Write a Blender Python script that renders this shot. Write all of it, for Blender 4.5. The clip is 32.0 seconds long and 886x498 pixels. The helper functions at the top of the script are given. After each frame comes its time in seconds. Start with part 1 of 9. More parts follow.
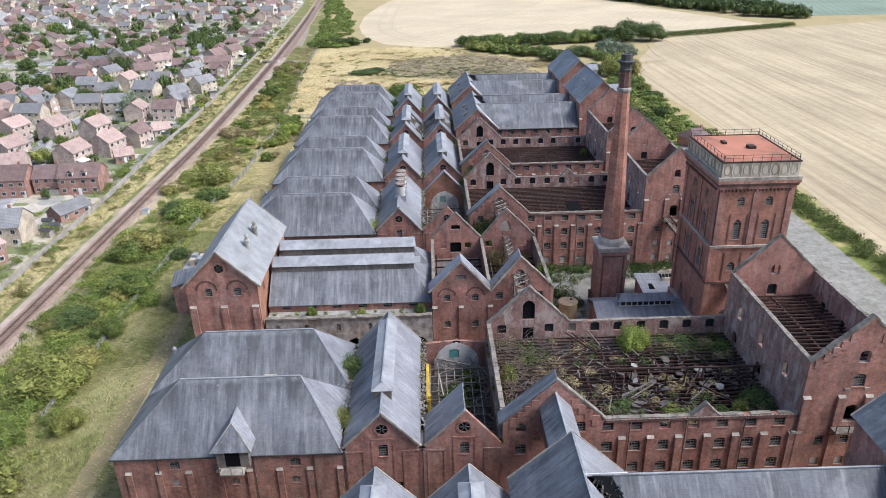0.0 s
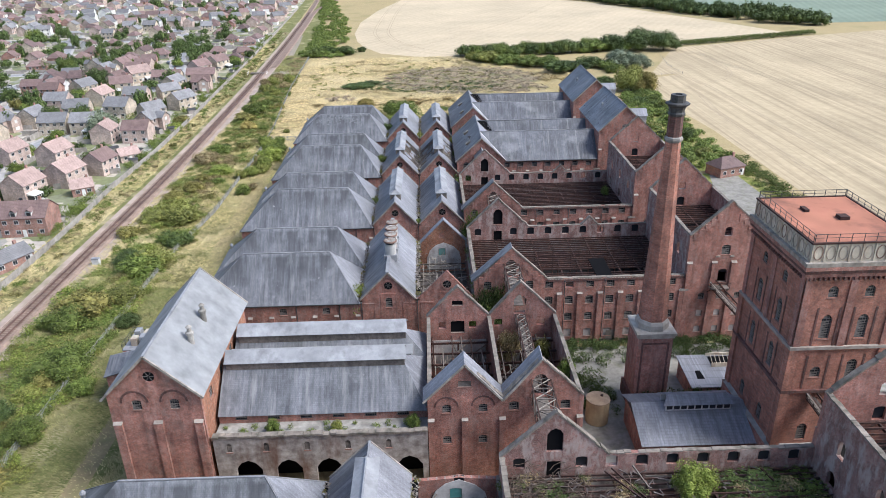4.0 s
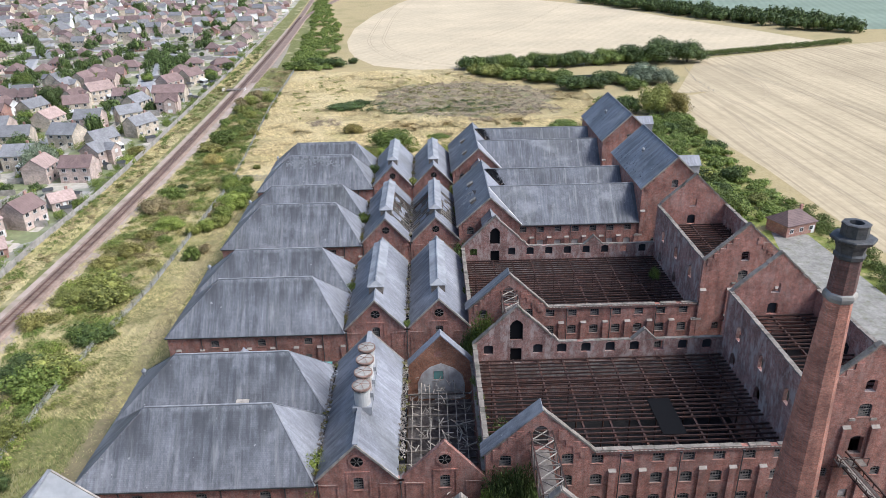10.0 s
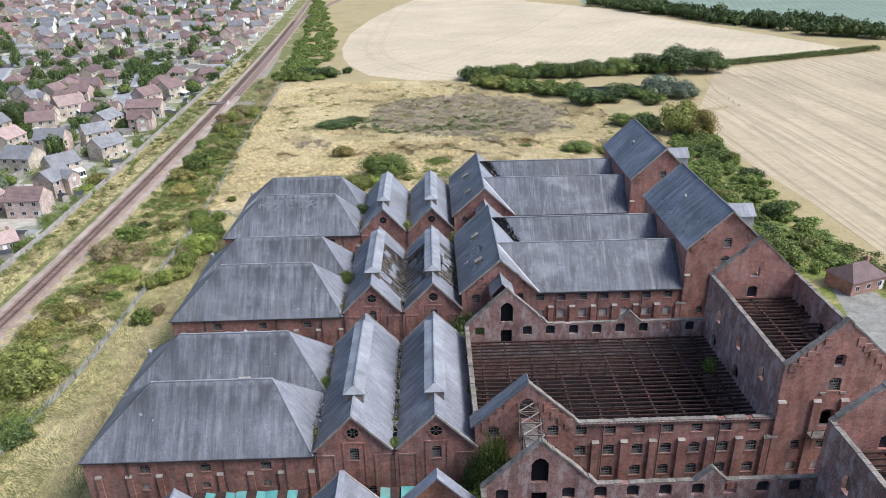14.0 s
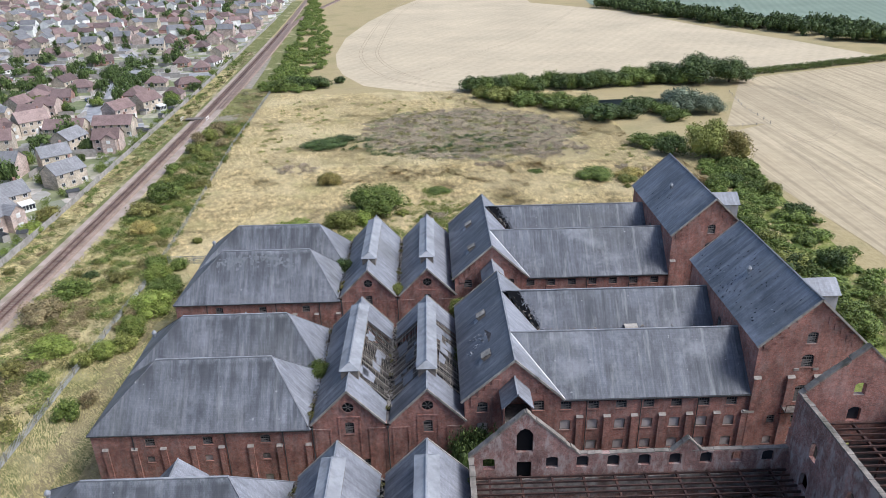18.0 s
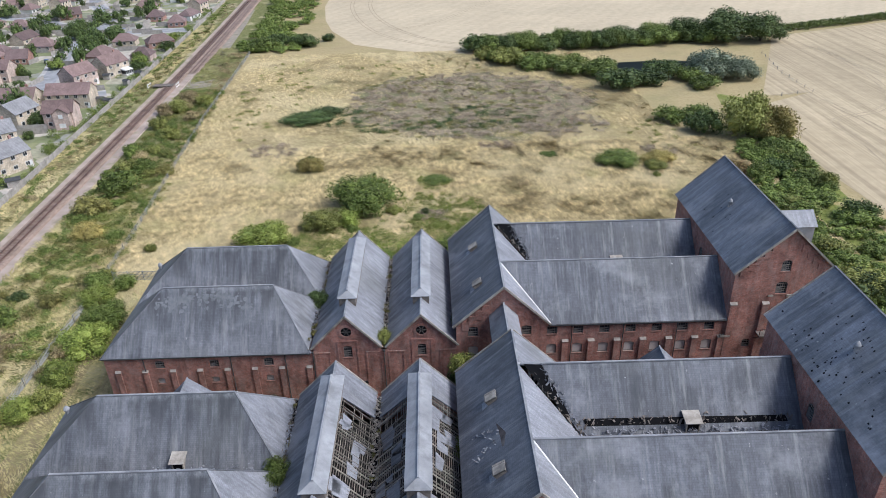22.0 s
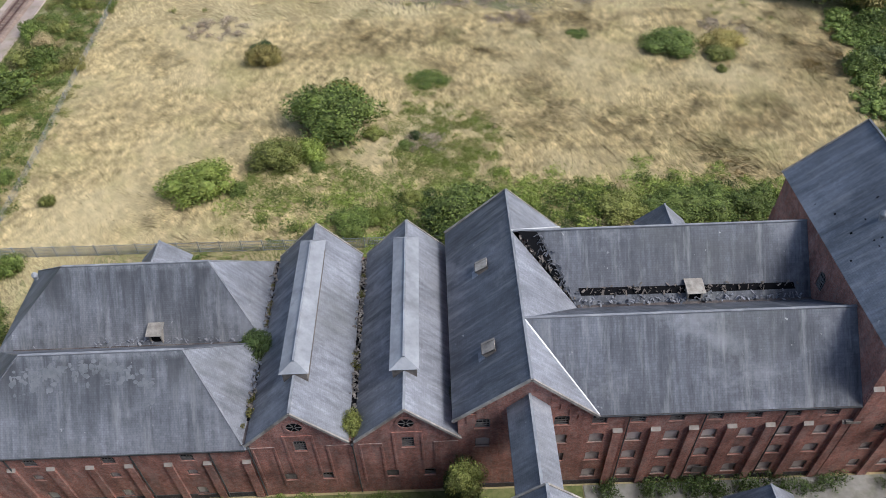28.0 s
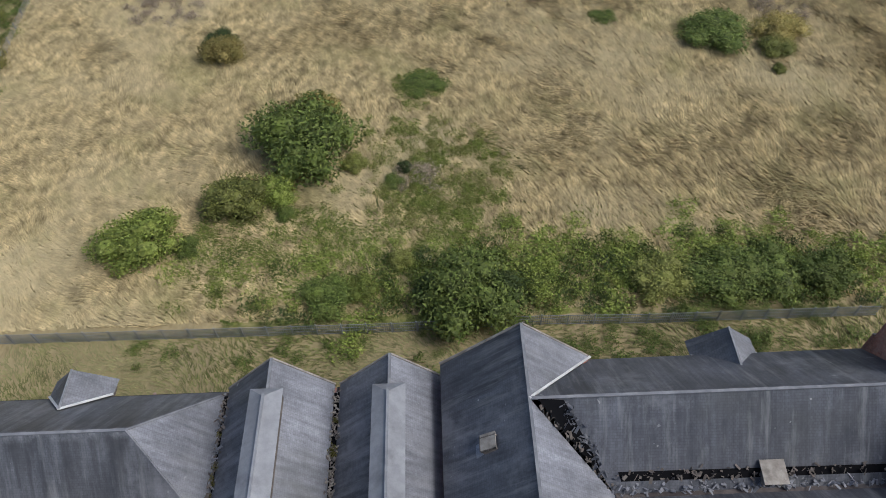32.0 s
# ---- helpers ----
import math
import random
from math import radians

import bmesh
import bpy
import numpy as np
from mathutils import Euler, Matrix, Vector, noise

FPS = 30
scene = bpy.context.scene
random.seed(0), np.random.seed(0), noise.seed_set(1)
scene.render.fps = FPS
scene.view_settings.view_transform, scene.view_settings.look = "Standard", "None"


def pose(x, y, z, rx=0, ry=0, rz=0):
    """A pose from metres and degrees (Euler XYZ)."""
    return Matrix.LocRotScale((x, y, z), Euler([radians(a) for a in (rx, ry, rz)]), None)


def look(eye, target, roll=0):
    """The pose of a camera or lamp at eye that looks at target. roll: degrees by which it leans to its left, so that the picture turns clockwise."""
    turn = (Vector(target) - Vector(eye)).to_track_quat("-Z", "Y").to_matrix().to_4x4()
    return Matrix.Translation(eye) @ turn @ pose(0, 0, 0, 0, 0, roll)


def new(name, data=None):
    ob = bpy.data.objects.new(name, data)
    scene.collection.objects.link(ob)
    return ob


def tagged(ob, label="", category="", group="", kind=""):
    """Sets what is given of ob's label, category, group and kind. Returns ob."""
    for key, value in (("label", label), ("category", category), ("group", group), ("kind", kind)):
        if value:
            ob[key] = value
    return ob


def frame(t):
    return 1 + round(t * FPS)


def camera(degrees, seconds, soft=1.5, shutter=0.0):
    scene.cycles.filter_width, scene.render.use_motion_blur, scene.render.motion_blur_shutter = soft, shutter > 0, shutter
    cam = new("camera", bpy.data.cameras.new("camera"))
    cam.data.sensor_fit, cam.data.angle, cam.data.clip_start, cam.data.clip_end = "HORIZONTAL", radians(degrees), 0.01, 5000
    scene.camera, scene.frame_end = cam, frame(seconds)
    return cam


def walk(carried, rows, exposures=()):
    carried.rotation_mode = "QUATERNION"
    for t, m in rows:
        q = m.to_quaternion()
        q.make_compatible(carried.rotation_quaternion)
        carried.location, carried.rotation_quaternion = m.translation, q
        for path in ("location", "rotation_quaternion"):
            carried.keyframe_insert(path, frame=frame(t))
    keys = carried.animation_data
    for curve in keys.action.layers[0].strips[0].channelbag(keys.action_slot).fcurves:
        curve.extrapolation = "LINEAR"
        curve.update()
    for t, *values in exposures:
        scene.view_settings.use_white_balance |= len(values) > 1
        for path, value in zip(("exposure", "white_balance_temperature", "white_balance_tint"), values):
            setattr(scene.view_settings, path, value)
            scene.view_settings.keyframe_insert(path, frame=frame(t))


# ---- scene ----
cam = camera(63.97, 32.0, soft=0.85)
# t, x, y, z and the three turns in degrees
ROWS = [
    (0.0, -0.051, -1.690, 69.776, 65.403, 1.148, -1.467),
    (0.5, 0.095, 1.929, 69.792, 65.461, 1.148, -1.468),
    (1.0, 0.218, 5.592, 69.809, 65.504, 1.129, -1.468),
    (1.5, 0.319, 9.272, 69.828, 65.534, 1.130, -1.469),
    (2.0, 0.444, 13.033, 69.797, 65.553, 1.131, -1.471),
    (2.5, 0.571, 16.734, 69.889, 65.551, 1.132, -1.462),
    (3.0, 0.675, 20.526, 69.884, 65.552, 1.133, -1.463),
    (3.5, 0.803, 24.287, 69.904, 65.538, 1.134, -1.454),
    (5.5, 1.368, 39.469, 69.954, 65.488, 1.158, -1.450),
    (6.0, 1.521, 43.256, 69.971, 65.465, 1.168, -1.452),
    (6.5, 1.674, 47.034, 69.942, 65.464, 1.179, -1.443),
    (7.0, 1.802, 50.760, 69.961, 65.456, 1.190, -1.445),
    (7.5, 1.953, 54.499, 69.908, 65.461, 1.192, -1.426),
    (8.0, 2.130, 58.235, 69.902, 65.448, 1.193, -1.407),
    (8.5, 2.259, 61.990, 69.872, 65.446, 1.184, -1.408),
    (9.0, 2.409, 65.715, 69.772, 65.455, 1.175, -1.399),
    (9.5, 2.539, 69.444, 69.767, 65.445, 1.177, -1.390),
    (10.0, 2.668, 73.195, 69.737, 65.445, 1.167, -1.391),
    (10.5, 2.814, 76.663, 69.717, 65.445, 1.169, -1.372),
    (11.0, 2.967, 80.392, 69.664, 65.434, 1.170, -1.354),
    (11.5, 3.122, 84.126, 69.659, 65.422, 1.182, -1.345),
    (12.0, 3.228, 87.816, 69.656, 65.429, 1.182, -1.346),
    (12.5, 3.359, 91.532, 69.652, 65.435, 1.174, -1.327),
    (13.0, 3.442, 95.229, 69.627, 65.440, 1.155, -1.318),
    (13.5, 3.574, 98.974, 69.599, 65.433, 1.166, -1.309),
    (14.0, 3.729, 102.699, 69.595, 65.436, 1.178, -1.291),
    (14.5, 3.862, 106.427, 69.591, 65.417, 1.170, -1.272),
    (16.5, 4.561, 121.360, 69.576, 65.352, 1.215, -1.208),
    (17.0, 4.626, 125.126, 69.599, 65.338, 1.196, -1.209),
    (17.5, 4.783, 128.863, 69.549, 65.313, 1.187, -1.199),
    (18.0, 4.941, 132.626, 69.498, 65.308, 1.208, -1.191),
    (18.5, 5.052, 136.367, 69.474, 65.302, 1.179, -1.192),
    (19.0, 5.187, 140.109, 69.450, 65.275, 1.170, -1.182),
    (19.5, 5.252, 143.807, 69.476, 65.217, 1.171, -1.194),
    (20.0, 5.339, 147.547, 69.406, 64.830, 1.172, -1.185),
    (20.5, 5.476, 151.335, 69.381, 64.252, 1.163, -1.176),
    (21.0, 5.568, 155.080, 69.453, 63.453, 1.184, -1.188),
    (21.5, 5.705, 158.843, 69.453, 62.395, 1.214, -1.190),
    (22.0, 5.819, 162.582, 69.455, 61.076, 1.244, -1.212),
    (22.5, 5.932, 166.295, 69.458, 59.697, 1.265, -1.224),
    (23.0, 6.047, 170.031, 69.484, 58.287, 1.315, -1.247),
    (23.5, 6.210, 173.742, 69.557, 56.858, 1.355, -1.270),
    (24.0, 6.374, 177.472, 69.606, 55.449, 1.395, -1.283),
    (24.5, 6.514, 181.201, 69.680, 54.020, 1.425, -1.315),
    (26.5, 6.881, 195.736, 70.045, 48.496, 1.511, -1.504),
    (27.0, 7.020, 199.466, 70.002, 47.420, 1.521, -1.515),
    (27.5, 7.208, 203.192, 70.030, 46.405, 1.562, -1.528),
    (28.0, 7.323, 206.888, 69.989, 45.450, 1.542, -1.538),
    (28.5, 7.485, 210.601, 69.924, 44.506, 1.572, -1.561),
    (29.0, 7.649, 214.288, 69.930, 43.533, 1.583, -1.572),
    (29.5, 7.834, 217.942, 69.891, 42.571, 1.623, -1.595),
    (30.0, 7.997, 221.592, 69.876, 41.640, 1.632, -1.627),
    (30.5, 8.159, 225.234, 69.838, 40.700, 1.662, -1.649),
    (31.0, 8.320, 228.845, 69.778, 39.802, 1.673, -1.661),
    (31.5, 8.481, 232.473, 69.717, 38.914, 1.693, -1.683),
    (32.0, 8.642, 236.069, 69.658, 38.028, 1.723, -1.705),
]
walk(cam, [(t, pose(x, y, z, rx, ry, rz)) for t, x, y, z, rx, ry, rz in ROWS],
     exposures=[(0.0, 0.64, 5860, 10), (8.0, 0.6, 5820, 10), (14.0, 0.5, 5750, 10), (18.0, 0.35, 5720, 10), (22.0, 0.28, 5740, 10), (26.0, 0.26, 5820, 10), (28.0, 0.22, 5880, 10), (29.5, -0.1, 5900, 10), (30.5, -0.28, 5950, 10), (32.0, -0.34, 5980, 10)])

# ---- daylight: bright, thinly overcast, softened sun ----
SUN_EL, SUN_AZ = 50.0, 108.0      # degrees above the horizon; clockwise from +y
world = bpy.data.worlds.new("sky")
scene.world = world
world.use_nodes = True
wn = world.node_tree.nodes
sky = wn.new("ShaderNodeTexSky")
sky.sky_type, sky.sun_disc = "NISHITA", False
sky.sun_elevation, sky.sun_rotation = radians(SUN_EL), radians(SUN_AZ)
sky.air_density, sky.dust_density = 1.0, 3.2
world.node_tree.links.new(sky.outputs[0], wn["Background"].inputs[0])
wn["Background"].inputs[1].default_value = 0.135
sun = new("sun", bpy.data.lights.new("sun", "SUN"))
sun.data.energy, sun.data.angle, sun.data.color = 2.5, radians(26), (1.0, 0.965, 0.92)
_az = radians(SUN_AZ)
_d = Vector((math.sin(_az) * math.cos(radians(SUN_EL)), math.cos(_az) * math.cos(radians(SUN_EL)), math.sin(radians(SUN_EL))))
sun.matrix_world = look(_d * 300, (0, 0, 0))

# ---- materials ----
class Nodes:
    """Short hand for building one node material."""
    def __init__(self, name, rough=0.85, metal=0.0, spec=0.3):
        self.m = bpy.data.materials.new(name)
        self.m.use_nodes = True
        self.t = self.m.node_tree
        self.b = self.t.nodes["Principled BSDF"]
        self.b.inputs["Roughness"].default_value = rough
        self.b.inputs["Metallic"].default_value = metal
        self.b.inputs["Specular IOR Level"].default_value = spec
        self.geo = self.t.nodes.new("ShaderNodeNewGeometry")
        self.pos = self.geo.outputs["Position"]

    def n(self, kind, **kw):
        node = self.t.nodes.new(kind)
        for k, v in kw.items():
            node.inputs[k.replace("_", " ")].default_value = v
        return node

    def link(self, a, b):
        self.t.links.new(a, b)

    def scaled(self, sx, sy, sz, src=None):
        mp = self.t.nodes.new("ShaderNodeMapping")
        mp.inputs["Scale"].default_value = (sx, sy, sz)
        self.link(src or self.pos, mp.inputs["Vector"])
        return mp.outputs[0]

    def noise(self, scale, detail=4.0, vec=None, rough=0.6):
        node = self.n("ShaderNodeTexNoise", Scale=scale, Detail=detail, Roughness=rough)
        self.link(vec or self.pos, node.inputs["Vector"])
        return node.outputs["Fac"]

    def ramp(self, fac, *stops):
        r = self.t.nodes.new("ShaderNodeValToRGB")
        e = r.color_ramp.elements
        while len(e) < len(stops):
            e.new(0.5)
        for el, (p, c) in zip(e, stops):
            el.position = p
            el.color = (c, c, c, 1) if isinstance(c, (int, float)) else (*c, 1)
        self.link(fac, r.inputs[0])
        return r.outputs[0]

    def mix(self, fac, a, b, mode="MIX"):
        x = self.t.nodes.new("ShaderNodeMix")
        x.data_type, x.blend_type = "RGBA", mode
        for val, sock in ((fac, 0), (a, 6), (b, 7)):
            if isinstance(val, (int, float)):
                x.inputs[sock].default_value = val
            elif isinstance(val, tuple):
                x.inputs[sock].default_value = (*val, 1)
            else:
                self.link(val, x.inputs[sock])
        return x.outputs[2]

    def bump(self, h, strength=0.3, dist=0.05):
        bp = self.n("ShaderNodeBump", Strength=strength, Distance=dist)
        self.link(h, bp.inputs["Height"])
        self.link(bp.outputs[0], self.b.inputs["Normal"])

    def along(self, skew=1.0):
        """Vector (x + y, z): runs along any upright wall or pitched roof that follows the axes."""
        sp = self.t.nodes.new("ShaderNodeSeparateXYZ")
        self.link(self.pos, sp.inputs[0])
        ad = self.t.nodes.new("ShaderNodeMath")
        ad.operation = "ADD"
        self.link(sp.outputs[0], ad.inputs[0]), self.link(sp.outputs[1], ad.inputs[1])
        cb = self.t.nodes.new("ShaderNodeCombineXYZ")
        if skew != 1.0:                             # for walls that stand at 45 degrees
            ml = self.t.nodes.new("ShaderNodeMath")
            ml.operation = "MULTIPLY"
            ml.inputs[1].default_value = skew
            self.link(sp.outputs[1], ml.inputs[0]), self.link(ml.outputs[0], ad.inputs[1])
        self.link(ad.outputs[0], cb.inputs[0]), self.link(sp.outputs[2], cb.inputs[1])
        return cb.outputs[0]

    def across(self, fx, fz):
        """Vector that runs across (fx) and up (fz) a pitched roof or wall, whichever way it faces."""
        sp, sn = self.t.nodes.new("ShaderNodeSeparateXYZ"), self.t.nodes.new("ShaderNodeSeparateXYZ")
        self.link(self.pos, sp.inputs[0]), self.link(self.geo.outputs["True Normal"], sn.inputs[0])
        ab = [self.t.nodes.new("ShaderNodeMath") for _ in range(3)]
        ab[0].operation = ab[1].operation = "ABSOLUTE"
        ab[2].operation = "GREATER_THAN"
        self.link(sn.outputs[0], ab[0].inputs[0]), self.link(sn.outputs[1], ab[1].inputs[0])
        self.link(ab[0].outputs[0], ab[2].inputs[0]), self.link(ab[1].outputs[0], ab[2].inputs[1])
        mx = self.t.nodes.new("ShaderNodeMix")
        self.link(ab[2].outputs[0], mx.inputs[0]), self.link(sp.outputs[0], mx.inputs[2]), self.link(sp.outputs[1], mx.inputs[3])
        cb = self.t.nodes.new("ShaderNodeCombineXYZ")
        self.link(mx.outputs[0], cb.inputs[0]), self.link(sp.outputs[2], cb.inputs[1])
        return self.scaled(fx, fz, 1, cb.outputs[0])

    def random(self):
        return self.t.nodes.new("ShaderNodeObjectInfo").outputs["Random"]

    def done(self, col):
        if isinstance(col, tuple):
            self.b.inputs["Base Color"].default_value = (*col, 1)
        else:
            self.link(col, self.b.inputs["Base Color"])
        return self.m


def brick_mat(name, a, b, mortar, soot=0.5, pale=0.0, bw=0.23, bh=0.075, skew=1.0):
    k = Nodes(name, 0.9)
    v = k.along(skew)
    br = k.n("ShaderNodeTexBrick", Scale=1.0, Mortar_Size=0.008, Brick_Width=bw, Row_Height=bh)
    k.link(v, br.inputs["Vector"])
    for s, c in (("Color1", a), ("Color2", b), ("Mortar", mortar)):
        br.inputs[s].default_value = (*c, 1)
    patch = k.ramp(k.noise(0.35, 5), (0.3, 0.6), (0.7, 1.22))
    c = k.mix(1.0, br.outputs["Color"], patch, "MULTIPLY")
    patch2 = k.ramp(k.noise(1.7, 6, v), (0.3, 0.72), (0.68, 1.22))
    c = k.mix(1.0, c, patch2, "MULTIPLY")
    c = k.mix(1.0, c, k.ramp(k.noise(7.0, 3, v), (0.3, 0.68), (0.7, 1.3)), "MULTIPLY")
    streak = k.ramp(k.noise(1.0, 5, k.across(0.9, 0.1)), (0.42, 0.0), (0.72, soot))
    c = k.mix(streak, c, (0.05, 0.042, 0.04))
    if pale:
        lime = k.ramp(k.noise(0.8, 9, k.scaled(1, 1, 0.4), 0.72), (0.49, 0.0), (0.6, pale))
        c = k.mix(lime, c, (0.50, 0.43, 0.38))
    k.bump(br.outputs["Fac"], -0.3, 0.01)
    return k.done(c)


def slate_mat(name, base, streaks=0.5, lichen=0.35, row=0.22, ridge_z=None):
    k = Nodes(name, 0.55, spec=0.45)
    v = k.across(1.0, 1.35)
    br = k.n("ShaderNodeTexBrick", Scale=1.0, Mortar_Size=0.012, Brick_Width=0.3, Row_Height=row)
    k.link(v, br.inputs["Vector"])
    d = tuple(x * 0.82 for x in base)
    for s, c in (("Color1", base), ("Color2", d), ("Mortar", tuple(x * 0.68 for x in base))):
        br.inputs[s].default_value = (*c, 1)
    c = k.mix(1.0, br.outputs["Color"], k.ramp(k.noise(0.13, 6), (0.35, 0.72), (0.65, 1.22)), "MULTIPLY")
    c = k.mix(1.0, c, k.ramp(k.noise(1.4, 7, k.across(1.0, 0.5), 0.7), (0.32, 0.8), (0.68, 1.18)), "MULTIPLY")
    c = k.mix(1.0, c, k.ramp(k.noise(1.0, 5, k.across(2.6, 0.22), 0.62), (0.34, 0.8), (0.66, 1.16)), "MULTIPLY")
    run = k.across(0.75, 0.07)
    dark = k.ramp(k.noise(1.0, 8, run, 0.7), (0.42, 0.0), (0.6, streaks))
    where = k.ramp(k.noise(0.1, 6, None, 0.7), (0.4, 0.15), (0.58, 1.0))
    c = k.mix(k.mix(1.0, dark, where, "MULTIPLY"), c, (0.045, 0.048, 0.054))
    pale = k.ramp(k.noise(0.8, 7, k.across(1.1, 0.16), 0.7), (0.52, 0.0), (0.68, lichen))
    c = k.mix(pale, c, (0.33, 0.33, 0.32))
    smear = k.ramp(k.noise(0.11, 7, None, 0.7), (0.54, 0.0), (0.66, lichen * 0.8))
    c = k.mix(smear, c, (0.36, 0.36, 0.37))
    moss = k.ramp(k.noise(0.07, 6), (0.56, 0.0), (0.7, 0.3))
    c = k.mix(moss, c, (0.12, 0.12, 0.1))
    if ridge_z:                                     # pale lichen along the ridge, with dark runs below it
        sp = k.t.nodes.new("ShaderNodeSeparateXYZ")
        k.link(k.pos, sp.inputs[0])
        rng_ = k.t.nodes.new("ShaderNodeMapRange")
        rng_.inputs["From Min"].default_value, rng_.inputs["From Max"].default_value = ridge_z - 4.5, ridge_z
        k.link(sp.outputs[2], rng_.inputs["Value"])
        runs = k.ramp(k.noise(1.0, 7, k.across(0.55, 0.09), 0.65), (0.4, 0.0), (0.56, 0.8))
        c = k.mix(k.mix(1.0, runs, k.ramp(rng_.outputs[0], (0.0, 0.0), (0.55, 0.8), (0.85, 1.0), (0.95, 0.3)), "MULTIPLY"), c, (0.05, 0.05, 0.052))
        top = k.ramp(k.noise(0.9, 9, k.across(1.0, 0.8), 0.75), (0.5, 0.0), (0.62, 0.45))
        c = k.mix(k.mix(1.0, top, k.ramp(rng_.outputs[0], (0.85, 0.0), (0.97, 1.0)), "MULTIPLY"), c, (0.4, 0.4, 0.4))
    spots = k.ramp(k.noise(1.7, 2, None, 0.4), (0.735, 0.0), (0.765, min(1.0, lichen * 1.5)))
    some = k.ramp(k.noise(0.12, 3), (0.45, 0.1), (0.6, 1.0))
    c = k.mix(k.mix(1.0, spots, some, "MULTIPLY"), c, (0.4, 0.4, 0.38))
    k.bump(br.outputs["Fac"], -0.3, 0.02)
    return k.done(c)


def mottled(name, a, b, scale=3.0, rough=0.85, metal=0.0, detail=5, big=0.3, bump=0.2, stain=None, amount=0.5):
    k = Nodes(name, rough, metal)
    c = k.mix(k.ramp(k.noise(scale, detail), (0.35, 0.0), (0.65, 1.0)), a, b)
    c = k.mix(1.0, c, k.ramp(k.noise(big, 4), (0.3, 0.75), (0.7, 1.2)), "MULTIPLY")
    if stain:
        c = k.mix(k.ramp(k.noise(scale * 0.4, 7, k.scaled(1, 1, 0.3)), (0.5, 0.0), (0.68, amount)), c, stain)
    if bump:
        k.bump(k.noise(scale * 3, 4), bump, 0.03)
    return k.done(c)


def leaf_mat(name, a, b, c3):
    k = Nodes(name, 0.6, spec=0.25)
    r = k.geo.outputs["Random Per Island"]
    c = k.mix(k.ramp(r, (0.0, 0.0), (1.0, 1.0)), a, b)
    c = k.mix(k.ramp(k.noise(0.7, 3), (0.45, 0.0), (0.7, 0.7)), c, c3)
    c = k.mix(1.0, c, k.ramp(r, (0.0, 0.55), (1.0, 1.3)), "MULTIPLY")
    rnd = k.ramp(k.random(), (0.0, 0.75), (1.0, 1.25))
    c = k.mix(1.0, c, rnd, "MULTIPLY")
    k.b.inputs["Transmission Weight"].default_value = 0.0
    return k.done(c)


BRICK = brick_mat("red_brick", (0.49, 0.205, 0.148), (0.34, 0.138, 0.102), (0.38, 0.29, 0.245), 0.5, 0.16)
BRICK_DARK = brick_mat("sooty_brick", (0.21, 0.085, 0.065), (0.14, 0.06, 0.05), (0.2, 0.17, 0.15), 0.7)
BRICK_LIMED = brick_mat("limed_inner_brick", (0.36, 0.175, 0.14), (0.27, 0.135, 0.11), (0.40, 0.33, 0.29), 0.35, 0.6)
BRICK_BASE = brick_mat("blue_plinth_brick", (0.075, 0.06, 0.06), (0.05, 0.045, 0.05), (0.13, 0.12, 0.11), 0.3)
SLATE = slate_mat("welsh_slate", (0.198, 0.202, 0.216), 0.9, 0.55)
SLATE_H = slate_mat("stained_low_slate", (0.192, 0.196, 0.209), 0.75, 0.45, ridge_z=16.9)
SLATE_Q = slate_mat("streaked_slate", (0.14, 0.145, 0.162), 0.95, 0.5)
# pale slate, and the sunlit copy of the slates painted on east-facing slopes
SLATE_PALE_LIT = slate_mat("pale_and_sunlit_slate", (0.29, 0.294, 0.318), 0.3, 0.3)
SLATE_PALE = mottled("smooth_grey_roof", (0.285, 0.29, 0.292), (0.235, 0.24, 0.242), 0.5, 0.7, stain=(0.42, 0.42, 0.41), amount=0.4, bump=0.1)
SLATE_BLUE = slate_mat("blue_slate", (0.2, 0.212, 0.236), 0.6, 0.6)
RIDGE_TILE = mottled("ridge_tile", (0.27, 0.272, 0.28), (0.19, 0.192, 0.2), 1.2, 0.75, stain=(0.4, 0.4, 0.39), amount=0.6)
SILL = mottled("brick_sill", (0.36, 0.2, 0.155), (0.25, 0.145, 0.115), 1.5, 0.9)
LEAD = mottled("weathered_lead", (0.35, 0.353, 0.358), (0.25, 0.253, 0.262), 1.2, 0.6, 0.0, stain=(0.12, 0.12, 0.12), amount=0.5)
STONE = mottled("stone_coping", (0.42, 0.38, 0.325), (0.27, 0.24, 0.2), 1.5, 0.9, stain=(0.1, 0.09, 0.08), amount=0.6)
PLASTER = mottled("stained_plaster", (0.46, 0.42, 0.38), (0.22, 0.185, 0.165), 0.9, 0.9, big=0.5, stain=(0.14, 0.075, 0.05), amount=0.9)
CONCRETE = mottled("old_concrete", (0.38, 0.36, 0.32), (0.25, 0.235, 0.21), 0.8, 0.9, stain=(0.13, 0.12, 0.1), amount=0.7)
WINBAR = mottled("dull_window_bar", (0.21, 0.19, 0.17), (0.13, 0.12, 0.11), 2.0, 0.8, bump=0)
OLD_COPING = mottled("mossy_coping", (0.30, 0.26, 0.215), (0.185, 0.16, 0.135), 1.3, 0.95, stain=(0.07, 0.07, 0.05), amount=0.75)
RUST = mottled("rusted_iron", (0.072, 0.038, 0.031), (0.036, 0.024, 0.022), 2.5, 0.85, stain=(0.13, 0.058, 0.036), amount=0.5)
RUST_RED = mottled("orange_rust_plate", (0.46, 0.2, 0.125), (0.36, 0.15, 0.095), 0.6, 0.85, stain=(0.14, 0.07, 0.05), amount=0.7)
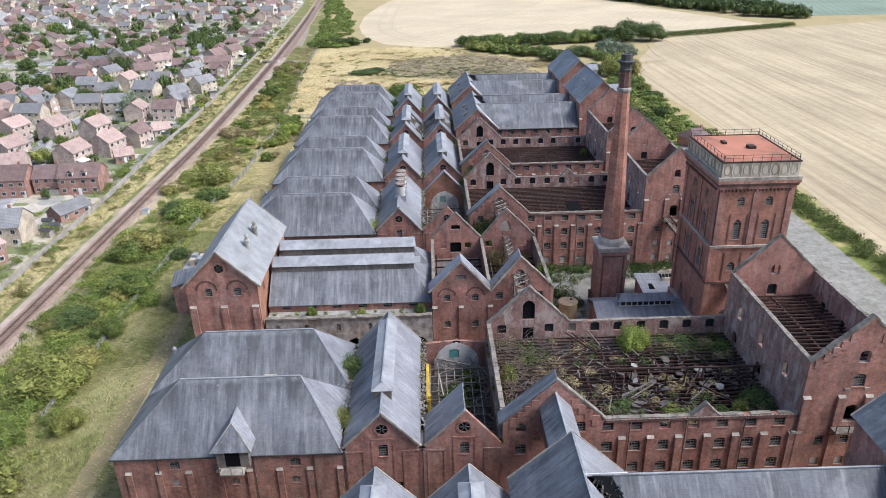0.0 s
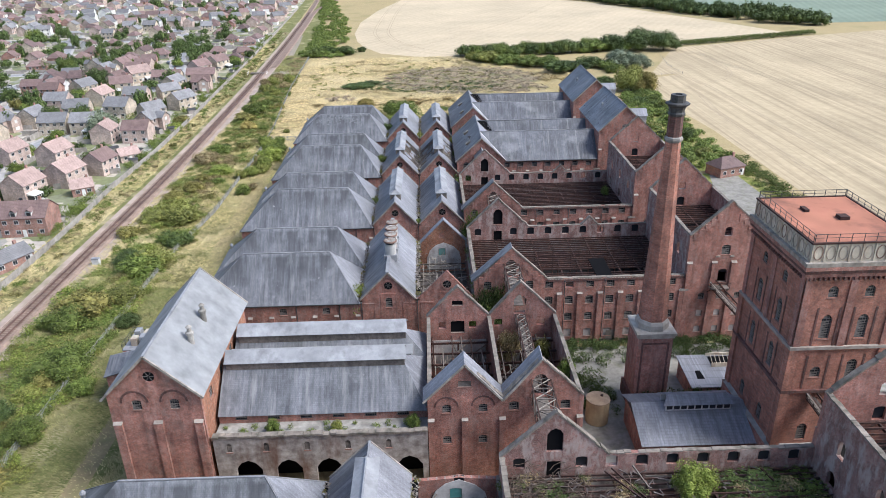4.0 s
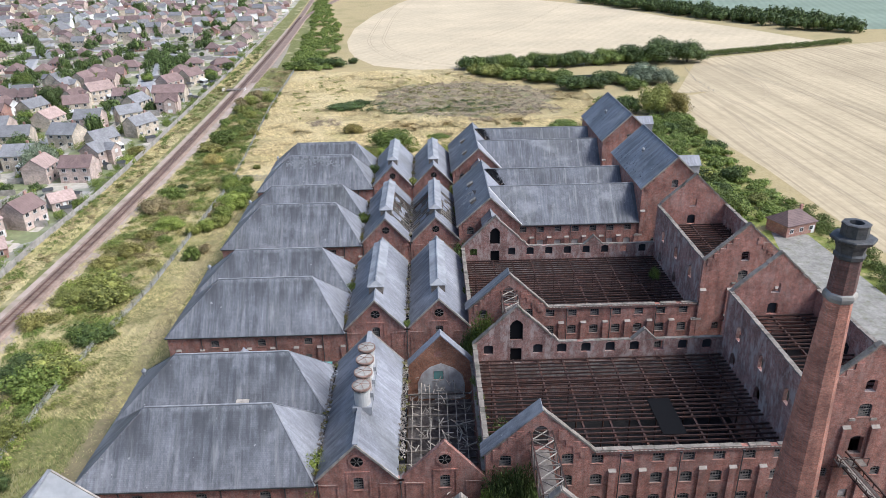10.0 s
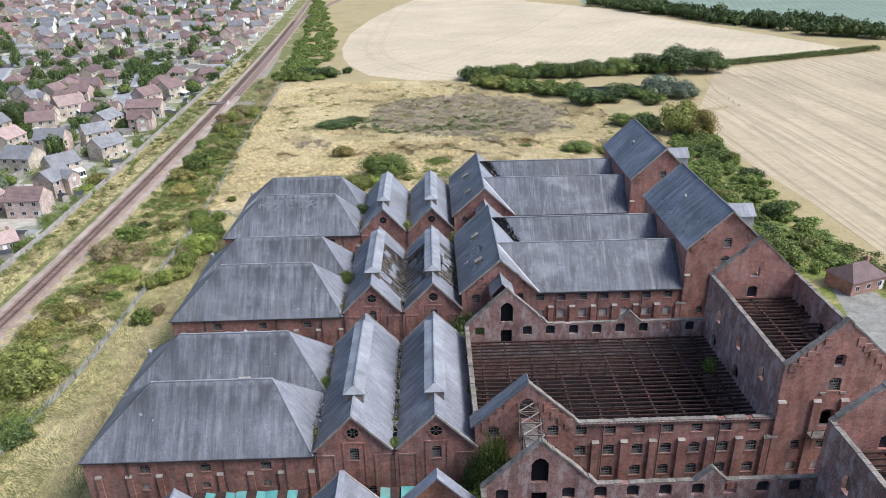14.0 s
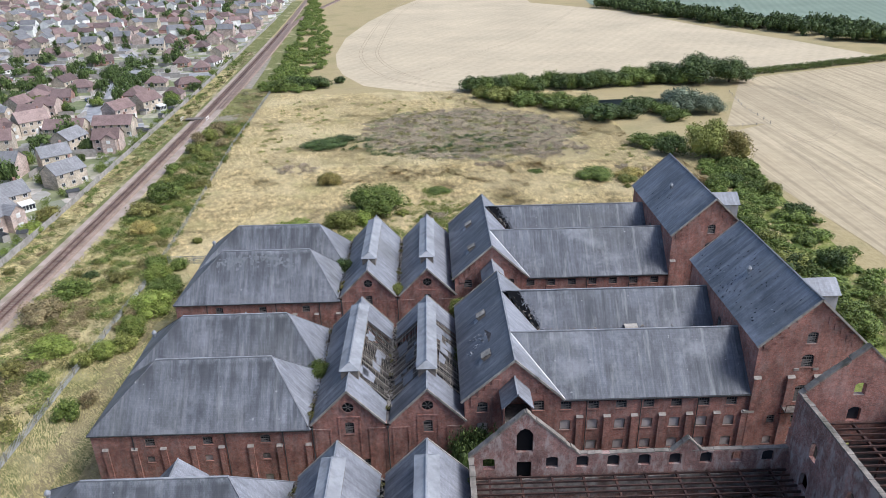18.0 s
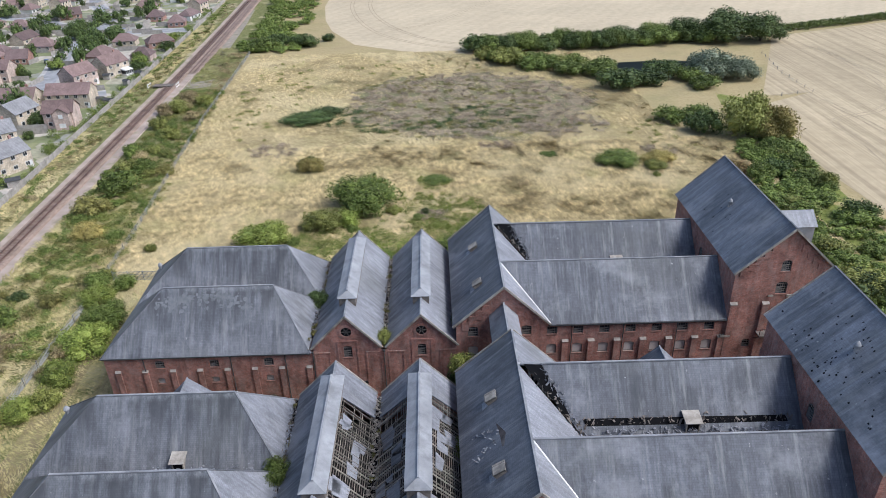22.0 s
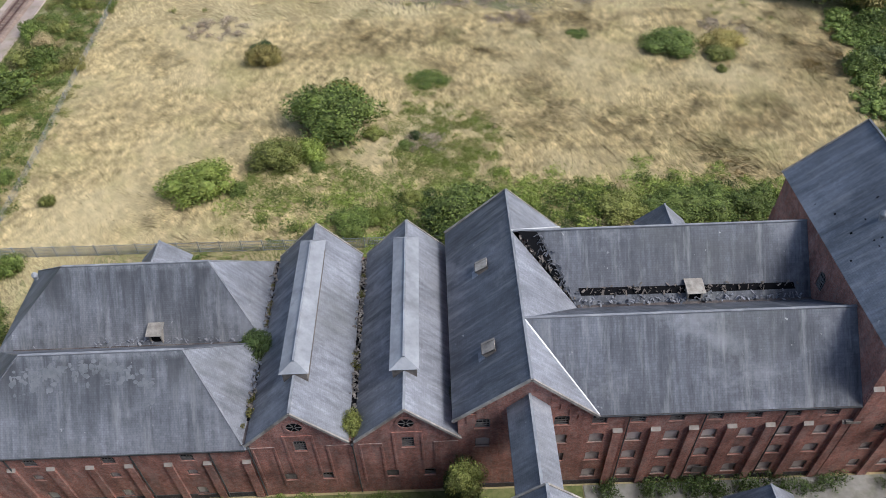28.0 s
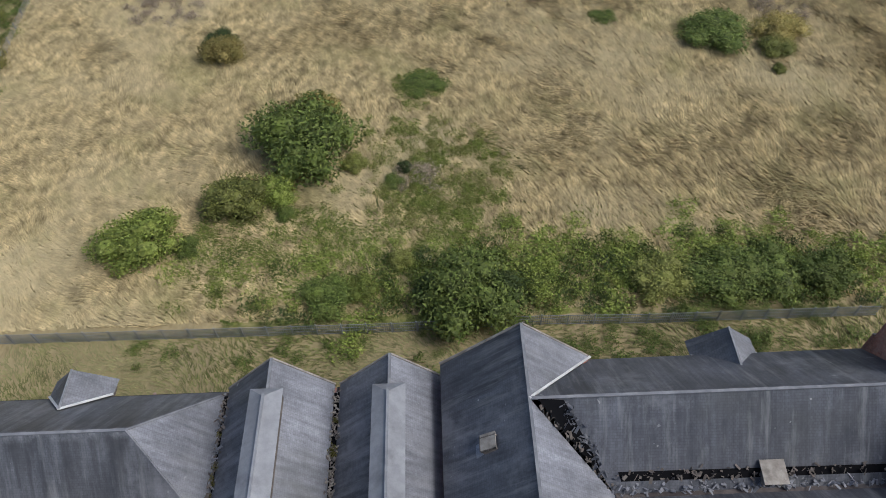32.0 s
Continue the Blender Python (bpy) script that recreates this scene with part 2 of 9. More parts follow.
RUST_DULL = mottled("dull_rust_rim", (0.3, 0.2, 0.155), (0.2, 0.135, 0.105), 1.5, 0.85, stain=(0.1, 0.06, 0.05), amount=0.6)
TANK = mottled("pale_tank_paint", (0.60, 0.54, 0.43), (0.47, 0.42, 0.33), 1.0, 0.75, stain=(0.22, 0.10, 0.05), amount=0.8)
WOOD = mottled("grey_timber", (0.22, 0.19, 0.16), (0.13, 0.11, 0.095), 2.0, 0.9, stain=(0.06, 0.05, 0.045), amount=0.5)
WOOD_PALE = mottled("bleached_timber", (0.38, 0.34, 0.28), (0.25, 0.22, 0.19), 2.0, 0.9)
BOARD = mottled("window_board", (0.62, 0.55, 0.50), (0.48, 0.42, 0.38), 1.2, 0.85, stain=(0.2, 0.15, 0.12), amount=0.5)
TEAL = mottled("turquoise_sheet", (0.16, 0.42, 0.38), (0.10, 0.30, 0.28), 0.7, 0.7, stain=(0.2, 0.22, 0.18), amount=0.7)
YELLOW = mottled("yellow_paint", (0.55, 0.38, 0.04), (0.42, 0.28, 0.04), 1.5, 0.6, stain=(0.2, 0.12, 0.05), amount=0.5)
# bare inner brick, and the store's east wall with sunlight painted in
ORANGE_BRICK = brick_mat("orange_inner_and_sunlit_brick", (0.46, 0.2, 0.11), (0.36, 0.145, 0.085), (0.38, 0.28, 0.21), 0.25)
PLASTER_PALE = mottled("peeling_white_plaster", (0.60, 0.58, 0.55), (0.42, 0.40, 0.38), 0.8, 0.9, big=0.5, stain=(0.2, 0.11, 0.08), amount=0.8)
CAP = mottled("dull_cap_stone", (0.40, 0.35, 0.30), (0.28, 0.24, 0.2), 1.5, 0.9)
DRUM = mottled("flaking_white_drum", (0.55, 0.54, 0.51), (0.4, 0.38, 0.35), 1.2, 0.7, stain=(0.24, 0.14, 0.09), amount=0.7)
IRON = mottled("grey_iron", (0.10, 0.10, 0.10), (0.06, 0.06, 0.06), 3.0, 0.6, 0.3)
WHITE = mottled("white_paint", (0.74, 0.73, 0.70), (0.62, 0.61, 0.58), 1.5, 0.6)
DEBRIS = mottled("fallen_rubble", (0.13, 0.11, 0.10), (0.06, 0.05, 0.05), 1.2, 0.95, stain=(0.26, 0.24, 0.22), amount=0.5, bump=0.6)
BARK_PALE = mottled("dead_stems", (0.17, 0.13, 0.1), (0.09, 0.07, 0.055), 3.0, 0.95, bump=0)
# near-black: the deep shade inside the gutted ranges is put into the colour
FLOOR_DARK = mottled("shade_dark_floor", (0.022, 0.02, 0.019), (0.013, 0.012, 0.012), 0.8, 0.85)
# near-black that paints in the darkness of interiors, gaps and holes
VOID = Nodes("painted_dark_interior", 1.0, spec=0.0).done((0.012, 0.012, 0.013))
PANE = Nodes("dirty_glass", 0.25, spec=0.5).done((0.03, 0.033, 0.038))

# ---- mesh helpers ----
class Geo:
    """Collects vertices and faces for one mesh."""
    def __init__(self):
        self.v, self.f = [], []

    def poly(self, pts):
        i = len(self.v)
        self.v += [tuple(p) for p in pts]
        self.f.append(tuple(range(i, i + len(pts))))
        return self

    def box(self, x0, y0, z0, x1, y1, z1):
        i = len(self.v)
        self.v += [(x, y, z) for z in (z0, z1) for x, y in ((x0, y0), (x1, y0), (x1, y1), (x0, y1))]
        self.f += [tuple(i + k for k in q) for q in ((3, 2, 1, 0), (4, 5, 6, 7), (0, 1, 5, 4), (1, 2, 6, 5), (2, 3, 7, 6), (3, 0, 4, 7))]
        return self

    def slab(self, pts, thick=0.12):
        """A flat polygon, thickened downwards along its normal."""
        p = [Vector(q) for q in pts]
        n = (p[1] - p[0]).cross(p[2] - p[0]).normalized()
        if n.z < 0:
            p.reverse()
            n = -n
        i, m = len(self.v), len(p)
        self.v += [tuple(q) for q in p] + [tuple(q - n * thick) for q in p]
        self.f.append(tuple(range(i, i + m)))
        self.f.append(tuple(i + m + k for k in reversed(range(m))))
        self.f += [(i + k, i + m + k, i + m + (k + 1) % m, i + (k + 1) % m) for k in range(m)]
        return self

    def bar(self, a, b, w=0.1, h=None):
        """A straight rectangular bar between two points."""
        a, b = Vector(a), Vector(b)
        h = h or w
        d = (b - a).normalized()
        side = d.cross(Vector((0, 0, 1)))
        side = side.normalized() if side.length > 1e-4 else Vector((1, 0, 0))
        up = side.cross(d)
        i = len(self.v)
        for p in (a, b):
            for s, u in ((-1, -1), (1, -1), (1, 1), (-1, 1)):
                self.v.append(tuple(p + side * s * w / 2 + up * u * h / 2))
        self.f += [tuple(i + k for k in q) for q in ((0, 1, 2, 3), (7, 6, 5, 4), (0, 4, 5, 1), (1, 5, 6, 2), (2, 6, 7, 3), (3, 7, 4, 0))]
        return self

    def tie(self, n=8):
        """Joins the boxes of a built-up part (n vertices each) edge to edge, so that it is one piece."""
        for b in range(n, len(self.v) - n + 1, n):
            near = min(((Vector(self.v[i]) - Vector(self.v[j])).length, i, j) for i in range(b) for j in range(b, b + n))
            self.f.append((near[1], near[2], near[2] + 1 if near[2] % n < n - 1 else near[2] - 1))
        return self

    def lathe(self, profile, n=16, cx=0.0, cy=0.0, turn=0.0):
        """Rings of (radius, z) joined into a turned body with closed ends."""
        i = len(self.v)
        for r, z in profile:
            self.v += [(cx + r * math.cos(turn + 2 * math.pi * k / n), cy + r * math.sin(turn + 2 * math.pi * k / n), z) for k in range(n)]
        for j in range(len(profile) - 1):
            for k in range(n):
                a, b = i + j * n + k, i + j * n + (k + 1) % n
                self.f.append((a, b, b + n, a + n))
        self.f.append(tuple(i + k for k in reversed(range(n))))
        j = i + (len(profile) - 1) * n
        self.f.append(tuple(j + k for k in range(n)))
        return self

    def mesh(self, name, mat):
        me = bpy.data.meshes.new(name)
        me.from_pydata(self.v, [], self.f)
        me.materials.append(mat)
        me.update()
        return me


def part(name, geo, mat, parent, label="", loc=None):
    """One mesh object under a thing or a part. geo may be a Geo or a shared mesh."""
    ob = new(name, geo.mesh(name, mat) if isinstance(geo, Geo) else geo)
    ob.parent = parent
    if loc is not None:
        ob.matrix_basis = loc if isinstance(loc, Matrix) else Matrix.Translation(loc)
    if label:
        ob["label"] = label
    return ob


def thing(name, at, label, category, group="", kind=""):
    ob = new(name)
    ob.empty_display_size = 0.5
    ob.matrix_basis = at if isinstance(at, Matrix) else Matrix.Translation(at)
    return tagged(ob, label, category, group, kind)


def solid(name, geo, mat, label, category, group="", kind="", at=None):
    ob = new(name, geo.mesh(name, mat) if isinstance(geo, Geo) else geo)
    if at is not None:
        ob.matrix_basis = at if isinstance(at, Matrix) else Matrix.Translation(at)
    return tagged(ob, label, category, group, kind)


def wall_geo(top, openings=(), thick=0.5, z0=0.0):
    """An upright wall along u (local x), its outer face at y = 0 looking to -y. top: (u, z) points along its head;
    openings: (u0, u1, z0, z1, rise), which go right through, with a segmental head of that rise."""
    g = Geo()
    cuts = {round(u, 4) for u, _ in top}
    for u0, u1, a, b, rise in openings:
        cuts |= {round(u, 4) for u in ((u0, u0 + (u1 - u0) * 0.22, (u0 + u1) / 2, u1 - (u1 - u0) * 0.22, u1) if rise else (u0, u1))}
    cuts = sorted(cuts)

    def head(u):
        for (ua, za), (ub, zb) in zip(top, top[1:]):
            if ua - 1e-6 <= u <= ub + 1e-6:
                return za + (zb - za) * (u - ua) / (ub - ua)
        return top[-1][1]

    def arch(o, u):
        s = (u - o[0]) / (o[1] - o[0]) * 2 - 1
        return o[3] - o[4] * abs(s) ** 2.2

    for a, b in zip(cuts, cuts[1:]):
        mid = (a + b) / 2
        inside = sorted((o for o in openings if o[0] < mid < o[1]), key=lambda o: o[2])
        lo = (z0, z0)
        spans = []
        for o in inside:
            spans.append((lo, (o[2], o[2])))
            up = (arch(o, a), arch(o, b))
            g.poly([(a, 0, o[2]), (b, 0, o[2]), (b, thick, o[2]), (a, thick, o[2])])
            g.poly([(a, thick, up[0]), (b, thick, up[1]), (b, 0, up[1]), (a, 0, up[0])])
            lo = up
        spans.append((lo, (head(a), head(b))))
        for (l0, l1), (h0, h1) in spans:
            g.poly([(a, 0, l0), (b, 0, l1), (b, 0, h1), (a, 0, h0)])
            g.poly([(b, thick, l1), (a, thick, l0), (a, thick, h0), (b, thick, h1)])
        g.poly([(a, 0, head(a)), (b, 0, head(b)), (b, thick, head(b)), (a, thick, head(a))])
    for o in openings:
        for u, s in ((o[0], 1), (o[1], -1)):
            q = [(u, 0, o[2]), (u, thick, o[2]), (u, thick, arch(o, u)), (u, 0, arch(o, u))]
            g.poly(q if s > 0 else q[::-1])
    for u, z in (top[0], top[-1]):
        g.poly([(u, 0, z0), (u, 0, z), (u, thick, z), (u, thick, z0)])
    return g


def wall_pose(x0, y0, x1, y1):
    """Where a wall from (x0, y0) to (x1, y1) stands; its outer face is on the right-hand side of that way."""
    return Matrix.Translation((x0, y0, 0)) @ Matrix.Rotation(math.atan2(y1 - y0, x1 - x0), 4, "Z")


_cache = {}


def window_meshes(w, h, style, rise):
    """Shared meshes of one kind of window: frame with bars, and its pane or board."""
    key = (round(w, 2), round(h, 2), style, rise)
    if key in _cache:
        return _cache[key]
    fr, pn = Geo(), Geo()
    t = 0.07
    zt = h - rise * 0.35
    fr.box(0, 0.10, 0, t, 0.2, zt), fr.box(w - t, 0.10, 0, w, 0.2, zt)
    fr.box(t, 0.10, 0, w - t, 0.2, t), fr.box(t, 0.10, zt - t, w - t, 0.2, zt)
    if style in ("bars", "broken"):
        nx, nz = max(2, round(w / 0.32)), max(2, round(h / 0.36))
        for i in range(1, nx):
            fr.box(w * i / nx - 0.02, 0.12, t, w * i / nx + 0.02, 0.17, zt - t)
        for j in range(1, nz):
            fr.box(t, 0.12, zt * j / nz - 0.02, w - t, 0.17, zt * j / nz + 0.02)
    elif style == "louvre":
        for j in range(1, 7):
            fr.box(t, 0.08, zt * j / 7 - 0.03, w - t, 0.2, zt * j / 7 + 0.03)
    nf = len(fr.f)
    fr.box(-0.12, -0.07, -0.14, w + 0.12, 0.1, -0.002)
    ns = len(fr.f)
    fr.tie()
    # broken and louvred windows: the dim room behind is a near-black pane
    pn.box(0.02, 0.22, 0.02, w - 0.02, 0.26, h - 0.01)
    fm = fr.mesh("window_frame", WINBAR if style in ("bars", "broken") else WOOD)
    fm.materials.append(SILL)
    for f in fm.polygons[nf:ns]:
        f.material_index = 1
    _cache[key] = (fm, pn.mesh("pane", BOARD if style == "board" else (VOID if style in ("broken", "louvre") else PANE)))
    return _cache[key]


def build_wall(parent, x0, y0, x1, y1, top, openings=(), thick=0.5, mat=None, styles=None, name="wall", base=True, label=""):
    """A wall with its windows, as parts of a building. openings: (u0, u1, z0, z1, rise, style)."""
    m = wall_pose(x0, y0, x1, y1)
    wall = part(name, wall_geo(top, [o[:5] for o in openings], thick), mat or BRICK, parent, label, m)
    for o in openings:
        if o[5] != "gap":
            fr, pn = window_meshes(o[1] - o[0], o[3] - o[2], o[5], o[4])
            w = part("window", fr, None, parent, loc=m @ Matrix.Translation((o[0], 0, o[2])))
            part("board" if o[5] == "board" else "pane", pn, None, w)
    return m


def op(c, z, w, h, style="bars", rise=0.15):
    """An opening centred at u = c and height z."""
    return (c - w / 2, c + w / 2, z - h / 2, z + h / 2, rise, style)


def coping(parent, pts, width=0.62, h=0.18, mat=None, name="coping"):
    """A row of worn coping stones, no two quite alike, some of them slipped."""
    r = random.Random(int(pts[0][0] * 7 + pts[0][1] * 3 + 900))
    for a, b in zip(pts, pts[1:]):
        a, b, g = Vector(a), Vector(b), Geo()
        n = max(2, round((b - a).length / 0.85))
        for k in range(n):
            lift = Vector((r.uniform(-0.03, 0.03), r.uniform(-0.03, 0.03), r.uniform(-0.05, 0.02) - (0.12 if r.random() < 0.06 else 0)))
            g.bar(a.lerp(b, (k + 0.02) / n) + lift, a.lerp(b, (k + 0.98) / n) + lift, width * r.uniform(0.86, 1.0), h * r.uniform(0.85, 1.1))
        g.tie()
        part(name, g, mat or OLD_COPING, parent)

# ---- the malthouses: six alike ranges, 34.6 m apart, 24.5 m deep ----
DEPTH = 24.5
H_W, H_E, K_M, K_E, P_E, Q_E, T_E = -41.0, -12.2, -2.0, 8.1, 21.0, 45.2, 58.3
K_L, K_R, P_R, T_R = -7.0, 3.3, 14.5, 51.75       # ridge lines
H_EAVE, H_RIDGE, K_EAVE, K_APEX = 9.7, 16.9, 10.0, 15.5
Q_EAVE, P_APEX, T_EAVE, T_APEX = 13.3, 19.5, 20.8, 26.9
RY = (6.4, 18.1)                                   # ridges of the M roofs
_buttress = {}


def buttress(parent, m, u, z, w=0.75, d=0.35):
    """A brick pier against a wall, with a pale sloping stone cap."""
    key = (z, w, d)
    if key not in _buttress:
        b = Geo().box(-w / 2, -d, 0, w / 2, 0.02, z)
        c = Geo().slab([(-w / 2 - 0.04, -d - 0.06, z), (w / 2 + 0.04, -d - 0.06, z), (w / 2 + 0.04, 0, z + 0.3), (-w / 2 - 0.04, 0, z + 0.3)], 0.08)
        _buttress[key] = (b.mesh("pier", BRICK), c.mesh("pier_cap", CAP))
    b, c = _buttress[key]
    p = part("pier", b, None, parent, loc=m @ Matrix.Translation((u, 0, 0)))
    part("pier_cap", c, None, p)


def drainpipe(parent, m, u, z):
    if ("pipe", z) not in _cache:
        _cache["pipe", z] = Geo().lathe([(0.07, 0.2), (0.07, z - 0.3), (0.16, z - 0.25), (0.16, z)], 8, 0, -0.14).mesh("drainpipe", IRON)
    part("drainpipe", _cache["pipe", z], None, parent, loc=m @ Matrix.Translation((u, 0, 0)))


def roof(parent, pts, mat=None, thick=0.16, label=""):
    return part("roof_slope", Geo().slab(pts, thick), mat or SLATE, parent, label)


def ridge(parent, a, b, mat=None, w=0.3, h=0.14):
    return part("ridge_capping", Geo().bar(a, b, w * 0.8, h), mat or RIDGE_TILE, parent)


def roundel(parent, m, u, z, r=0.75):
    if "roundel" not in _cache:
        ring, hole, spokes = Geo(), Geo(), Geo()
        n = 20
        for k in range(n):
            a, b = 2 * math.pi * k / n, 2 * math.pi * (k + 1) / n
            for (r0, y0), (r1, y1) in (((r, 0.05), (r, -0.08)), ((r, -0.08), (r + 0.3, -0.08)), ((r + 0.3, -0.08), (r + 0.3, 0.02))):
                ring.poly([(r0 * math.cos(a), y0, r0 * math.sin(a)), (r1 * math.cos(a), y1, r1 * math.sin(a)), (r1 * math.cos(b), y1, r1 * math.sin(b)), (r0 * math.cos(b), y0, r0 * math.sin(b))])
        hole.poly([(r * math.cos(2 * math.pi * k / n), -0.01, r * math.sin(2 * math.pi * k / n)) for k in range(n)])
        for k in range(6):
            a = math.pi * k / 3
            spokes.bar((0.12 * math.cos(a), -0.04, 0.12 * math.sin(a)), (r * math.cos(a), -0.04, r * math.sin(a)), 0.06, 0.06)
        _cache["roundel"] = (ring.mesh("round_window", BRICK), hole.mesh("pane", VOID), spokes.mesh("tracery", WINBAR))
    ring, hole, spokes = _cache["roundel"]
    o = part("round_window", ring, None, parent, loc=m @ Matrix.Translation((u, 0, z)))
    part("pane", hole, None, o), part("tracery", spokes, None, o)


def blind_panel(parent, m, u, z0, z1, w):
    """A proud brick frame round a sunk wall panel."""
    g = Geo().box(u - w / 2 - 0.2, -0.07, z0, u - w / 2, 0.01, z1).box(u + w / 2, -0.07, z0, u + w / 2 + 0.2, 0.01, z1)
    g.box(u - w / 2 - 0.2, -0.07, z1, u + w / 2 + 0.2, 0.01, z1 + 0.22)
    part("panel_moulding", g, BRICK, parent, loc=m)


def lantern(parent, x, y0, y1, z, w=2.3, mat=None):
    """The raised louvred ventilator that rides on a kiln ridge."""
    g = Geo()
    for s in (-1, 1):
        g.box(min(x + s * w / 2, x + s * (w / 2 - 0.12)), y0, z - 1.3, max(x + s * w / 2, x + s * (w / 2 - 0.12)), y1, z + 0.45)
    body = part("ventilator", g, WOOD, parent, "grey louvred ridge ventilator")
    for s in (-1, 1):
        k = Geo()
        k.slab([(x, y0 + 0.9, z + 1.15), (x, y1 - 0.9, z + 1.15), (x + s * (w / 2 + 0.25), y1 + 0.2, z + 0.35), (x + s * (w / 2 + 0.25), y0 - 0.2, z + 0.35)], 0.08)
        part("ventilator_roof", k, mat or LEAD, body)
    for y, e in ((y0 - 0.2, y0 + 0.9), (y1 + 0.2, y1 - 0.9)):
        part("ventilator_hip", Geo().slab([(x, e, z + 1.15), (x - w / 2 - 0.25, y, z + 0.35), (x + w / 2 + 0.25, y, z + 0.35)], 0.08), mat or LEAD, body)
        yy = y0 if y < e else y1
        part("ventilator_end", Geo().box(x - w / 2, yy - 0.05, z - 1.3, x + w / 2, yy + 0.05, z + 0.4), WOOD, body)
    part("ventilator_ridge", Geo().bar((x, y0 + 0.7, z + 1.2), (x, y1 - 0.7, z + 1.2), 0.22, 0.14), LEAD, body)


def round_vent(parent, x, y, z):
    v = part("round_ventilator", Geo().lathe([(1.0, z - 1.2), (1.0, z + 0.95), (1.06, z + 1.0)], 20, x, y), DRUM, parent, "round iron ventilator drum with a rusty fan top")
    part("drum_throat", Geo().lathe([(0.8, z + 0.9), (0.8, z + 1.4)], 20, x, y), VOID, v)
    part("drum_rim", Geo().lathe([(1.08, z + 1.3), (1.2, z + 1.34), (1.2, z + 1.62), (1.05, z + 1.64)], 20, x, y), RUST_DULL, v)
    part("drum_top", Geo().lathe([(1.03, z + 1.64), (1.0, z + 1.68), (0.2, z + 1.76)], 20, x, y), CONCRETE, v, "grey weathered lid")
    g = Geo()
    for k in range(5):
        a = 2 * math.pi * k / 5
        g.bar((x, y, z + 1.8), (x + 1.08 * math.cos(a), y + 1.08 * math.sin(a), z + 1.72), 0.06, 0.06)
    part("fan_spokes", g, RUST_DULL, v)


def roof_vent(parent, x, y, z, s=0.8, mat=None):
    """A small square timber cowl that stands on a slope or in a valley."""
    g = Geo().box(x - s / 2, y - s / 2, z - 1.0, x - s / 2 + 0.12, y + s / 2, z + 0.7).box(x + s / 2 - 0.12, y - s / 2, z - 1.0, x + s / 2, y + s / 2, z + 0.7)
    g.box(x - s / 2 + 0.12, y + s / 2 - 0.12, z - 1.0, x + s / 2 - 0.12, y + s / 2, z + 0.7)
    v = part("roof_vent", g, mat or WOOD_PALE, parent)
    part("vent_cap", Geo().slab([(x - s / 2 - 0.2, y - s / 2 - 0.25, z + 0.62), (x + s / 2 + 0.2, y - s / 2 - 0.25, z + 0.62), (x + s / 2 + 0.2, y + s / 2 + 0.1, z + 0.95), (x - s / 2 - 0.2, y + s / 2 + 0.1, z + 0.95)], 0.1), STONE, v)
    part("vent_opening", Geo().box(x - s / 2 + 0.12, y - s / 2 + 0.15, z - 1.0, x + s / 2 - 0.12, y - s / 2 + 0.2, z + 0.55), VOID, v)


def slope_hatch(parent, x, y, z):
    """A low hatch on a slope that falls to the west, with a pale lid and a lime run below it."""
    up = lambda d, h: (x + d * 0.72 - h * 0.69, z + d * 0.69 + h * 0.72)
    lo, hi, lo_t, hi_t = up(-0.6, 0), up(0.7, 0), up(-0.6, 0.55), up(0.8, 0.3)
    g = Geo()
    for w in (-0.6, 0.5):
        g.slab([(lo[0], y + w, lo[1]), (lo_t[0], y + w, lo_t[1]), (hi_t[0], y + w, hi_t[1]), (hi[0], y + w, hi[1])], 0.1)
    h = part("roof_hatch", g.slab([(lo[0], y - 0.6, lo[1]), (lo[0], y + 0.6, lo[1]), (lo_t[0], y + 0.6, lo_t[1]), (lo_t[0], y - 0.6, lo_t[1])], 0.08), WOOD, parent)
    part("hatch_lid", Geo().slab([(lo_t[0], y - 0.7, lo_t[1]), (lo_t[0], y + 0.7, lo_t[1]), (hi_t[0], y + 0.7, hi_t[1]), (hi_t[0], y - 0.7, hi_t[1])], 0.08), STONE, h)
    a, b = up(-0.7, 0.03), up(-3.2, 0.03)
    part("lime_run", Geo().slab([(a[0], y - 0.7, a[1]), (a[0], y + 0.4, a[1]), (b[0], y + 0.1, b[1]), (b[0], y - 1.0, b[1])], 0.02), SLATE_PALE_LIT, h)


def finial(parent, x, y, z):
    part("finial", Geo().lathe([(0.22, z - 0.6), (0.2, z), (0.32, z + 0.25), (0.38, z + 0.5), (0.25, z + 0.75), (0.05, z + 0.95)], 10, x, y), LEAD, parent)


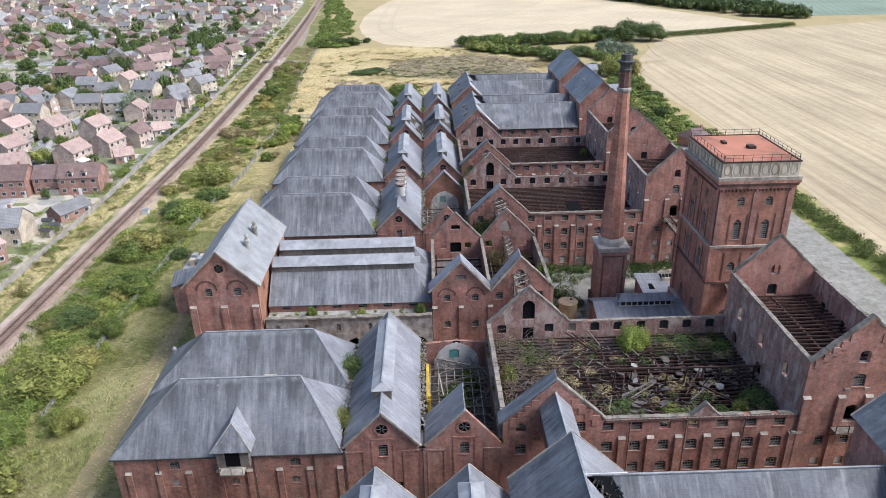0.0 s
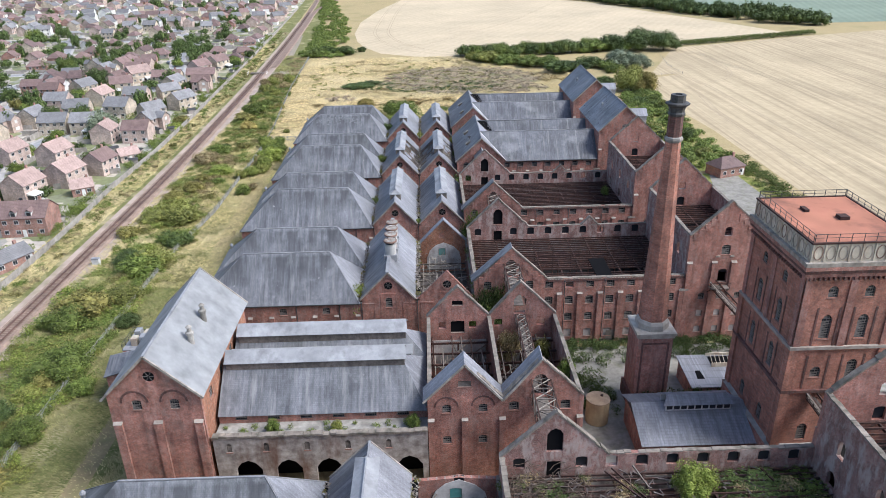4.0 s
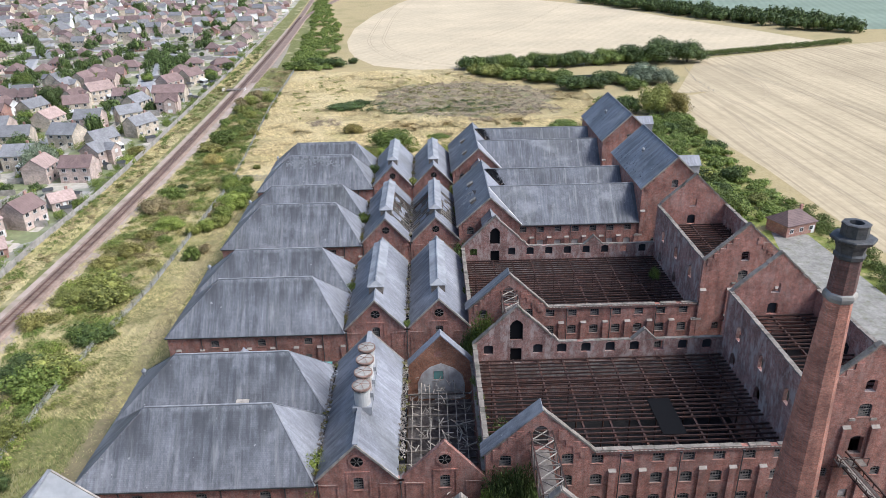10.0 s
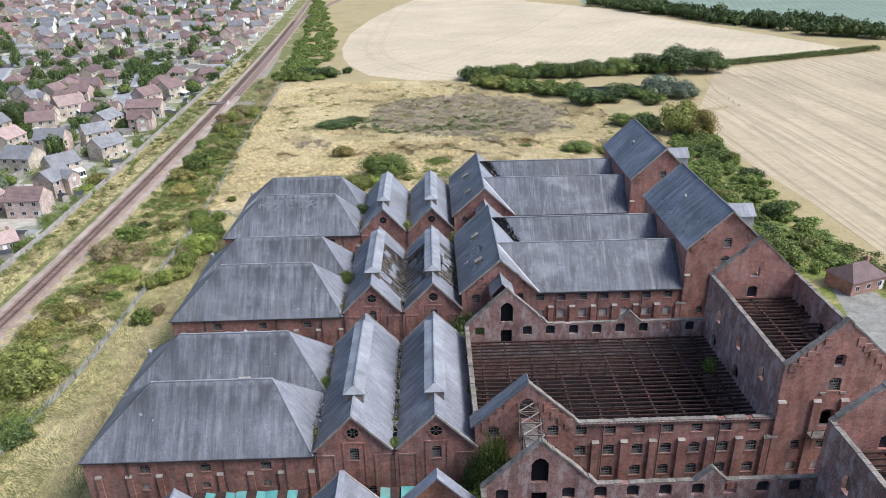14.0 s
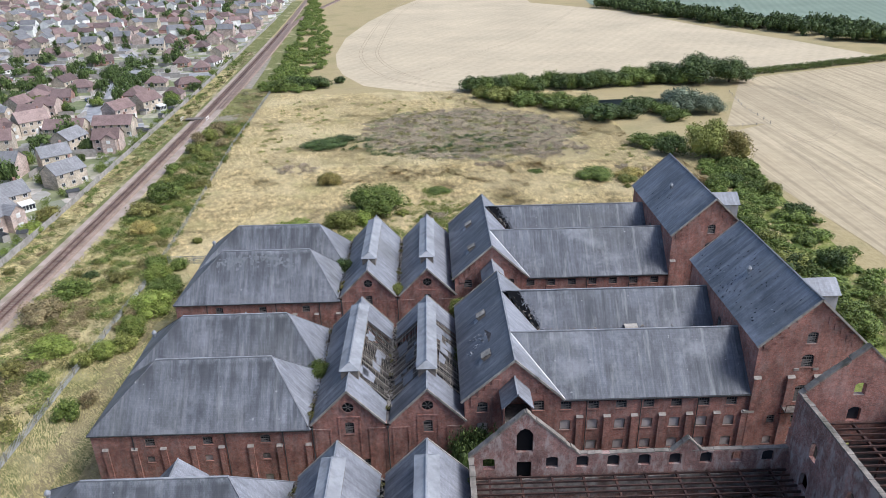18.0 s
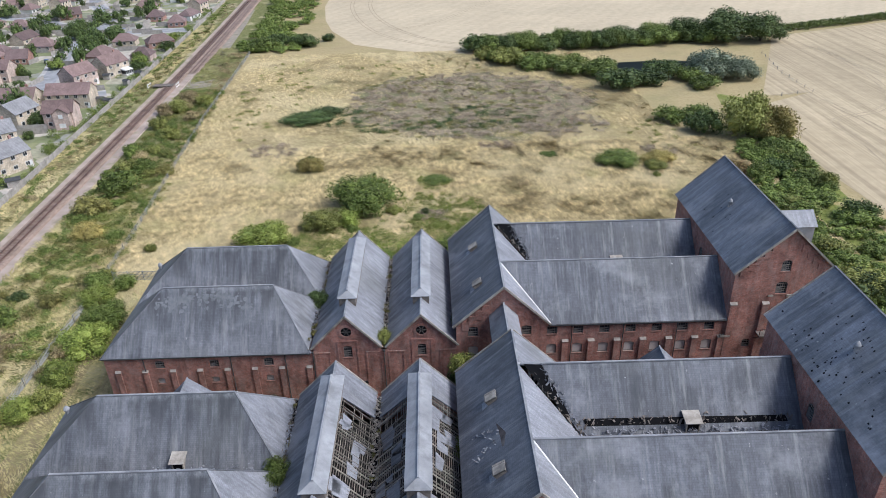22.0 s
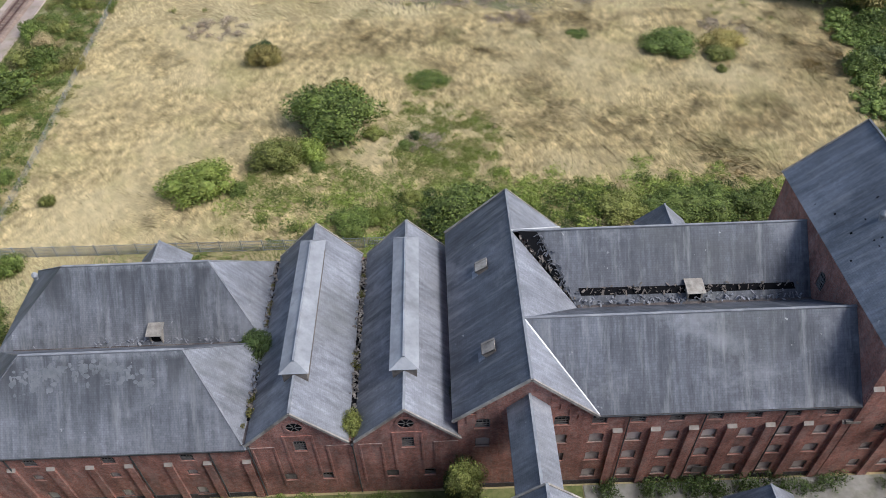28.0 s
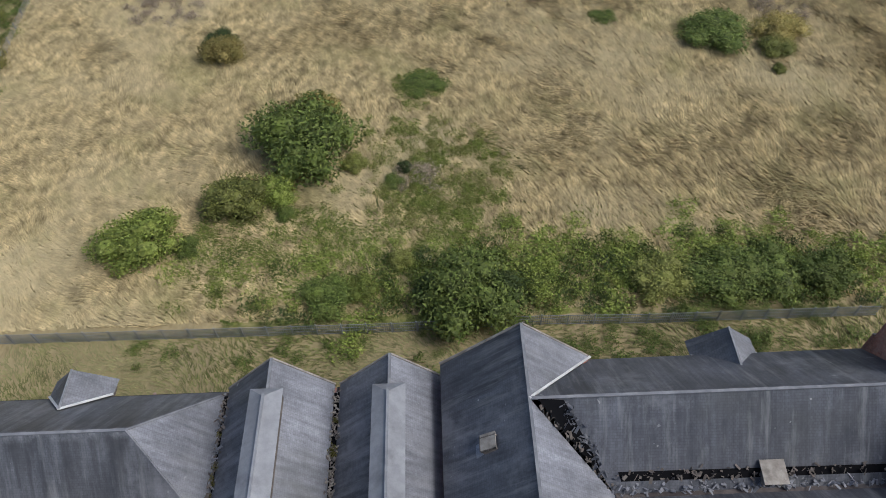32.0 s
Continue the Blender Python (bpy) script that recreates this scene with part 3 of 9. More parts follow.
def lucam(parent, x, y, s, z0, zr, w=4.6, d=3.0, back=2.2):
    """A hoist dormer over an eave: boarded sides and front, slate roof. s: -1 looks south, 1 north."""
    if s > 0:                                       # a wide hood far out over the wall
        z1 = zr - 3.2
        b = part("hoist_dormer", Geo().box(x - 2.6, y + 1.8, z0, x + 2.6, y + 1.9, z1), WOOD, parent, "boarded hoist dormer under a slate hood")
        for t in (x - 2.6, x + 2.45):
            part("dormer_side", Geo().box(t, y - 0.2, z0, t + 0.15, y + 1.8, z1), WOOD, b)
        for t in (-1, 1):
            # east side takes the brighter slate, its sunlight painted in
            part("dormer_roof", Geo().slab([(x, y + 1.7, zr), (x, y - back, zr), (x + t * 3.0, y + 0.5, z1 + 0.35), (x + t * 3.0, y + 2.3, z1)], 0.1), SLATE if t < 0 else SLATE_PALE_LIT, b)
            part("dormer_flashing", Geo().bar((x, y - back, zr + 0.06), (x + t * 3.0, y + 0.5, z1 + 0.45), 0.22, 0.08), WHITE, b)
        part("dormer_hip", Geo().slab([(x, y + 1.7, zr), (x - 3.0, y + 2.3, z1), (x + 3.0, y + 2.3, z1)], 0.1), SLATE, b)
        part("dormer_ridge", Geo().bar((x, y + 1.7, zr + 0.05), (x, y - back, zr + 0.05), 0.18, 0.1), LEAD, b)
        return
    yo, dz = y - 1.1, 3.0
    z0 = min(z0, zr - dz - 0.6)
    yb = y + d
    b = part("hoist_dormer", Geo().box(x - w / 2 + 0.3, yo, z0, x + w / 2 - 0.3, yo + 0.12, zr - dz), WOOD, parent, "boarded hoist dormer with slate roof")
    for t in (x - w / 2 + 0.3, x + w / 2 - 0.45):
        part("dormer_side", Geo().box(t, yo + 0.12, z0, t + 0.15, yb, zr - dz), WOOD, b)
    part("dormer_opening", Geo().box(x - 0.9, yo - 0.03, z0 + 0.2, x + 0.9, yo - 0.01, zr - dz - 0.3), VOID, b)
    part("hoist_balcony", Geo().box(x - 1.5, yo - 1.3, z0 - 0.2, x + 1.5, yo, z0), WOOD_PALE, b)
    for t in (-1.4, 0, 1.4):
        part("balcony_post", Geo().bar((x + t, yo - 1.25, z0), (x + t, yo - 1.25, z0 + 1.0), 0.09), WOOD_PALE, b)
    part("balcony_rail", Geo().bar((x - 1.4, yo - 1.25, z0 + 1.0), (x + 1.4, yo - 1.25, z0 + 1.0), 0.09), WOOD_PALE, b)
    ya, yh = yo - 0.4, yo + 1.7
    for t in (-1, 1):
        part("dormer_roof", Geo().slab([(x, yh, zr), (x, yb + 1.2, zr), (x + t * (w / 2 + 0.25), yb - 0.4, zr - dz), (x + t * (w / 2 + 0.25), ya, zr - dz)], 0.1), SLATE if t < 0 else SLATE_PALE_LIT, b)
        part("dormer_flashing", Geo().bar((x, yh, zr + 0.03), (x + t * (w / 2 + 0.25), ya, zr - dz + 0.03), 0.14, 0.08), STONE, b)
    part("dormer_hip", Geo().slab([(x, yh, zr), (x - w / 2 - 0.25, ya, zr - dz), (x + w / 2 + 0.25, ya, zr - dz)], 0.1), SLATE, b)
    part("dormer_flashing", Geo().bar((x, yh, zr + 0.05), (x, yb + 0.6, zr + 0.05), 0.2, 0.1), LEAD, b)


def stepped_field(parent, m, c, s, u0, dz, n, z0, apex, rise):
    """Brickwork that stands proud under a gable slope, its lower edge stepped."""
    g = Geo()
    for k in range(n):
        a, e = sorted((c + s * (u0 + 0.9 * k), c + s * (u0 + 0.9 * (k + 1))))
        g.box(a, -0.1, z0 - dz * k, e, 0.01, apex - rise * (u0 + 0.9 * (k + 1)) - 0.12)
    part("stepped_corbel", g, BRICK, parent, loc=m)


def rough_edge(parent, a, b, n, seed, drop=1.2, mat=None):
    """Broken slates and battens that hang along the torn edge of a roof."""
    r = random.Random(seed)
    g = Geo()
    a, b = Vector(a), Vector(b)
    for _ in range(int(n * 1.6)):
        p = a.lerp(b, r.random()) + Vector((r.uniform(-0.4, 0.4), r.uniform(-0.4, 0.4), r.uniform(-0.5, 0.25)))
        q = p + Vector((r.uniform(-0.4, 0.4), r.uniform(-0.4, 0.4), r.uniform(-drop, 0.2)))
        g.bar(p, q, r.uniform(0.04, 0.24), 0.04)
    tagged(part("slate_debris", g, mat or WOOD, parent), kind="stuff")


def beams(parent, x0, x1, y0, y1, z, nx, ny, seed, mat=None, missing=0.06):
    """An iron floor frame with its boards gone: joists along x, cross girders along y, on columns."""
    r = random.Random(seed)
    for j in range(ny):
        y = y0 + (y1 - y0) * (j + 0.5) / ny
        a, b = x0, x1
        if r.random() < missing:
            a, b = sorted((x0 + (x1 - x0) * r.random(), r.choice((x0, x1))))
        part("joist", Geo().bar((a, y, z), (b, y, z + r.uniform(-0.06, 0.06)), 0.15, 0.24), mat or RUST, parent)
    for i in range(nx):
        x = x0 + (x1 - x0) * (i + 0.5) / nx
        part("girder", Geo().bar((x, y0, z - 0.24), (x, y1, z - 0.24), 0.26, 0.34), mat or RUST, parent)
        for t in (0.25, 0.5, 0.75):
            y = y0 + (y1 - y0) * t
            part("column", Geo().lathe([(0.2, 0.2), (0.13, 0.5), (0.11, z - 0.6), (0.2, z - 0.42)], 8, x, y), mat or RUST, parent)


def lattice(parent, x, y0, y1, z, w=2.7, h=2.6, mat=None):
    """A lattice conveyor bridge that runs along y."""
    b = part("conveyor_bridge", Geo().box(x - w / 2, y0, z - 0.1, x - w / 2 + 0.15, y1, z).box(x + w / 2 - 0.15, y0, z - 0.1, x + w / 2, y1, z), mat or RUST, parent, "rusted lattice conveyor bridge without its cladding")
    n = max(2, round((y1 - y0) / 2.0))
    for s in (-1, 1):
        xx = x + s * (w / 2 - 0.07)
        part("top_chord", Geo().bar((xx, y0, z + h), (xx, y1, z + h), 0.16), mat or RUST, b)
        for k in range(n + 1):
            y = y0 + (y1 - y0) * k / n
            part("upright", Geo().bar((xx, y, z), (xx, y, z + h), 0.13), WOOD if k % 2 else (mat or RUST), b)
            if k < n:
                y2 = y0 + (y1 - y0) * (k + 1) / n
                part("brace", Geo().bar((xx, y, z if k % 2 else z + h), (xx, y2, z + h if k % 2 else z), 0.1), WOOD, b)
    for k in range(n + 1):
        y = y0 + (y1 - y0) * k / n
        part("cross_bar", Geo().bar((x - w / 2, y, z + h), (x + w / 2, y, z + h), 0.12), WOOD, b)
        if k < n:
            part("top_brace", Geo().bar((x - w / 2, y, z + h), (x + w / 2, y + (y1 - y0) / n, z + h), 0.1), WOOD_PALE, b)
            part("top_brace", Geo().bar((x + w / 2, y, z + h), (x - w / 2, y + (y1 - y0) / n, z + h), 0.1), WOOD, b)
    part("deck", Geo().box(x - w / 2 + 0.4, y0, z - 0.22, x + w / 2 - 0.4, y1, z - 0.12), WOOD, b)


def roofed_link(parent, x, y0, y1, z, w=4.0):
    """A slated bridge between two ranges."""
    b = part("link_bridge", Geo().box(x - w / 2 + 0.2, y0, z - 4.6, x - w / 2 + 0.4, y1, z - 2).box(x + w / 2 - 0.4, y0, z - 4.6, x + w / 2 - 0.2, y1, z - 2), BRICK_DARK, parent, "slate-roofed covered bridge between two ranges")
    for s in (-1, 1):
        # the slope towards the east is coloured as if sunlit
        part("bridge_roof", Geo().slab([(x, y0, z), (x, y1, z), (x + s * w / 2, y1, z - 2.1), (x + s * w / 2, y0, z - 2.1)], 0.12), SLATE_PALE_LIT if s > 0 else SLATE, b)
    part("bridge_floor", Geo().box(x - w / 2 + 0.4, y0, z - 4.6, x + w / 2 - 0.4, y1, z - 4.4), WOOD, b)
    part("bridge_ridge", Geo().bar((x, y0, z + 0.04), (x, y1, z + 0.04), 0.25, 0.12), LEAD, b)


def malthouse(Y, label, roofed=True, side="N", left="lantern", right="lantern", seed=0, holes=False):
    r = random.Random(seed)
    b = thing("malthouse", (0, Y, 0), label, "malthouse", "ranges of the maltings")
    D = DEPTH
    # long low wing
    hw = [op(H_E - H_W - 6.0 - 7.6 * k, 8.25, 1.3, 1.3, "bars") for k in range(3)]
    hl = [op(2.2 + 3.83 * k + 1.6 + 3.5, 5.4, 1.0, 1.0, "board" if r.random() < 0.6 else "louvre") for k in range(0, 6, 2)]
    hg = [op(7.3 + 7.66 * k, 1.6, 1.1, 1.5, "board") for k in range(3)]
    for x0, x1, y in ((H_W, H_E, 0), (H_E, H_W, D)):
        L = H_E - H_W
        ops = hw + hl + hg if y == 0 else [(L - o[1], L - o[0], *o[2:]) for o in hw]
        m = build_wall(b, x0, y, x1, y, [(0, H_EAVE), (L, H_EAVE)], ops)
        for k in range(8 if y == 0 else 0):
            u = 1.6 + 3.83 * k
            if u < L - 0.3:
                buttress(b, m, u if y == 0 else L - u, 7.1, 0.75, 0.22)
        for u in (5.5, 17.6, 25.2) if y == 0 else ():
            drainpipe(b, m, u, H_EAVE - 0.1)
        part("plinth", Geo().box(0, -0.06, 0, L, 0, 0.9), BRICK_BASE, b, loc=m)
    m = build_wall(b, H_W, D - 0.5, H_W, 0.5, [(0, H_EAVE), (D - 1.0, H_EAVE)], [op(2.5 + 4.6 * k, 8.3, 1.2, 1.2) for k in range(5)])
    for k in range(6):
        buttress(b, m, 0.3 + 4.55 * k, 7.1, 0.75, 0.22)
    o = 0.28                                        # eaves
    for yr, ya, yb in ((RY[0], -o, D / 2), (RY[1], D + o, D / 2)):
        za, zb = H_EAVE - 0.02, H_EAVE + 0.5
        w0, w1 = (-33.2, yr, H_RIDGE), (-17.6, yr, H_RIDGE)
        A, B = (H_W - o, ya, za), (H_E + 0.1, ya, za)
        C, E = (H_W - o + 0.6, yb, zb), (H_E + 0.1, yb, zb)
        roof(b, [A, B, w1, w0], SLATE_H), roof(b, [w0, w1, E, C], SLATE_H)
        # east hip: sunlight put into the colour by the paler slate
        roof(b, [B, E, w1], SLATE_PALE_LIT), roof(b, [C, A, w0], SLATE_H)
        ridge(b, w0, w1), ridge(b, w1, B, w=0.22, h=0.1), ridge(b, w0, A, SLATE, 0.2, 0.1)
        ridge(b, w1, E, SLATE, 0.2, 0.1)
        part("gutter", Geo().bar((H_W - o, ya, za - 0.1), (H_E, ya, za - 0.1), 0.16, 0.14), IRON, b)
    finial(b, H_W + 1.2, D - 2.5, H_EAVE + 1.6)
    roof_vent(b, -23.5, D / 2 + 0.8, H_EAVE + 1.6, 1.3)
    part("valley_gutter", Geo().box(-39, D / 2 - 0.5, H_EAVE + 0.35, H_E, D / 2 + 0.5, H_EAVE + 0.6), DEBRIS, b)
    lucam(b, -26.2 if side == "N" else -25.6, D if side == "N" else 0, 1 if side == "N" else -1, 8.6, 12.6 if side == "N" else 14.2)
    # the pair of kilns
    L = K_E - H_E
    top = [(0, K_EAVE), (K_L - H_E, K_APEX), (K_M - H_E, K_EAVE), (K_R - H_E, K_APEX), (L, K_EAVE)]
    for x0, x1, y in ((H_E, K_E, 0), (K_E, H_E, D)):
        us = (K_L - H_E, K_R - H_E) if y == 0 else (L - K_R + H_E, L - K_L + H_E)
        ops = []
        for i, u in enumerate(us):
            ops += [op(u, 9.55, 1.2, 1.9, "bars")] + ([] if y else [op(u - 1.9, 3.7, 1.3, 1.3, "louvre"), op(u + 2.0, 3.7, 1.3, 1.3, "broken")])
        t = top if y == 0 else [(L - u, z) for u, z in reversed(top)]
        flat = y > 0 and right == "gone" and side == "S"     # one gable has come down
        if flat:
            t = [(u, min(z, 10.4)) if u < L - K_M + H_E else (u, z) for u, z in t]
        m = build_wall(b, x0, y, x1, y, t, ops)
        for u in us[1:] if flat else us:
            roundel(b, m, u, 12.9)
            if y:
                continue
            blind_panel(b, m, u, 4.4, 11.2, 2.5), blind_panel(b, m, u - 3.6, 2.0, 9.3, 1.9), blind_panel(b, m, u + 3.6, 2.0, 9.3, 1.9)
        drainpipe(b, m, K_M - H_E if y == 0 else L - K_M + H_E, 9.8), drainpipe(b, m, 0.3, 9.8)
    part("dividing_wall", Geo().box(H_E - 0.25, 0.5, 0, H_E + 0.25, D - 0.5, 9.9), BRICK, b)
    part("dividing_wall", Geo().box(K_E - 0.35, 0.5, 0, K_E - 0.05, D - 0.5, 10.4), BRICK_DARK, b)
    for xr, xa, xb, state in ((K_L, H_E + 0.15, K_M - 0.25, left), (K_R, K_M + 0.25, K_E + 0.25, right)):
        ya, yb = -0.3, D + 0.3
        if state == "gone":
            ya, yb = -0.3, (5.6 if side == "S" else 2.2)
        za = K_EAVE + 0.42
        # east slopes get the lit copy of the slate, west slopes the plain one
        for xe, mat in ((xa, SLATE), (xb, SLATE_PALE_LIT)):
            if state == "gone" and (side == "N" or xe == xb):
                continue
            if state == "torn" and (xe == xb or xr == K_R):
                roof(b, [(xr, ya, K_APEX + 0.1), (xr, 5.0, K_APEX + 0.1), (xe, 4.2, za), (xe, ya, za)], mat)
                roof(b, [(xr, 19.5, K_APEX + 0.1), (xr, yb, K_APEX + 0.1), (xe, yb, za), (xe, 20.2, za)], mat)
                for k in range(32):
                    y = 4.8 + k * 0.47
                    if r.random() < 0.82:
                        part("rafter", Geo().bar((xr, y, K_APEX - 0.1), (xe, y + r.uniform(-0.12, 0.12), za), 0.08, 0.14), WOOD if k % 3 else WOOD_PALE, b)
                if xe == xb:
                    # added near-black floor, makes the kiln below the rafters look unlit
                    part("loft_floor", Geo().box(xa + 0.3, 3.0, 8.9, xb - 0.3, 21.5, 9.05), FLOOR_DARK, b)
                for k in range(9):                  # slates that still hang on the battens
                    q0, y = r.uniform(0.15, 0.75), r.uniform(5.0, 17.0)
                    q1, w = min(0.98, q0 + r.uniform(0.1, 0.35)), r.uniform(0.7, 2.6)
                    at = lambda q, v: (xr + (xe - xr) * q, v, K_APEX + 0.06 + (za - K_APEX) * q)
                    part("slate_patch", Geo().slab([at(q0, y), at(q0 + r.uniform(-0.05, 0.05), y + w), at(q1, y + w * r.uniform(0.7, 1.1)), at(q1 + r.uniform(-0.06, 0.0), y + r.uniform(0, 0.4))], 0.05), mat, b)
                for k in range(17):
                    q = 0.2 + 0.8 * k / 17
                    z, x = K_APEX - 0.05 + (za - K_APEX) * q, xr + (xe - xr) * q
                    ys = sorted((4.6, 19.9) if r.random() < 0.5 else (r.uniform(4.6, 9), r.uniform(14, 19.9)))
                    part("batten", Geo().bar((x, ys[0], z), (x, ys[1], z + r.uniform(-0.1, 0.05)), 0.07, 0.05), WOOD_PALE if xe == xb and k % 2 else WOOD, b)
            else:
                roof(b, [(xr, ya, K_APEX + 0.1), (xr, yb, K_APEX + 0.1), (xe, yb, za), (xe, ya, za)], mat)
            for y in (ya, yb) if not (state == "gone" and side == "S") else (ya,):
                part("verge", Geo().bar((xr, y, K_APEX + 0.05), (xe, y, za - 0.05), 0.16, 0.26), STONE, b)
        if state in ("lantern", "torn"):
            lantern(b, xr, 4.0, 21.6, K_APEX)
            ridge(b, (xr, ya, K_APEX + 0.14), (xr, 3.8, K_APEX + 0.14)), ridge(b, (xr, 21.8, K_APEX + 0.14), (xr, yb, K_APEX + 0.14))
        elif state == "drums":
            ridge(b, (xr, ya, K_APEX + 0.14), (xr, yb, K_APEX + 0.14), w=0.8)
            for k in range(4):
                round_vent(b, xr + 0.3, 7.6 + 2.9 * k, K_APEX + 1.2)
                part("drum_base", Geo().box(xr - 0.9, 6.6 + 2.9 * k, K_APEX - 1.0, xr + 1.5, 8.6 + 2.9 * k, K_APEX + 0.15), LEAD, b)
        if state == "gone":
            y0 = 5.6 if side == "S" else 0.5
            for k in range(26):
                x, y, z = r.uniform(xa + 0.5, xb - 0.5), r.uniform(y0, D - 1), r.uniform(4.5, 8.0)
                a = r.uniform(0, 3.1)
                ln = r.uniform(1.5, 4.5)
                part("fallen_timber", Geo().bar((x, y, z), (x + ln * math.cos(a), min(D - 0.6, y + ln * math.sin(a)), z + r.uniform(-1.5, 1.5)), 0.16, 0.2), WOOD if k % 3 else WOOD_PALE, b)
            g = Geo()
            for k in range(170):
                p = Vector((r.uniform(xa + 0.5, xb - 0.5), r.uniform(y0, D - 1), r.uniform(5.5, 8.4)))
                q = p + Vector((r.uniform(-1.5, 1.5), r.uniform(-1.5, 1.5), r.uniform(-1.2, 0.8)))
                q.x, q.y = min(xb - 0.3, max(xa + 0.3, q.x)), min(D - 0.8, q.y)
                g.bar(p, q, r.uniform(0.06, 0.16), 0.07)
            tagged(part("splintered_timber", g, WOOD_PALE if seed % 2 else WOOD, b), kind="stuff")
            for k in range(9):
                y = y0 + 0.8 + (D - y0 - 1.5) * k / 9
                part("floor_beam", Geo().bar((xa, y, 6.6), (xb, y, 6.6), 0.18, 0.26), WOOD, b)
            for k in range(7):
                x = xa + 0.8 + (xb - xa - 1.4) * k / 7
                part("floor_joist", Geo().bar((x, y0, 6.85), (x, D - 0.6 - 4 * r.random(), 6.85), 0.1, 0.16), WOOD_PALE, b)
            part("kiln_floor", Geo().box(xa, 0.6, 0.1, xb, D - 0.6, 3.6), DEBRIS, b)
            w = xb - xa - 3.0
            part("plaster_lining", wall_geo([(0, 6.9), (0.7, 8.6), (1.9, 9.7), (w / 2, 10.3), (w - 1.6, 9.4), (w - 0.5, 8.3), (w, 6.6)], [(2.4, 3.9, 7.4, 9.0, 0.1)], 0.06, 4.0), PLASTER_PALE, b, "stained and peeling plaster lining", Matrix.Translation((xa + 1.5, D - 0.7, 0)))
            if side == "N":
                part("brick_lining", wall_geo([(0, 9.9), (xr - xa, 15.2), (xb - xa, 9.9)], [(3.9, 5.4, 7.4, 9.0, 0.1), (4.1, 5.2, 11.4, 12.4, 0.3)], 0.08), ORANGE_BRICK, b, "bare orange inner brickwork", Matrix.Translation((xa, D - 0.62, 0)))
            part("window_board", Geo().box(xa + 3.95, D - 0.6, 7.45, xa + 5.35, D - 0.57, 8.9), TEAL, b)
            for xe in (xa, xb) if side == "N" else ():
                roof(b, [(xr, D - 1.3, K_APEX + 0.15), (xr, D + 0.3, K_APEX + 0.15), (xe, D + 0.3, za), (xe, D - 1.3, za)], SLATE_PALE_LIT)
            coping(b, [(K_E - 0.2, 0.5, 10.5), (K_E - 0.2, D - 0.5, 10.5)], 0.5, 0.15)
    for i, x in enumerate((H_E, K_M)):
        part("valley_gutter", Geo().box(x - 0.45, 0, K_EAVE - 0.2, x + 0.45, D, K_EAVE + 0.12), DEBRIS, b)
        # near-black strip laid on the gutter, the dark of the valley painted in
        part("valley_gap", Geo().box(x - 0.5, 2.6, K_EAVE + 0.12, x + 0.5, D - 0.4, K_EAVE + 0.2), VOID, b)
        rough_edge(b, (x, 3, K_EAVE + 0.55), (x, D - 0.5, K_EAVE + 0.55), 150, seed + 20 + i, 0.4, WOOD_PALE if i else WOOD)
        rough_edge(b, (x, 5, K_EAVE + 0.6), (x, D - 2.5, K_EAVE + 0.6), 90, seed + 40 + i, 0.4, WOOD if i else SLATE_PALE_LIT)
    rough_edge(b, (-30, D / 2 + 0.5, H_EAVE + 1.0), (H_E - 0.6, D / 2 + 0.5, H_EAVE + 1.0), 120, seed + 30, 0.4, SLATE_PALE_LIT)
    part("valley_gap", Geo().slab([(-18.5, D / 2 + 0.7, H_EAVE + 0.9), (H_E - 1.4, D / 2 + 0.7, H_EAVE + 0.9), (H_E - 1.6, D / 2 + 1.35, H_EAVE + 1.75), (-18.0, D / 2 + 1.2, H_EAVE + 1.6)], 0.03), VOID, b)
    # tall wing: cross range and long range
    L = Q_E - K_E
    qs = [21.3 + 3.61 * k - K_E for k in range(7)]
    top = [(0, Q_EAVE), (P_R - K_E, P_APEX), (P_E - K_E, Q_EAVE), (L, Q_EAVE)]
    for x0, x1, y in ((K_E, Q_E, 0), (Q_E, K_E, D)):
        ops = []
        for i, u in enumerate([10.4 - K_E, 17.75 - K_E] + qs):
            for j, z in enumerate((12.45, 9.05, 5.65, 2.3)):
                st = ("gap" if not roofed and r.random() < 0.2 else "bars") if j == 0 else ("bars" if not roofed and j in (1, 2) else "board")
                if (i == 0 and j > 1) or (y > 0 and j > (0 if roofed else 1)):
                    continue
                ops.append(op(u, z - (0.15 if j == 0 else 0), 1.4, 1.6, st, 0.18))
        if not roofed:
            ops.append(op(P_R - K_E, 15.6, 1.9, 3.4, "broken" if y else "gap", 0.9))
        if not roofed and y > 0:
            ops.append(op(P_R - K_E, 11.2, 1.7, 2.6, "broken", 0.0))
        m0 = [(o_ if y == 0 else (L - o_[1], L - o_[0], *o_[2:])) for o_ in ops]
        t = top if y == 0 else [(L - u, z) for u, z in reversed(top)]
        m = build_wall(b, x0, y, x1, y, t, m0, 0.6, BRICK_LIMED if y and not roofed else BRICK)
        for k in range(7 if y == 0 else 0):
            u = 23.15 + 3.61 * k - K_E
            buttress(b, m, u if y == 0 else L - u, 10.3, 0.85, 0.26)
        for u in (9.9, 17.0, 24.4, 31.6) if y == 0 else ():
            drainpipe(b, m, (u + 6.0 if y == 0 else L - u - 5.8), Q_EAVE - 0.3)
        for s in (-1, 1):                            # stepped brick corbels under the gable
            stepped_field(b, m, P_R - K_E if y == 0 else L - P_R + K_E, s, 2.0, 0.9, 4, 15.2, P_APEX, (P_APEX - Q_EAVE) / 6.45)
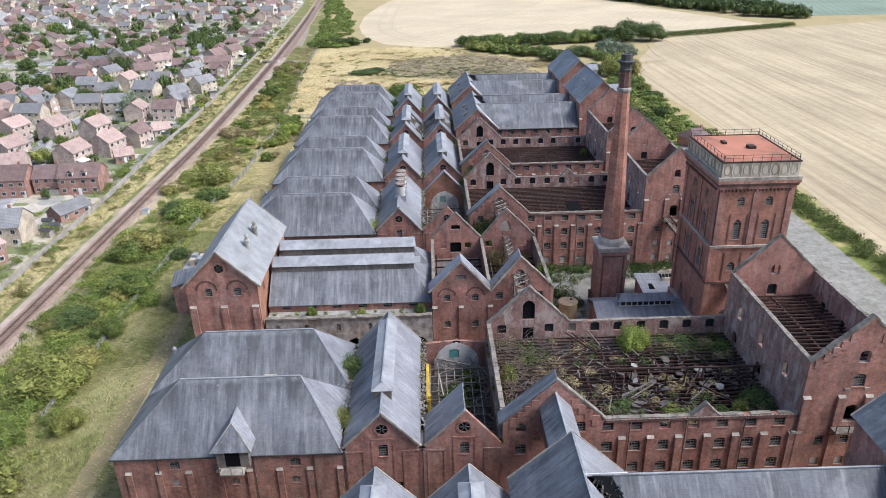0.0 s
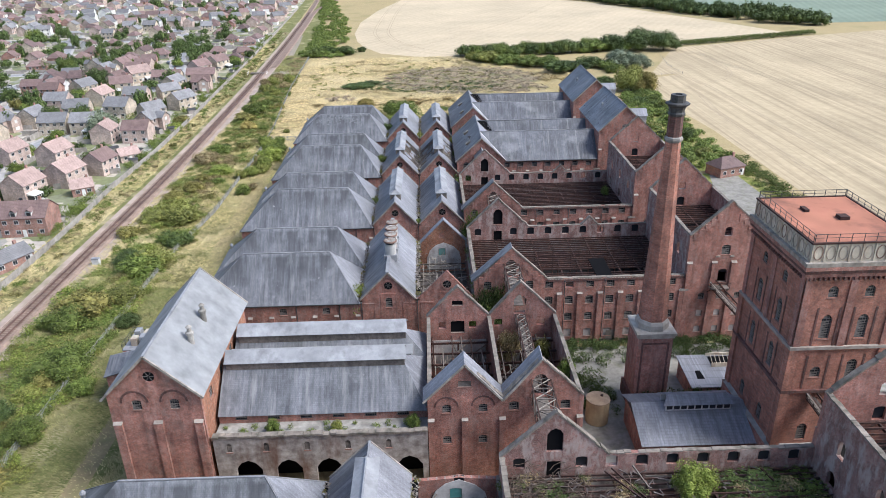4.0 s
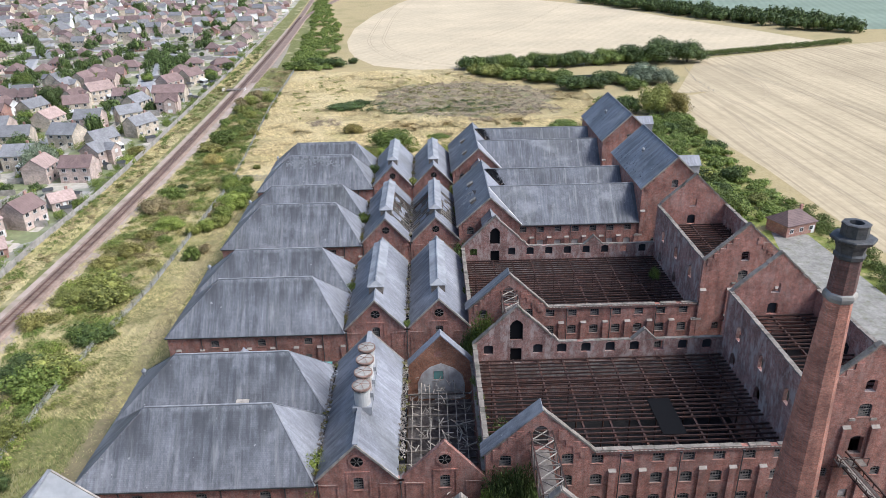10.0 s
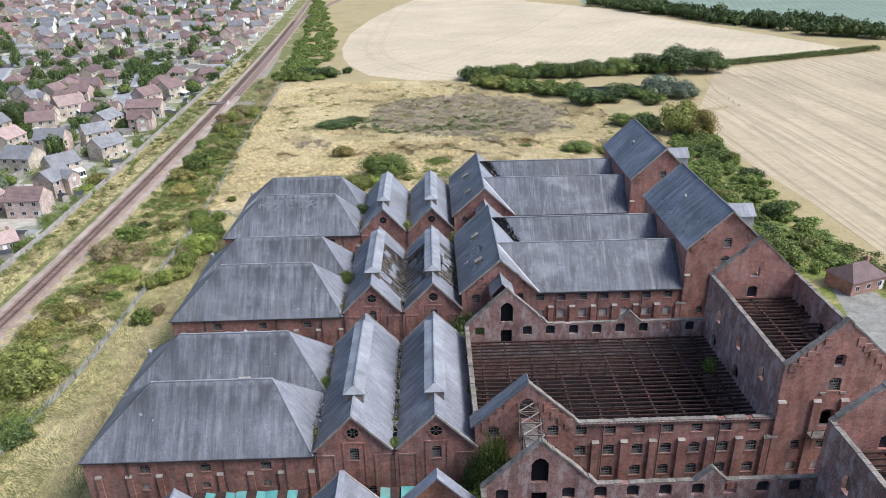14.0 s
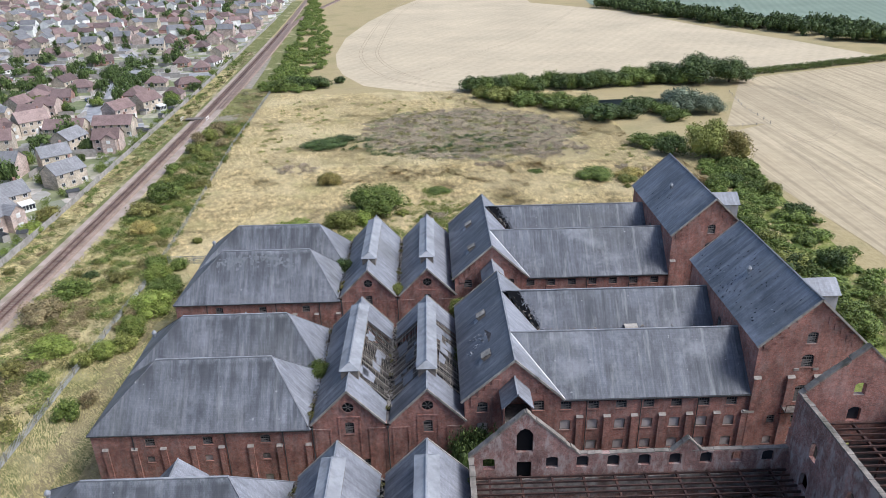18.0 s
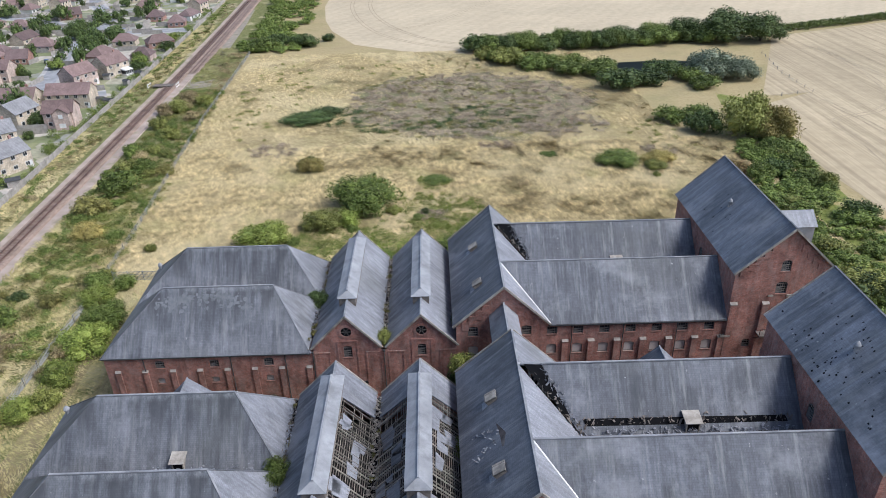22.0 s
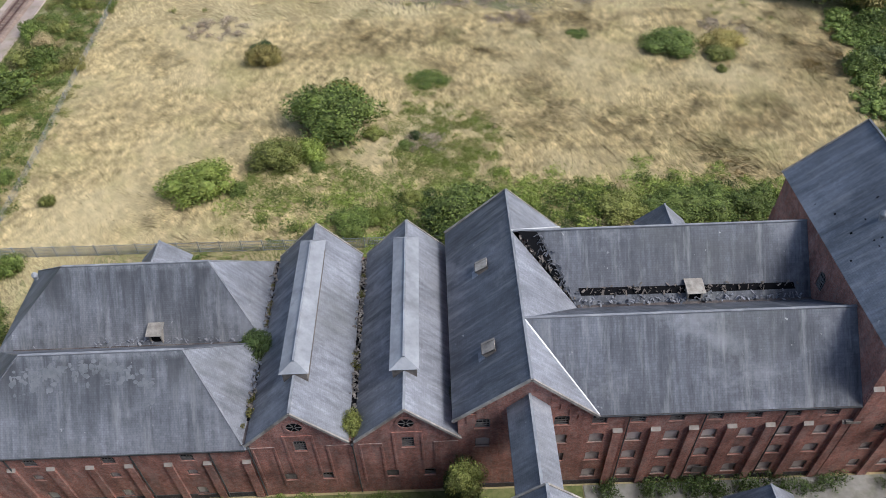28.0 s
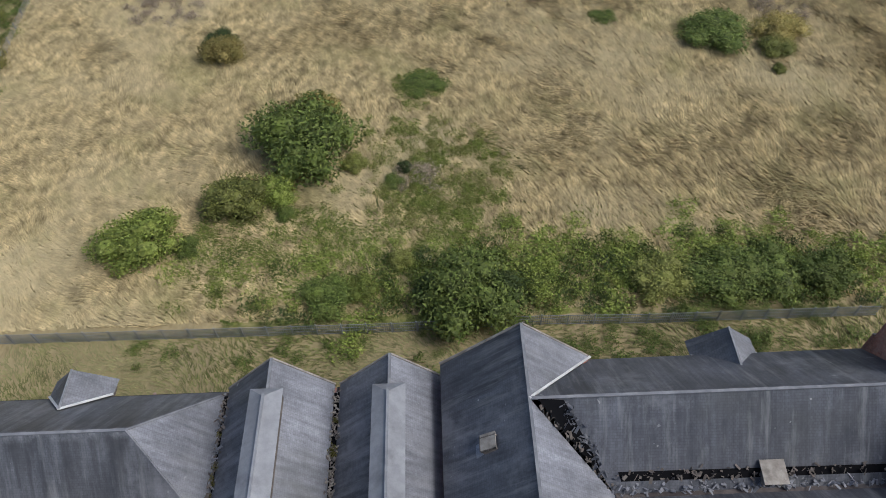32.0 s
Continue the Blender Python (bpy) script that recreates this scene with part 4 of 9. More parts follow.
        part("eaves_band", Geo().box((P_E - K_E if y == 0 else 0), -0.12, Q_EAVE - 0.5, (L if y == 0 else L - P_E + K_E), 0.0, Q_EAVE - 0.1), BRICK_DARK, b, loc=m)
        part("plinth", Geo().box(0, -0.06, 0, L, 0, 0.8), BRICK_BASE, b, loc=m)
        if y == 0:
            part("door", Geo().box(15.9 + 8.0, -0.05, 0.1, 15.9 + 10.2, 0.0, 2.6), WOOD, b, loc=m)
    build_wall(b, K_E, D - 0.6, K_E, 0.6, [(0, Q_EAVE), (D - 1.2, Q_EAVE)], [], 0.5, BRICK if roofed else BRICK_LIMED)
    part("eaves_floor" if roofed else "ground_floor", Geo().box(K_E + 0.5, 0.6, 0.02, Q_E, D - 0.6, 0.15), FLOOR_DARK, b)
    if roofed:
        a = Q_EAVE - 0.06
        R = [(P_R, y, P_APEX + 0.1) for y in (-0.35, RY[0], RY[1], D + 0.35)]
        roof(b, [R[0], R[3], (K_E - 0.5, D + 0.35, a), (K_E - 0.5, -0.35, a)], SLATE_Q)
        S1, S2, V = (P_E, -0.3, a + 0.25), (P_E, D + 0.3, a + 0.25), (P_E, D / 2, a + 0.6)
        # east triangles of the cross roof are painted lighter for the sun
        roof(b, [R[0], R[1], S1], SLATE_PALE_LIT), roof(b, [R[1], R[2], V], SLATE_PALE_LIT), roof(b, [R[2], R[3], S2], SLATE_PALE_LIT)
        E_ = [(Q_E - 0.02, -0.22, a), (Q_E - 0.02, RY[0], P_APEX), (Q_E - 0.02, D / 2, a + 0.6), (Q_E - 0.02, RY[1], P_APEX), (Q_E - 0.02, D + 0.22, a)]
        roof(b, [(P_E, -0.22, a), E_[0], E_[1], R[1]], SLATE_Q), roof(b, [R[2], E_[3], E_[4], (P_E, D + 0.22, a)], SLATE_Q)
        roof(b, [R[1], E_[1], E_[2], V], SLATE_Q), roof(b, [V, E_[2], E_[3], (P_R + 1.8, RY[1], P_APEX)], SLATE_Q)
        ridge(b, R[1], E_[1]), ridge(b, R[2], E_[3]), ridge(b, R[0], R[3])
        ridge(b, R[1], (P_E, -0.22, a + 0.2), WHITE, 0.2, 0.12), ridge(b, (R[2][0], R[2][1], R[2][2] + 0.1), (P_E, D + 0.3, a + 0.36), WHITE, 0.24, 0.12)
        for y in (-0.35, D + 0.35):
            for xe in (K_E - 0.5, P_E):
                part("verge", Geo().bar((P_R, y, P_APEX + 0.05), (xe, y, a + 0.1), 0.16, 0.28), STONE, b)
        # black slab on the slope, painted for the darkness of the torn roof
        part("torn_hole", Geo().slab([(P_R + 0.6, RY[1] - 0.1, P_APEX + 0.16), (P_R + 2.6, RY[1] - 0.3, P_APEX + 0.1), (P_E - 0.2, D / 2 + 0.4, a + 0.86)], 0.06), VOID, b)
        rough_edge(b, (P_R + 1, RY[1] - 0.2, P_APEX), (P_E, D / 2 + 0.3, a + 0.91), 80, seed)
        rough_edge(b, (P_R + 2.5, RY[1] - 0.3, P_APEX + 0.05), (P_E, D / 2 + 0.7, a + 1.11), 110, seed + 4, 1.0, SLATE_Q)
        rough_edge(b, (P_E, D / 2 + 0.4, a + 1.11), (Q_E - 1, D / 2 + 0.4, a + 1.11), 230, seed + 1, 0.5, SLATE_PALE_LIT)
        # another black slab, the valley's darkness put into its colour
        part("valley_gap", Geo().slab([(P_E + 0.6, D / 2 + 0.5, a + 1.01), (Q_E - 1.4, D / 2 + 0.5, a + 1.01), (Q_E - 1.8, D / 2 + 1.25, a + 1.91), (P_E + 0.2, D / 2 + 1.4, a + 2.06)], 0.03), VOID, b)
        rough_edge(b, (P_E, D / 2 + 1.2, a + 2.01), (Q_E - 1, D / 2 + 1.2, a + 1.91), 120, seed + 2, 0.7, WOOD)
        part("valley_gutter", Geo().box(P_E, D / 2 - 0.5, a + 0.41, Q_E, D / 2 + 0.5, a + 0.76), DEBRIS, b)
        roof_vent(b, 33.0, D / 2 + 0.9, a + 1.6, 1.5)
        for y in (5.2, 15.8):
            z = P_APEX + 0.1 - 0.922 * (P_R - 11.4) + 0.4
            slope_hatch(b, 11.4, y, z - 0.4)
        part("gutter", Geo().bar((P_E, -0.28, a - 0.12), (Q_E, -0.28, a - 0.12), 0.14, 0.12), IRON, b)
        lucam(b, 33.2, D if side == "N" else 0, 1 if side == "N" else -1, 11.5, 15.4 if side == "N" else 17.4)
    else:
        z = Q_EAVE + 0.05
        coping(b, [(P_E, 0.3, z), (Q_E, 0.3, z)], 0.66, 0.2), coping(b, [(P_E, D - 0.3, z), (Q_E, D - 0.3, z)], 0.62, 0.14)
        coping(b, [(K_E + 0.25, 0.3, z), (K_E + 0.25, D - 0.3, z)], 0.7, 0.2)
        for y in (0.3, D - 0.3):
            coping(b, [(K_E, y, z), (P_R, y, P_APEX + 0.08), (P_E, y, z)], 0.8, 0.22)
        for k in range(48):                          # corbelled brick heads along the parapet
            x = P_E + 0.4 + k * 0.5
            part("parapet_brick", _cache.setdefault("dentil", Geo().box(-0.13, -0.1, -0.28, 0.13, 0.0, 0.0).mesh("parapet_brick", CAP)), None, b, loc=(x, 0.0, Q_EAVE - 0.05))
        beams(b, K_E + 0.5, Q_E, 0.6, D - 0.6, 10.6, 10, 26, seed)
        for j in range(8):
            y = 1.8 + j * 3.0
            part("lower_joist", Geo().bar((K_E + 0.5, y, 6.9), (Q_E, y, 6.9), 0.18, 0.26), RUST, b)
        # floor coloured almost black for the shade under the joists
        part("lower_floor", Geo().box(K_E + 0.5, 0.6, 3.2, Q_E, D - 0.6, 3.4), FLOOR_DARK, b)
        part("plaster_band", Geo().box(K_E + 0.6, D - 0.66, 7.4, Q_E - 0.2, D - 0.61, 9.9), PLASTER, b)
        yy = D - 0.3 if side == "N" else 0.3
        g = Geo().poly([(31.8, yy - 0.3, z), (35.0, yy - 0.3, z), (33.4, yy - 0.3, z + 1.7)]).poly([(35.0, yy + 0.3, z), (31.8, yy + 0.3, z), (33.4, yy + 0.3, z + 1.7)])
        part("hoist_gable", g, BRICK_LIMED, b)
        coping(b, [(31.6, yy, z), (33.4, yy, z + 1.85), (35.2, yy, z)], 0.75, 0.16)
        roof(b, [(P_R, -0.35, P_APEX + 0.25), (P_R, 1.9, P_APEX + 0.25), (K_E - 0.6, 1.9, Q_EAVE + 0.1), (K_E - 0.6, -0.35, Q_EAVE + 0.1)])
    # end tower
    L = T_E - Q_E
    c = T_R - Q_E
    top = [(0, T_EAVE), (c, T_APEX), (L, T_EAVE)]
    for x0, x1, y in ((Q_E, T_E, 0), (T_E, Q_E, D)):
        ops = [op(c, 21.4, 1.3, 1.7, "bars" if roofed else "gap", 0.3), op(c, 18.0, 1.5, 1.9, "bars", 0.3)]
        for z in (9.0, 5.6, 2.3) if y == 0 else ():
            ops += [op(c + d, z, 1.1, 1.3, "board" if z < 8 else "broken") for d in (-3.2, 0, 3.2)]
        ops += [op(c, 13.0, 1.6, 2.6, "gap" if not roofed else "broken", 0.3)]
        m = build_wall(b, x0, y, x1, y, top, ops, 0.6)
        for u in (0.5, L - 0.5, c - 1.7, c + 1.7):
            buttress(b, m, u, 15.6, 0.9, 0.3)
        for u in (-0.6, L - 0.8):
            part("stone_band", Geo().box(u, -0.33, 10.3, u + 1.4, 0, 10.65), STONE, b, loc=m)
        for u in (c - 1.6, c + 0.9):
            part("stone_band", Geo().box(u, -0.12, 16.6, u + 0.7, 0, 16.9), STONE, b, loc=m)
        for s in (-1, 1):
            stepped_field(b, m, c, s, 1.5, 0.85, 5, 23.4, T_APEX, (T_APEX - T_EAVE) / 6.55)
        # hoist platform with its brackets
        p = part("loading_platform", Geo().box(c - 2.3, -1.5, 11.0, c + 1.0, -0.02, 11.15), WOOD, b, "rusted iron loading platform with a rail", m)
        for u in (c - 2.3, c - 0.7, c + 1.0):
            part("platform_rail", Geo().bar((u, -1.45, 11.1), (u, -1.45, 12.2), 0.08), RUST, p)
            part("platform_bracket", Geo().bar((u, -1.4, 11.0), (u, -0.02, 9.8), 0.1), RUST, p)
        part("platform_rail", Geo().bar((c - 2.3, -1.45, 12.2), (c + 1.0, -1.45, 12.2), 0.08), RUST, p)
    inner = BRICK if roofed else BRICK_LIMED
    build_wall(b, Q_E, D - 0.6, Q_E, 0.6, [(0, T_EAVE), (D - 1.2, T_EAVE)], [op(4.5 + 7.2 * k, z, 1.3, 2.2, "bars" if roofed else "gap", 0.5) for k in range(3) for z in (16.6,)] + ([] if roofed else [op(4.0 + 8.2 * k, 12.0, 1.6, 2.2, "gap", 0.7) for k in range(2)]), 0.5, inner)
    build_wall(b, T_E, 0.6, T_E, D - 0.6, [(0, T_EAVE), (D - 1.2, T_EAVE)], [op(3.6 + 5.3 * k, z, 1.3, 1.9, "bars") for k in range(4) for z in (16.6,)], 0.5, inner)
    if roofed:
        a = T_EAVE - 0.3
        for xe, mat in ((Q_E - 0.4, SLATE_BLUE), (T_E + 0.4, SLATE_BLUE)):
            roof(b, [(T_R, -0.4, T_APEX + 0.12), (T_R, D + 0.4, T_APEX + 0.12), (xe, D + 0.4, a), (xe, -0.4, a)], mat)
            for y in (-0.4, D + 0.4):
                part("verge", Geo().bar((T_R, y, T_APEX + 0.08), (xe, y, a - 0.05), 0.18, 0.26), STONE, b)
        ridge(b, (T_R, -0.4, T_APEX + 0.16), (T_R, D + 0.4, T_APEX + 0.16), SLATE)
        finial(b, 48.6, 13.0, 24.3)
        g = part("side_dormer", Geo().box(T_E - 1.5, 10.4, 18.0, T_E + 2.2, 14.2, 21.8), LEAD, b, "pale boarded hoist dormer")
        for s in (-1, 1):
            part("side_dormer_roof", Geo().slab([(T_E - 3.2, 12.3, 23.4), (T_E + 2.4, 12.3, 23.4), (T_E + 2.4, 12.3 + s * 2.3, 21.7), (T_E - 1.6, 12.3 + s * 2.3, 21.7)], 0.1), SLATE_PALE_LIT, g)
    else:
        z = T_EAVE + 0.05
        for x in (Q_E + 0.25, T_E - 0.25):
            coping(b, [(x, 0.3, z), (x, D - 0.3, z)], 0.65, 0.2)
        for y in (0.3, D - 0.3):
            coping(b, [(Q_E, y, z), (T_R, y, T_APEX + 0.08), (T_E, y, z)], 0.8, 0.22)
        beams(b, Q_E + 0.5, T_E - 0.5, 0.6, D - 0.6, 17.0, 3, 24, seed + 7)
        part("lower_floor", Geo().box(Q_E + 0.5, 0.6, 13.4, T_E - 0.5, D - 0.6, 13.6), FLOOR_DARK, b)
    return b


Y0 = (34.7, 69.3, 138.5, 173.0, 207.6, 242.3)
mh_end = malthouse(Y0[0], "red brick malthouse range with weathered grey slate roofs", True, "S", seed=11)
mh_a = malthouse(Y0[1], "red brick malthouse with its tall wing roofless and overgrown", False, "S", "lantern", "gone", 12)
mh_1 = malthouse(Y0[2], "red brick malthouse with roofless tall wing and drum ventilators", False, "N", "drums", "gone", 13)
mh_2 = malthouse(Y0[3], "red brick malthouse with roofless tall wing and slated kilns", False, "N", seed=14)
mh_3 = malthouse(Y0[4], "red brick malthouse under slate, kiln roofs stripped to rafters", True, "N", "torn", "torn", 15)
mh_4 = malthouse(Y0[5], "red brick malthouse under slate roofs beside the rough field", True, "N", seed=16)
roofed_link(mh_end, P_R, DEPTH - 1.0, 34.6 + 0.5, 17.6)
lattice(mh_1, P_R, -9.9, 0.6, 13.9)
lattice(mh_2, P_R, -10.1, 0.6, 13.9)
roofed_link(mh_3, P_R, -4.0, 0.4, 17.0)
roofed_link(mh_4, P_R, -10.6, 0.4, 16.9)

# black panel over the joists, painted for the darkness of a hole
part("floor_plate", Geo().box(31.0, 5.6, 10.76, 34.0, 13.0, 10.82), VOID, mh_1, "near-black panel standing in for a dark hole among the joists")
# a stripped patch on the cross roof of the fourth range
part("stripped_patch", Geo().slab([(9.0, 7.2, 14.45), (12.0, 8.0, 17.3), (12.3, 9.6, 17.6), (11.2, 12.6, 16.55), (9.4, 13.4, 14.85), (8.6, 11.0, 14.1)], 0.04), DEBRIS, mh_3)
for a_, b_ in (((9.0, 8.2, 14.5), (11.6, 9.4, 16.95)), ((9.1, 12.2, 14.6), (11.8, 10.4, 17.1))):
    rough_edge(mh_3, a_, b_, 26, int(b_[1] * 10), 0.3, SLATE)
# pale lichen under one ridge, and slates gone from a tower roof
LICHEN = mottled("pale_lichen", (0.205, 0.21, 0.214), (0.16, 0.165, 0.172), 2.0, 0.9, bump=0)
g, lr = Geo(), random.Random(3)
z = lambda v: 9.68 + (v + 0.28) * (H_RIDGE - 9.68) / (RY[0] + 0.28) + 0.012
for k in range(150):
    t = lr.random()
    x, y = -34.0 + 13.5 * t, 4.9 + 1.0 * math.sin(math.pi * t) + lr.gauss(0, 0.2) - lr.expovariate(2.6)
    n, h, d = lr.uniform(0.1, 0.45), lr.uniform(0.06, 0.32), 0.0003 * k
    if y < RY[0] - 0.3:
        ring = [(x + n * math.cos(u) * lr.uniform(0.6, 1.0), y - h + h * math.sin(u) * lr.uniform(0.5, 1.0)) for u in (0, 0.8, 1.6, 2.4, 3.2, 4.0, 4.8, 5.6)]
        g.poly([(u, v, z(v) + d) for u, v in ring])
tagged(part("lichen_stain", g, LICHEN, mh_4, "pale lichen on the slates"), kind="stuff")
for own, n in ((mh_3, 80), (mh_4, 9)):
    g, lr = Geo(), random.Random(n)
    for k in range(n):
        x, y = lr.uniform(45.2, 50.5), abs(lr.gauss(11.0, 4.5)) + 1.0
        w, h = lr.uniform(0.1, 0.24), lr.uniform(0.08, 0.2)
        z = lambda u: T_APEX + 0.12 - (T_R - u) * (T_APEX - T_EAVE + 0.42) / (T_R - Q_E + 0.4) + 0.014
        g.poly([(x, min(23.5, y), z(x)), (x, min(23.8, y + w), z(x)), (x - h, min(23.8, y + w), z(x - h)), (x - h, min(23.5, y), z(x - h))])
    tagged(part("missing_slate", g, VOID, own, "gaps where slates are missing"), kind="stuff")
# turquoise sheeting of a fallen canopy in the court
for x0, x1 in ((-27.5, -13.2), (-4.0, 6.5)):
    cn = thing("fallen_canopy", (0, 0, 0), "fallen canopy of turquoise sheeting against a brick wall", "canopy")
    cr_ = random.Random(int(-x0))
    n = int((x1 - x0) / 1.2)
    for k in range(n):
        xa, xb = x0 + (x1 - x0) * k / n, x0 + (x1 - x0) * (k + 1) / n
        dz = cr_.uniform(-0.5, 0.3)
        part("sheet", Geo().slab([(xa, 168.9 + cr_.uniform(-0.5, 0.3), 3.3 + dz), (xb + 0.1, 168.9, 3.3 + dz), (xb, 172.6, 4.5 + dz * 0.5), (xa, 172.6, 4.5)], 0.05), TEAL if cr_.random() < 0.85 else RUST, cn)
        part("canopy_post", Geo().bar((xa, 169.2, 0), (xa + cr_.uniform(-0.6, 0.6), 169.2, 3.2 + dz), 0.12), WOOD, cn)
part("hoist_beam", Geo().bar((-1.2, 79.0 - 69.3, 9.8), (-1.3, 88.4 - 69.3, 9.4), 0.5, 0.35), YELLOW, mh_a, "yellow painted hoist beam")
part("hoist_frame", Geo().bar((-1.2, 80.0 - 69.3, 7.0), (-1.0, 79.2 - 69.3, 10.5), 0.35, 0.3), YELLOW, mh_a)

# ---- the middle group: engine house, shed, twin gables, chimney and water tower ----
YC0, YC1 = 103.3, 127.2
hall = thing("gabled_store", (0, 0, 0), "tall red brick store with a pale slate gable roof", "industrial building")
ops = [op(3.6, 15.0, 1.2, 1.5, "bars", 0.2), op(8.4, 15.0, 1.2, 1.5, "bars", 0.2)]
for x0, x1, y in ((-41, -29.2, YC0), (-29.2, -41, YC1)):
    m = build_wall(hall, x0, y, x1, y, [(0, 16.6), (5.9, 22.3), (11.8, 16.6)], ops)
    roundel(hall, m, 5.9, 19.3)
    for u in (0.7, 5.9, 11.1):
        buttress(hall, m, u, 12.2, 1.1, 0.35)
    for u in (3.4, 8.4):
        g = Geo()
        for k in range(10):
            a, b_ = math.pi * k / 10, math.pi * (k + 1) / 10
            g.bar((u + 1.7 * math.cos(a), -0.04, 15.4 + 1.7 * math.sin(a)), (u + 1.7 * math.cos(b_), -0.04, 15.4 + 1.7 * math.sin(b_)), 0.1, 0.28)
        part("arch_moulding", g, BRICK_DARK, hall, loc=m)
for x, ya, yb in ((-29.2, YC0, YC1), (-41, YC1, YC0)):
    L = YC1 - YC0
    s = 1 if yb > ya else -1
    # east wall gets brighter orange brick: its sunlight is put into the colour
    build_wall(hall, x, ya + s * 0.5, x, yb - s * 0.5, [(0, 16.6), (L - 1, 16.6)], [op(3.5 + 5.3 * k, 13.9, 1.2, 1.6, "bars", 0.2) for k in range(4)], mat=ORANGE_BRICK if x > -35 else BRICK)
for xe in (-41.6, -28.6):
    roof(hall, [(-35.1, YC0 - 0.5, 22.5), (-35.1, YC1 + 0.5, 22.5), (xe, YC1 + 0.5, 16.2), (xe, YC0 - 0.5, 16.2)], SLATE_PALE)
    for y in (YC0 - 0.5, YC1 + 0.5):
        part("verge", Geo().bar((-35.1, y, 22.45), (xe, y, 16.15), 0.2, 0.3), STONE, hall)
ridge(hall, (-35.1, YC0 - 0.5, 22.55), (-35.1, YC1 + 0.5, 22.55), LEAD, 0.45)
for y in (111.0, 117.0):
    g = part("roof_cowl", Geo().lathe([(0.42, 18.4), (0.42, 20.6), (0.55, 20.7), (0.55, 21.0), (0.3, 21.2), (0.3, 21.7), (0.45, 21.8), (0.1, 22.1)], 12, -32.0, y), CONCRETE, hall, "weathered metal roof cowl")
lean = thing("lean_to", (-51.6, 123.0, 0), "low slate-roofed brick annexe with tanks on its deck", "annexe")
part("wall", Geo().box(0.3, 0.3, 0, 10.2, 6.8, 6.2), BRICK, lean)
part("roof_slope", Geo().slab([(0, 0, 6.1), (10.2, 0, 9.0), (10.2, 3.6, 9.9), (0, 3.6, 7.9)], 0.16), SLATE, lean)
part("roof_slope", Geo().slab([(0, 7.1, 6.1), (10.2, 7.1, 8.4), (10.2, 3.6, 9.9), (0, 3.6, 7.9)], 0.16), SLATE_PALE_LIT, lean)
part("side_wall", Geo().box(0.4, 6.8, 0, 9.0, 12.8, 6.4), BRICK_DARK, lean)
part("deck", Geo().box(0.2, 7.2, 6.4, 9.2, 13.0, 6.55), LEAD, lean)
for k in range(6):
    x, y = 1.4 + 1.5 * (k % 3), 8.4 + 2.0 * (k // 3)
    part("roof_tank", Geo().box(x, y, 6.55, x + 1.0, y + 1.4, 7.9 + 0.3 * (k % 2)), LEAD if k % 2 else TANK, lean)
for z in (7.1, 7.6):
    part("deck_rail", Geo().bar((0.3, 12.9, z), (9.1, 12.9, z), 0.07).bar((0.3, 7.3, z), (0.3, 12.9, z), 0.07), IRON, lean)
for k in range(5):
    part("rail_post", Geo().bar((0.3, 7.3 + 1.4 * k, 6.5), (0.3, 7.3 + 1.4 * k, 7.6), 0.07), IRON, lean)
part("roof_pipe", Geo().lathe([(0.3, 6.5), (0.3, 8.6), (0.42, 8.7), (0.42, 8.9)], 10, 6.6, 9.6), LEAD, lean)

shed = thing("engine_shed", (0, 0, 0), "long low slate shed with two ridge lanterns and arched front", "industrial shed")
SX0, SX1 = -28.7, -0.4
ar = [(u - 1.75, u + 1.75, 0.2, 5.4, 1.5, "gap") for u in (4.2, 9.6, 15.0, 20.4, 25.8)]
sl = [op(u, 7.6, 0.7, 1.4, "louvre", 0.25) for u in (2.0, 6.9, 12.3, 17.7, 23.1)]
build_wall(shed, SX0, YC0, SX1, YC0, [(0, 9.4), (SX1 - SX0, 9.4)], ar + sl, 0.6, PLASTER, name="arcade_wall", label="lime-stained arcade wall with five round arches")
coping(shed, [(SX0, YC0 + 0.2, 9.5), (SX1, YC0 + 0.2, 9.5)], 0.9, 0.3)
part("flat_gutter", Geo().box(SX0, YC0 + 0.6, 8.6, SX1, 107.0, 8.8), CONCRETE, shed)
# added black sheet that stands in for the shade inside the arches
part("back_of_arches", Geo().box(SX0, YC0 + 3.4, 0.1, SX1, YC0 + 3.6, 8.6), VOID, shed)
build_wall(shed, SX0, 107.0, SX1, 107.0, [(0, 10.4), (SX1 - SX0, 10.4)], [op(3 + 4.4 * k, 9.6, 1.6, 0.8, "bars", 0.05) for k in range(6)], 0.3, name="clerestory_wall")
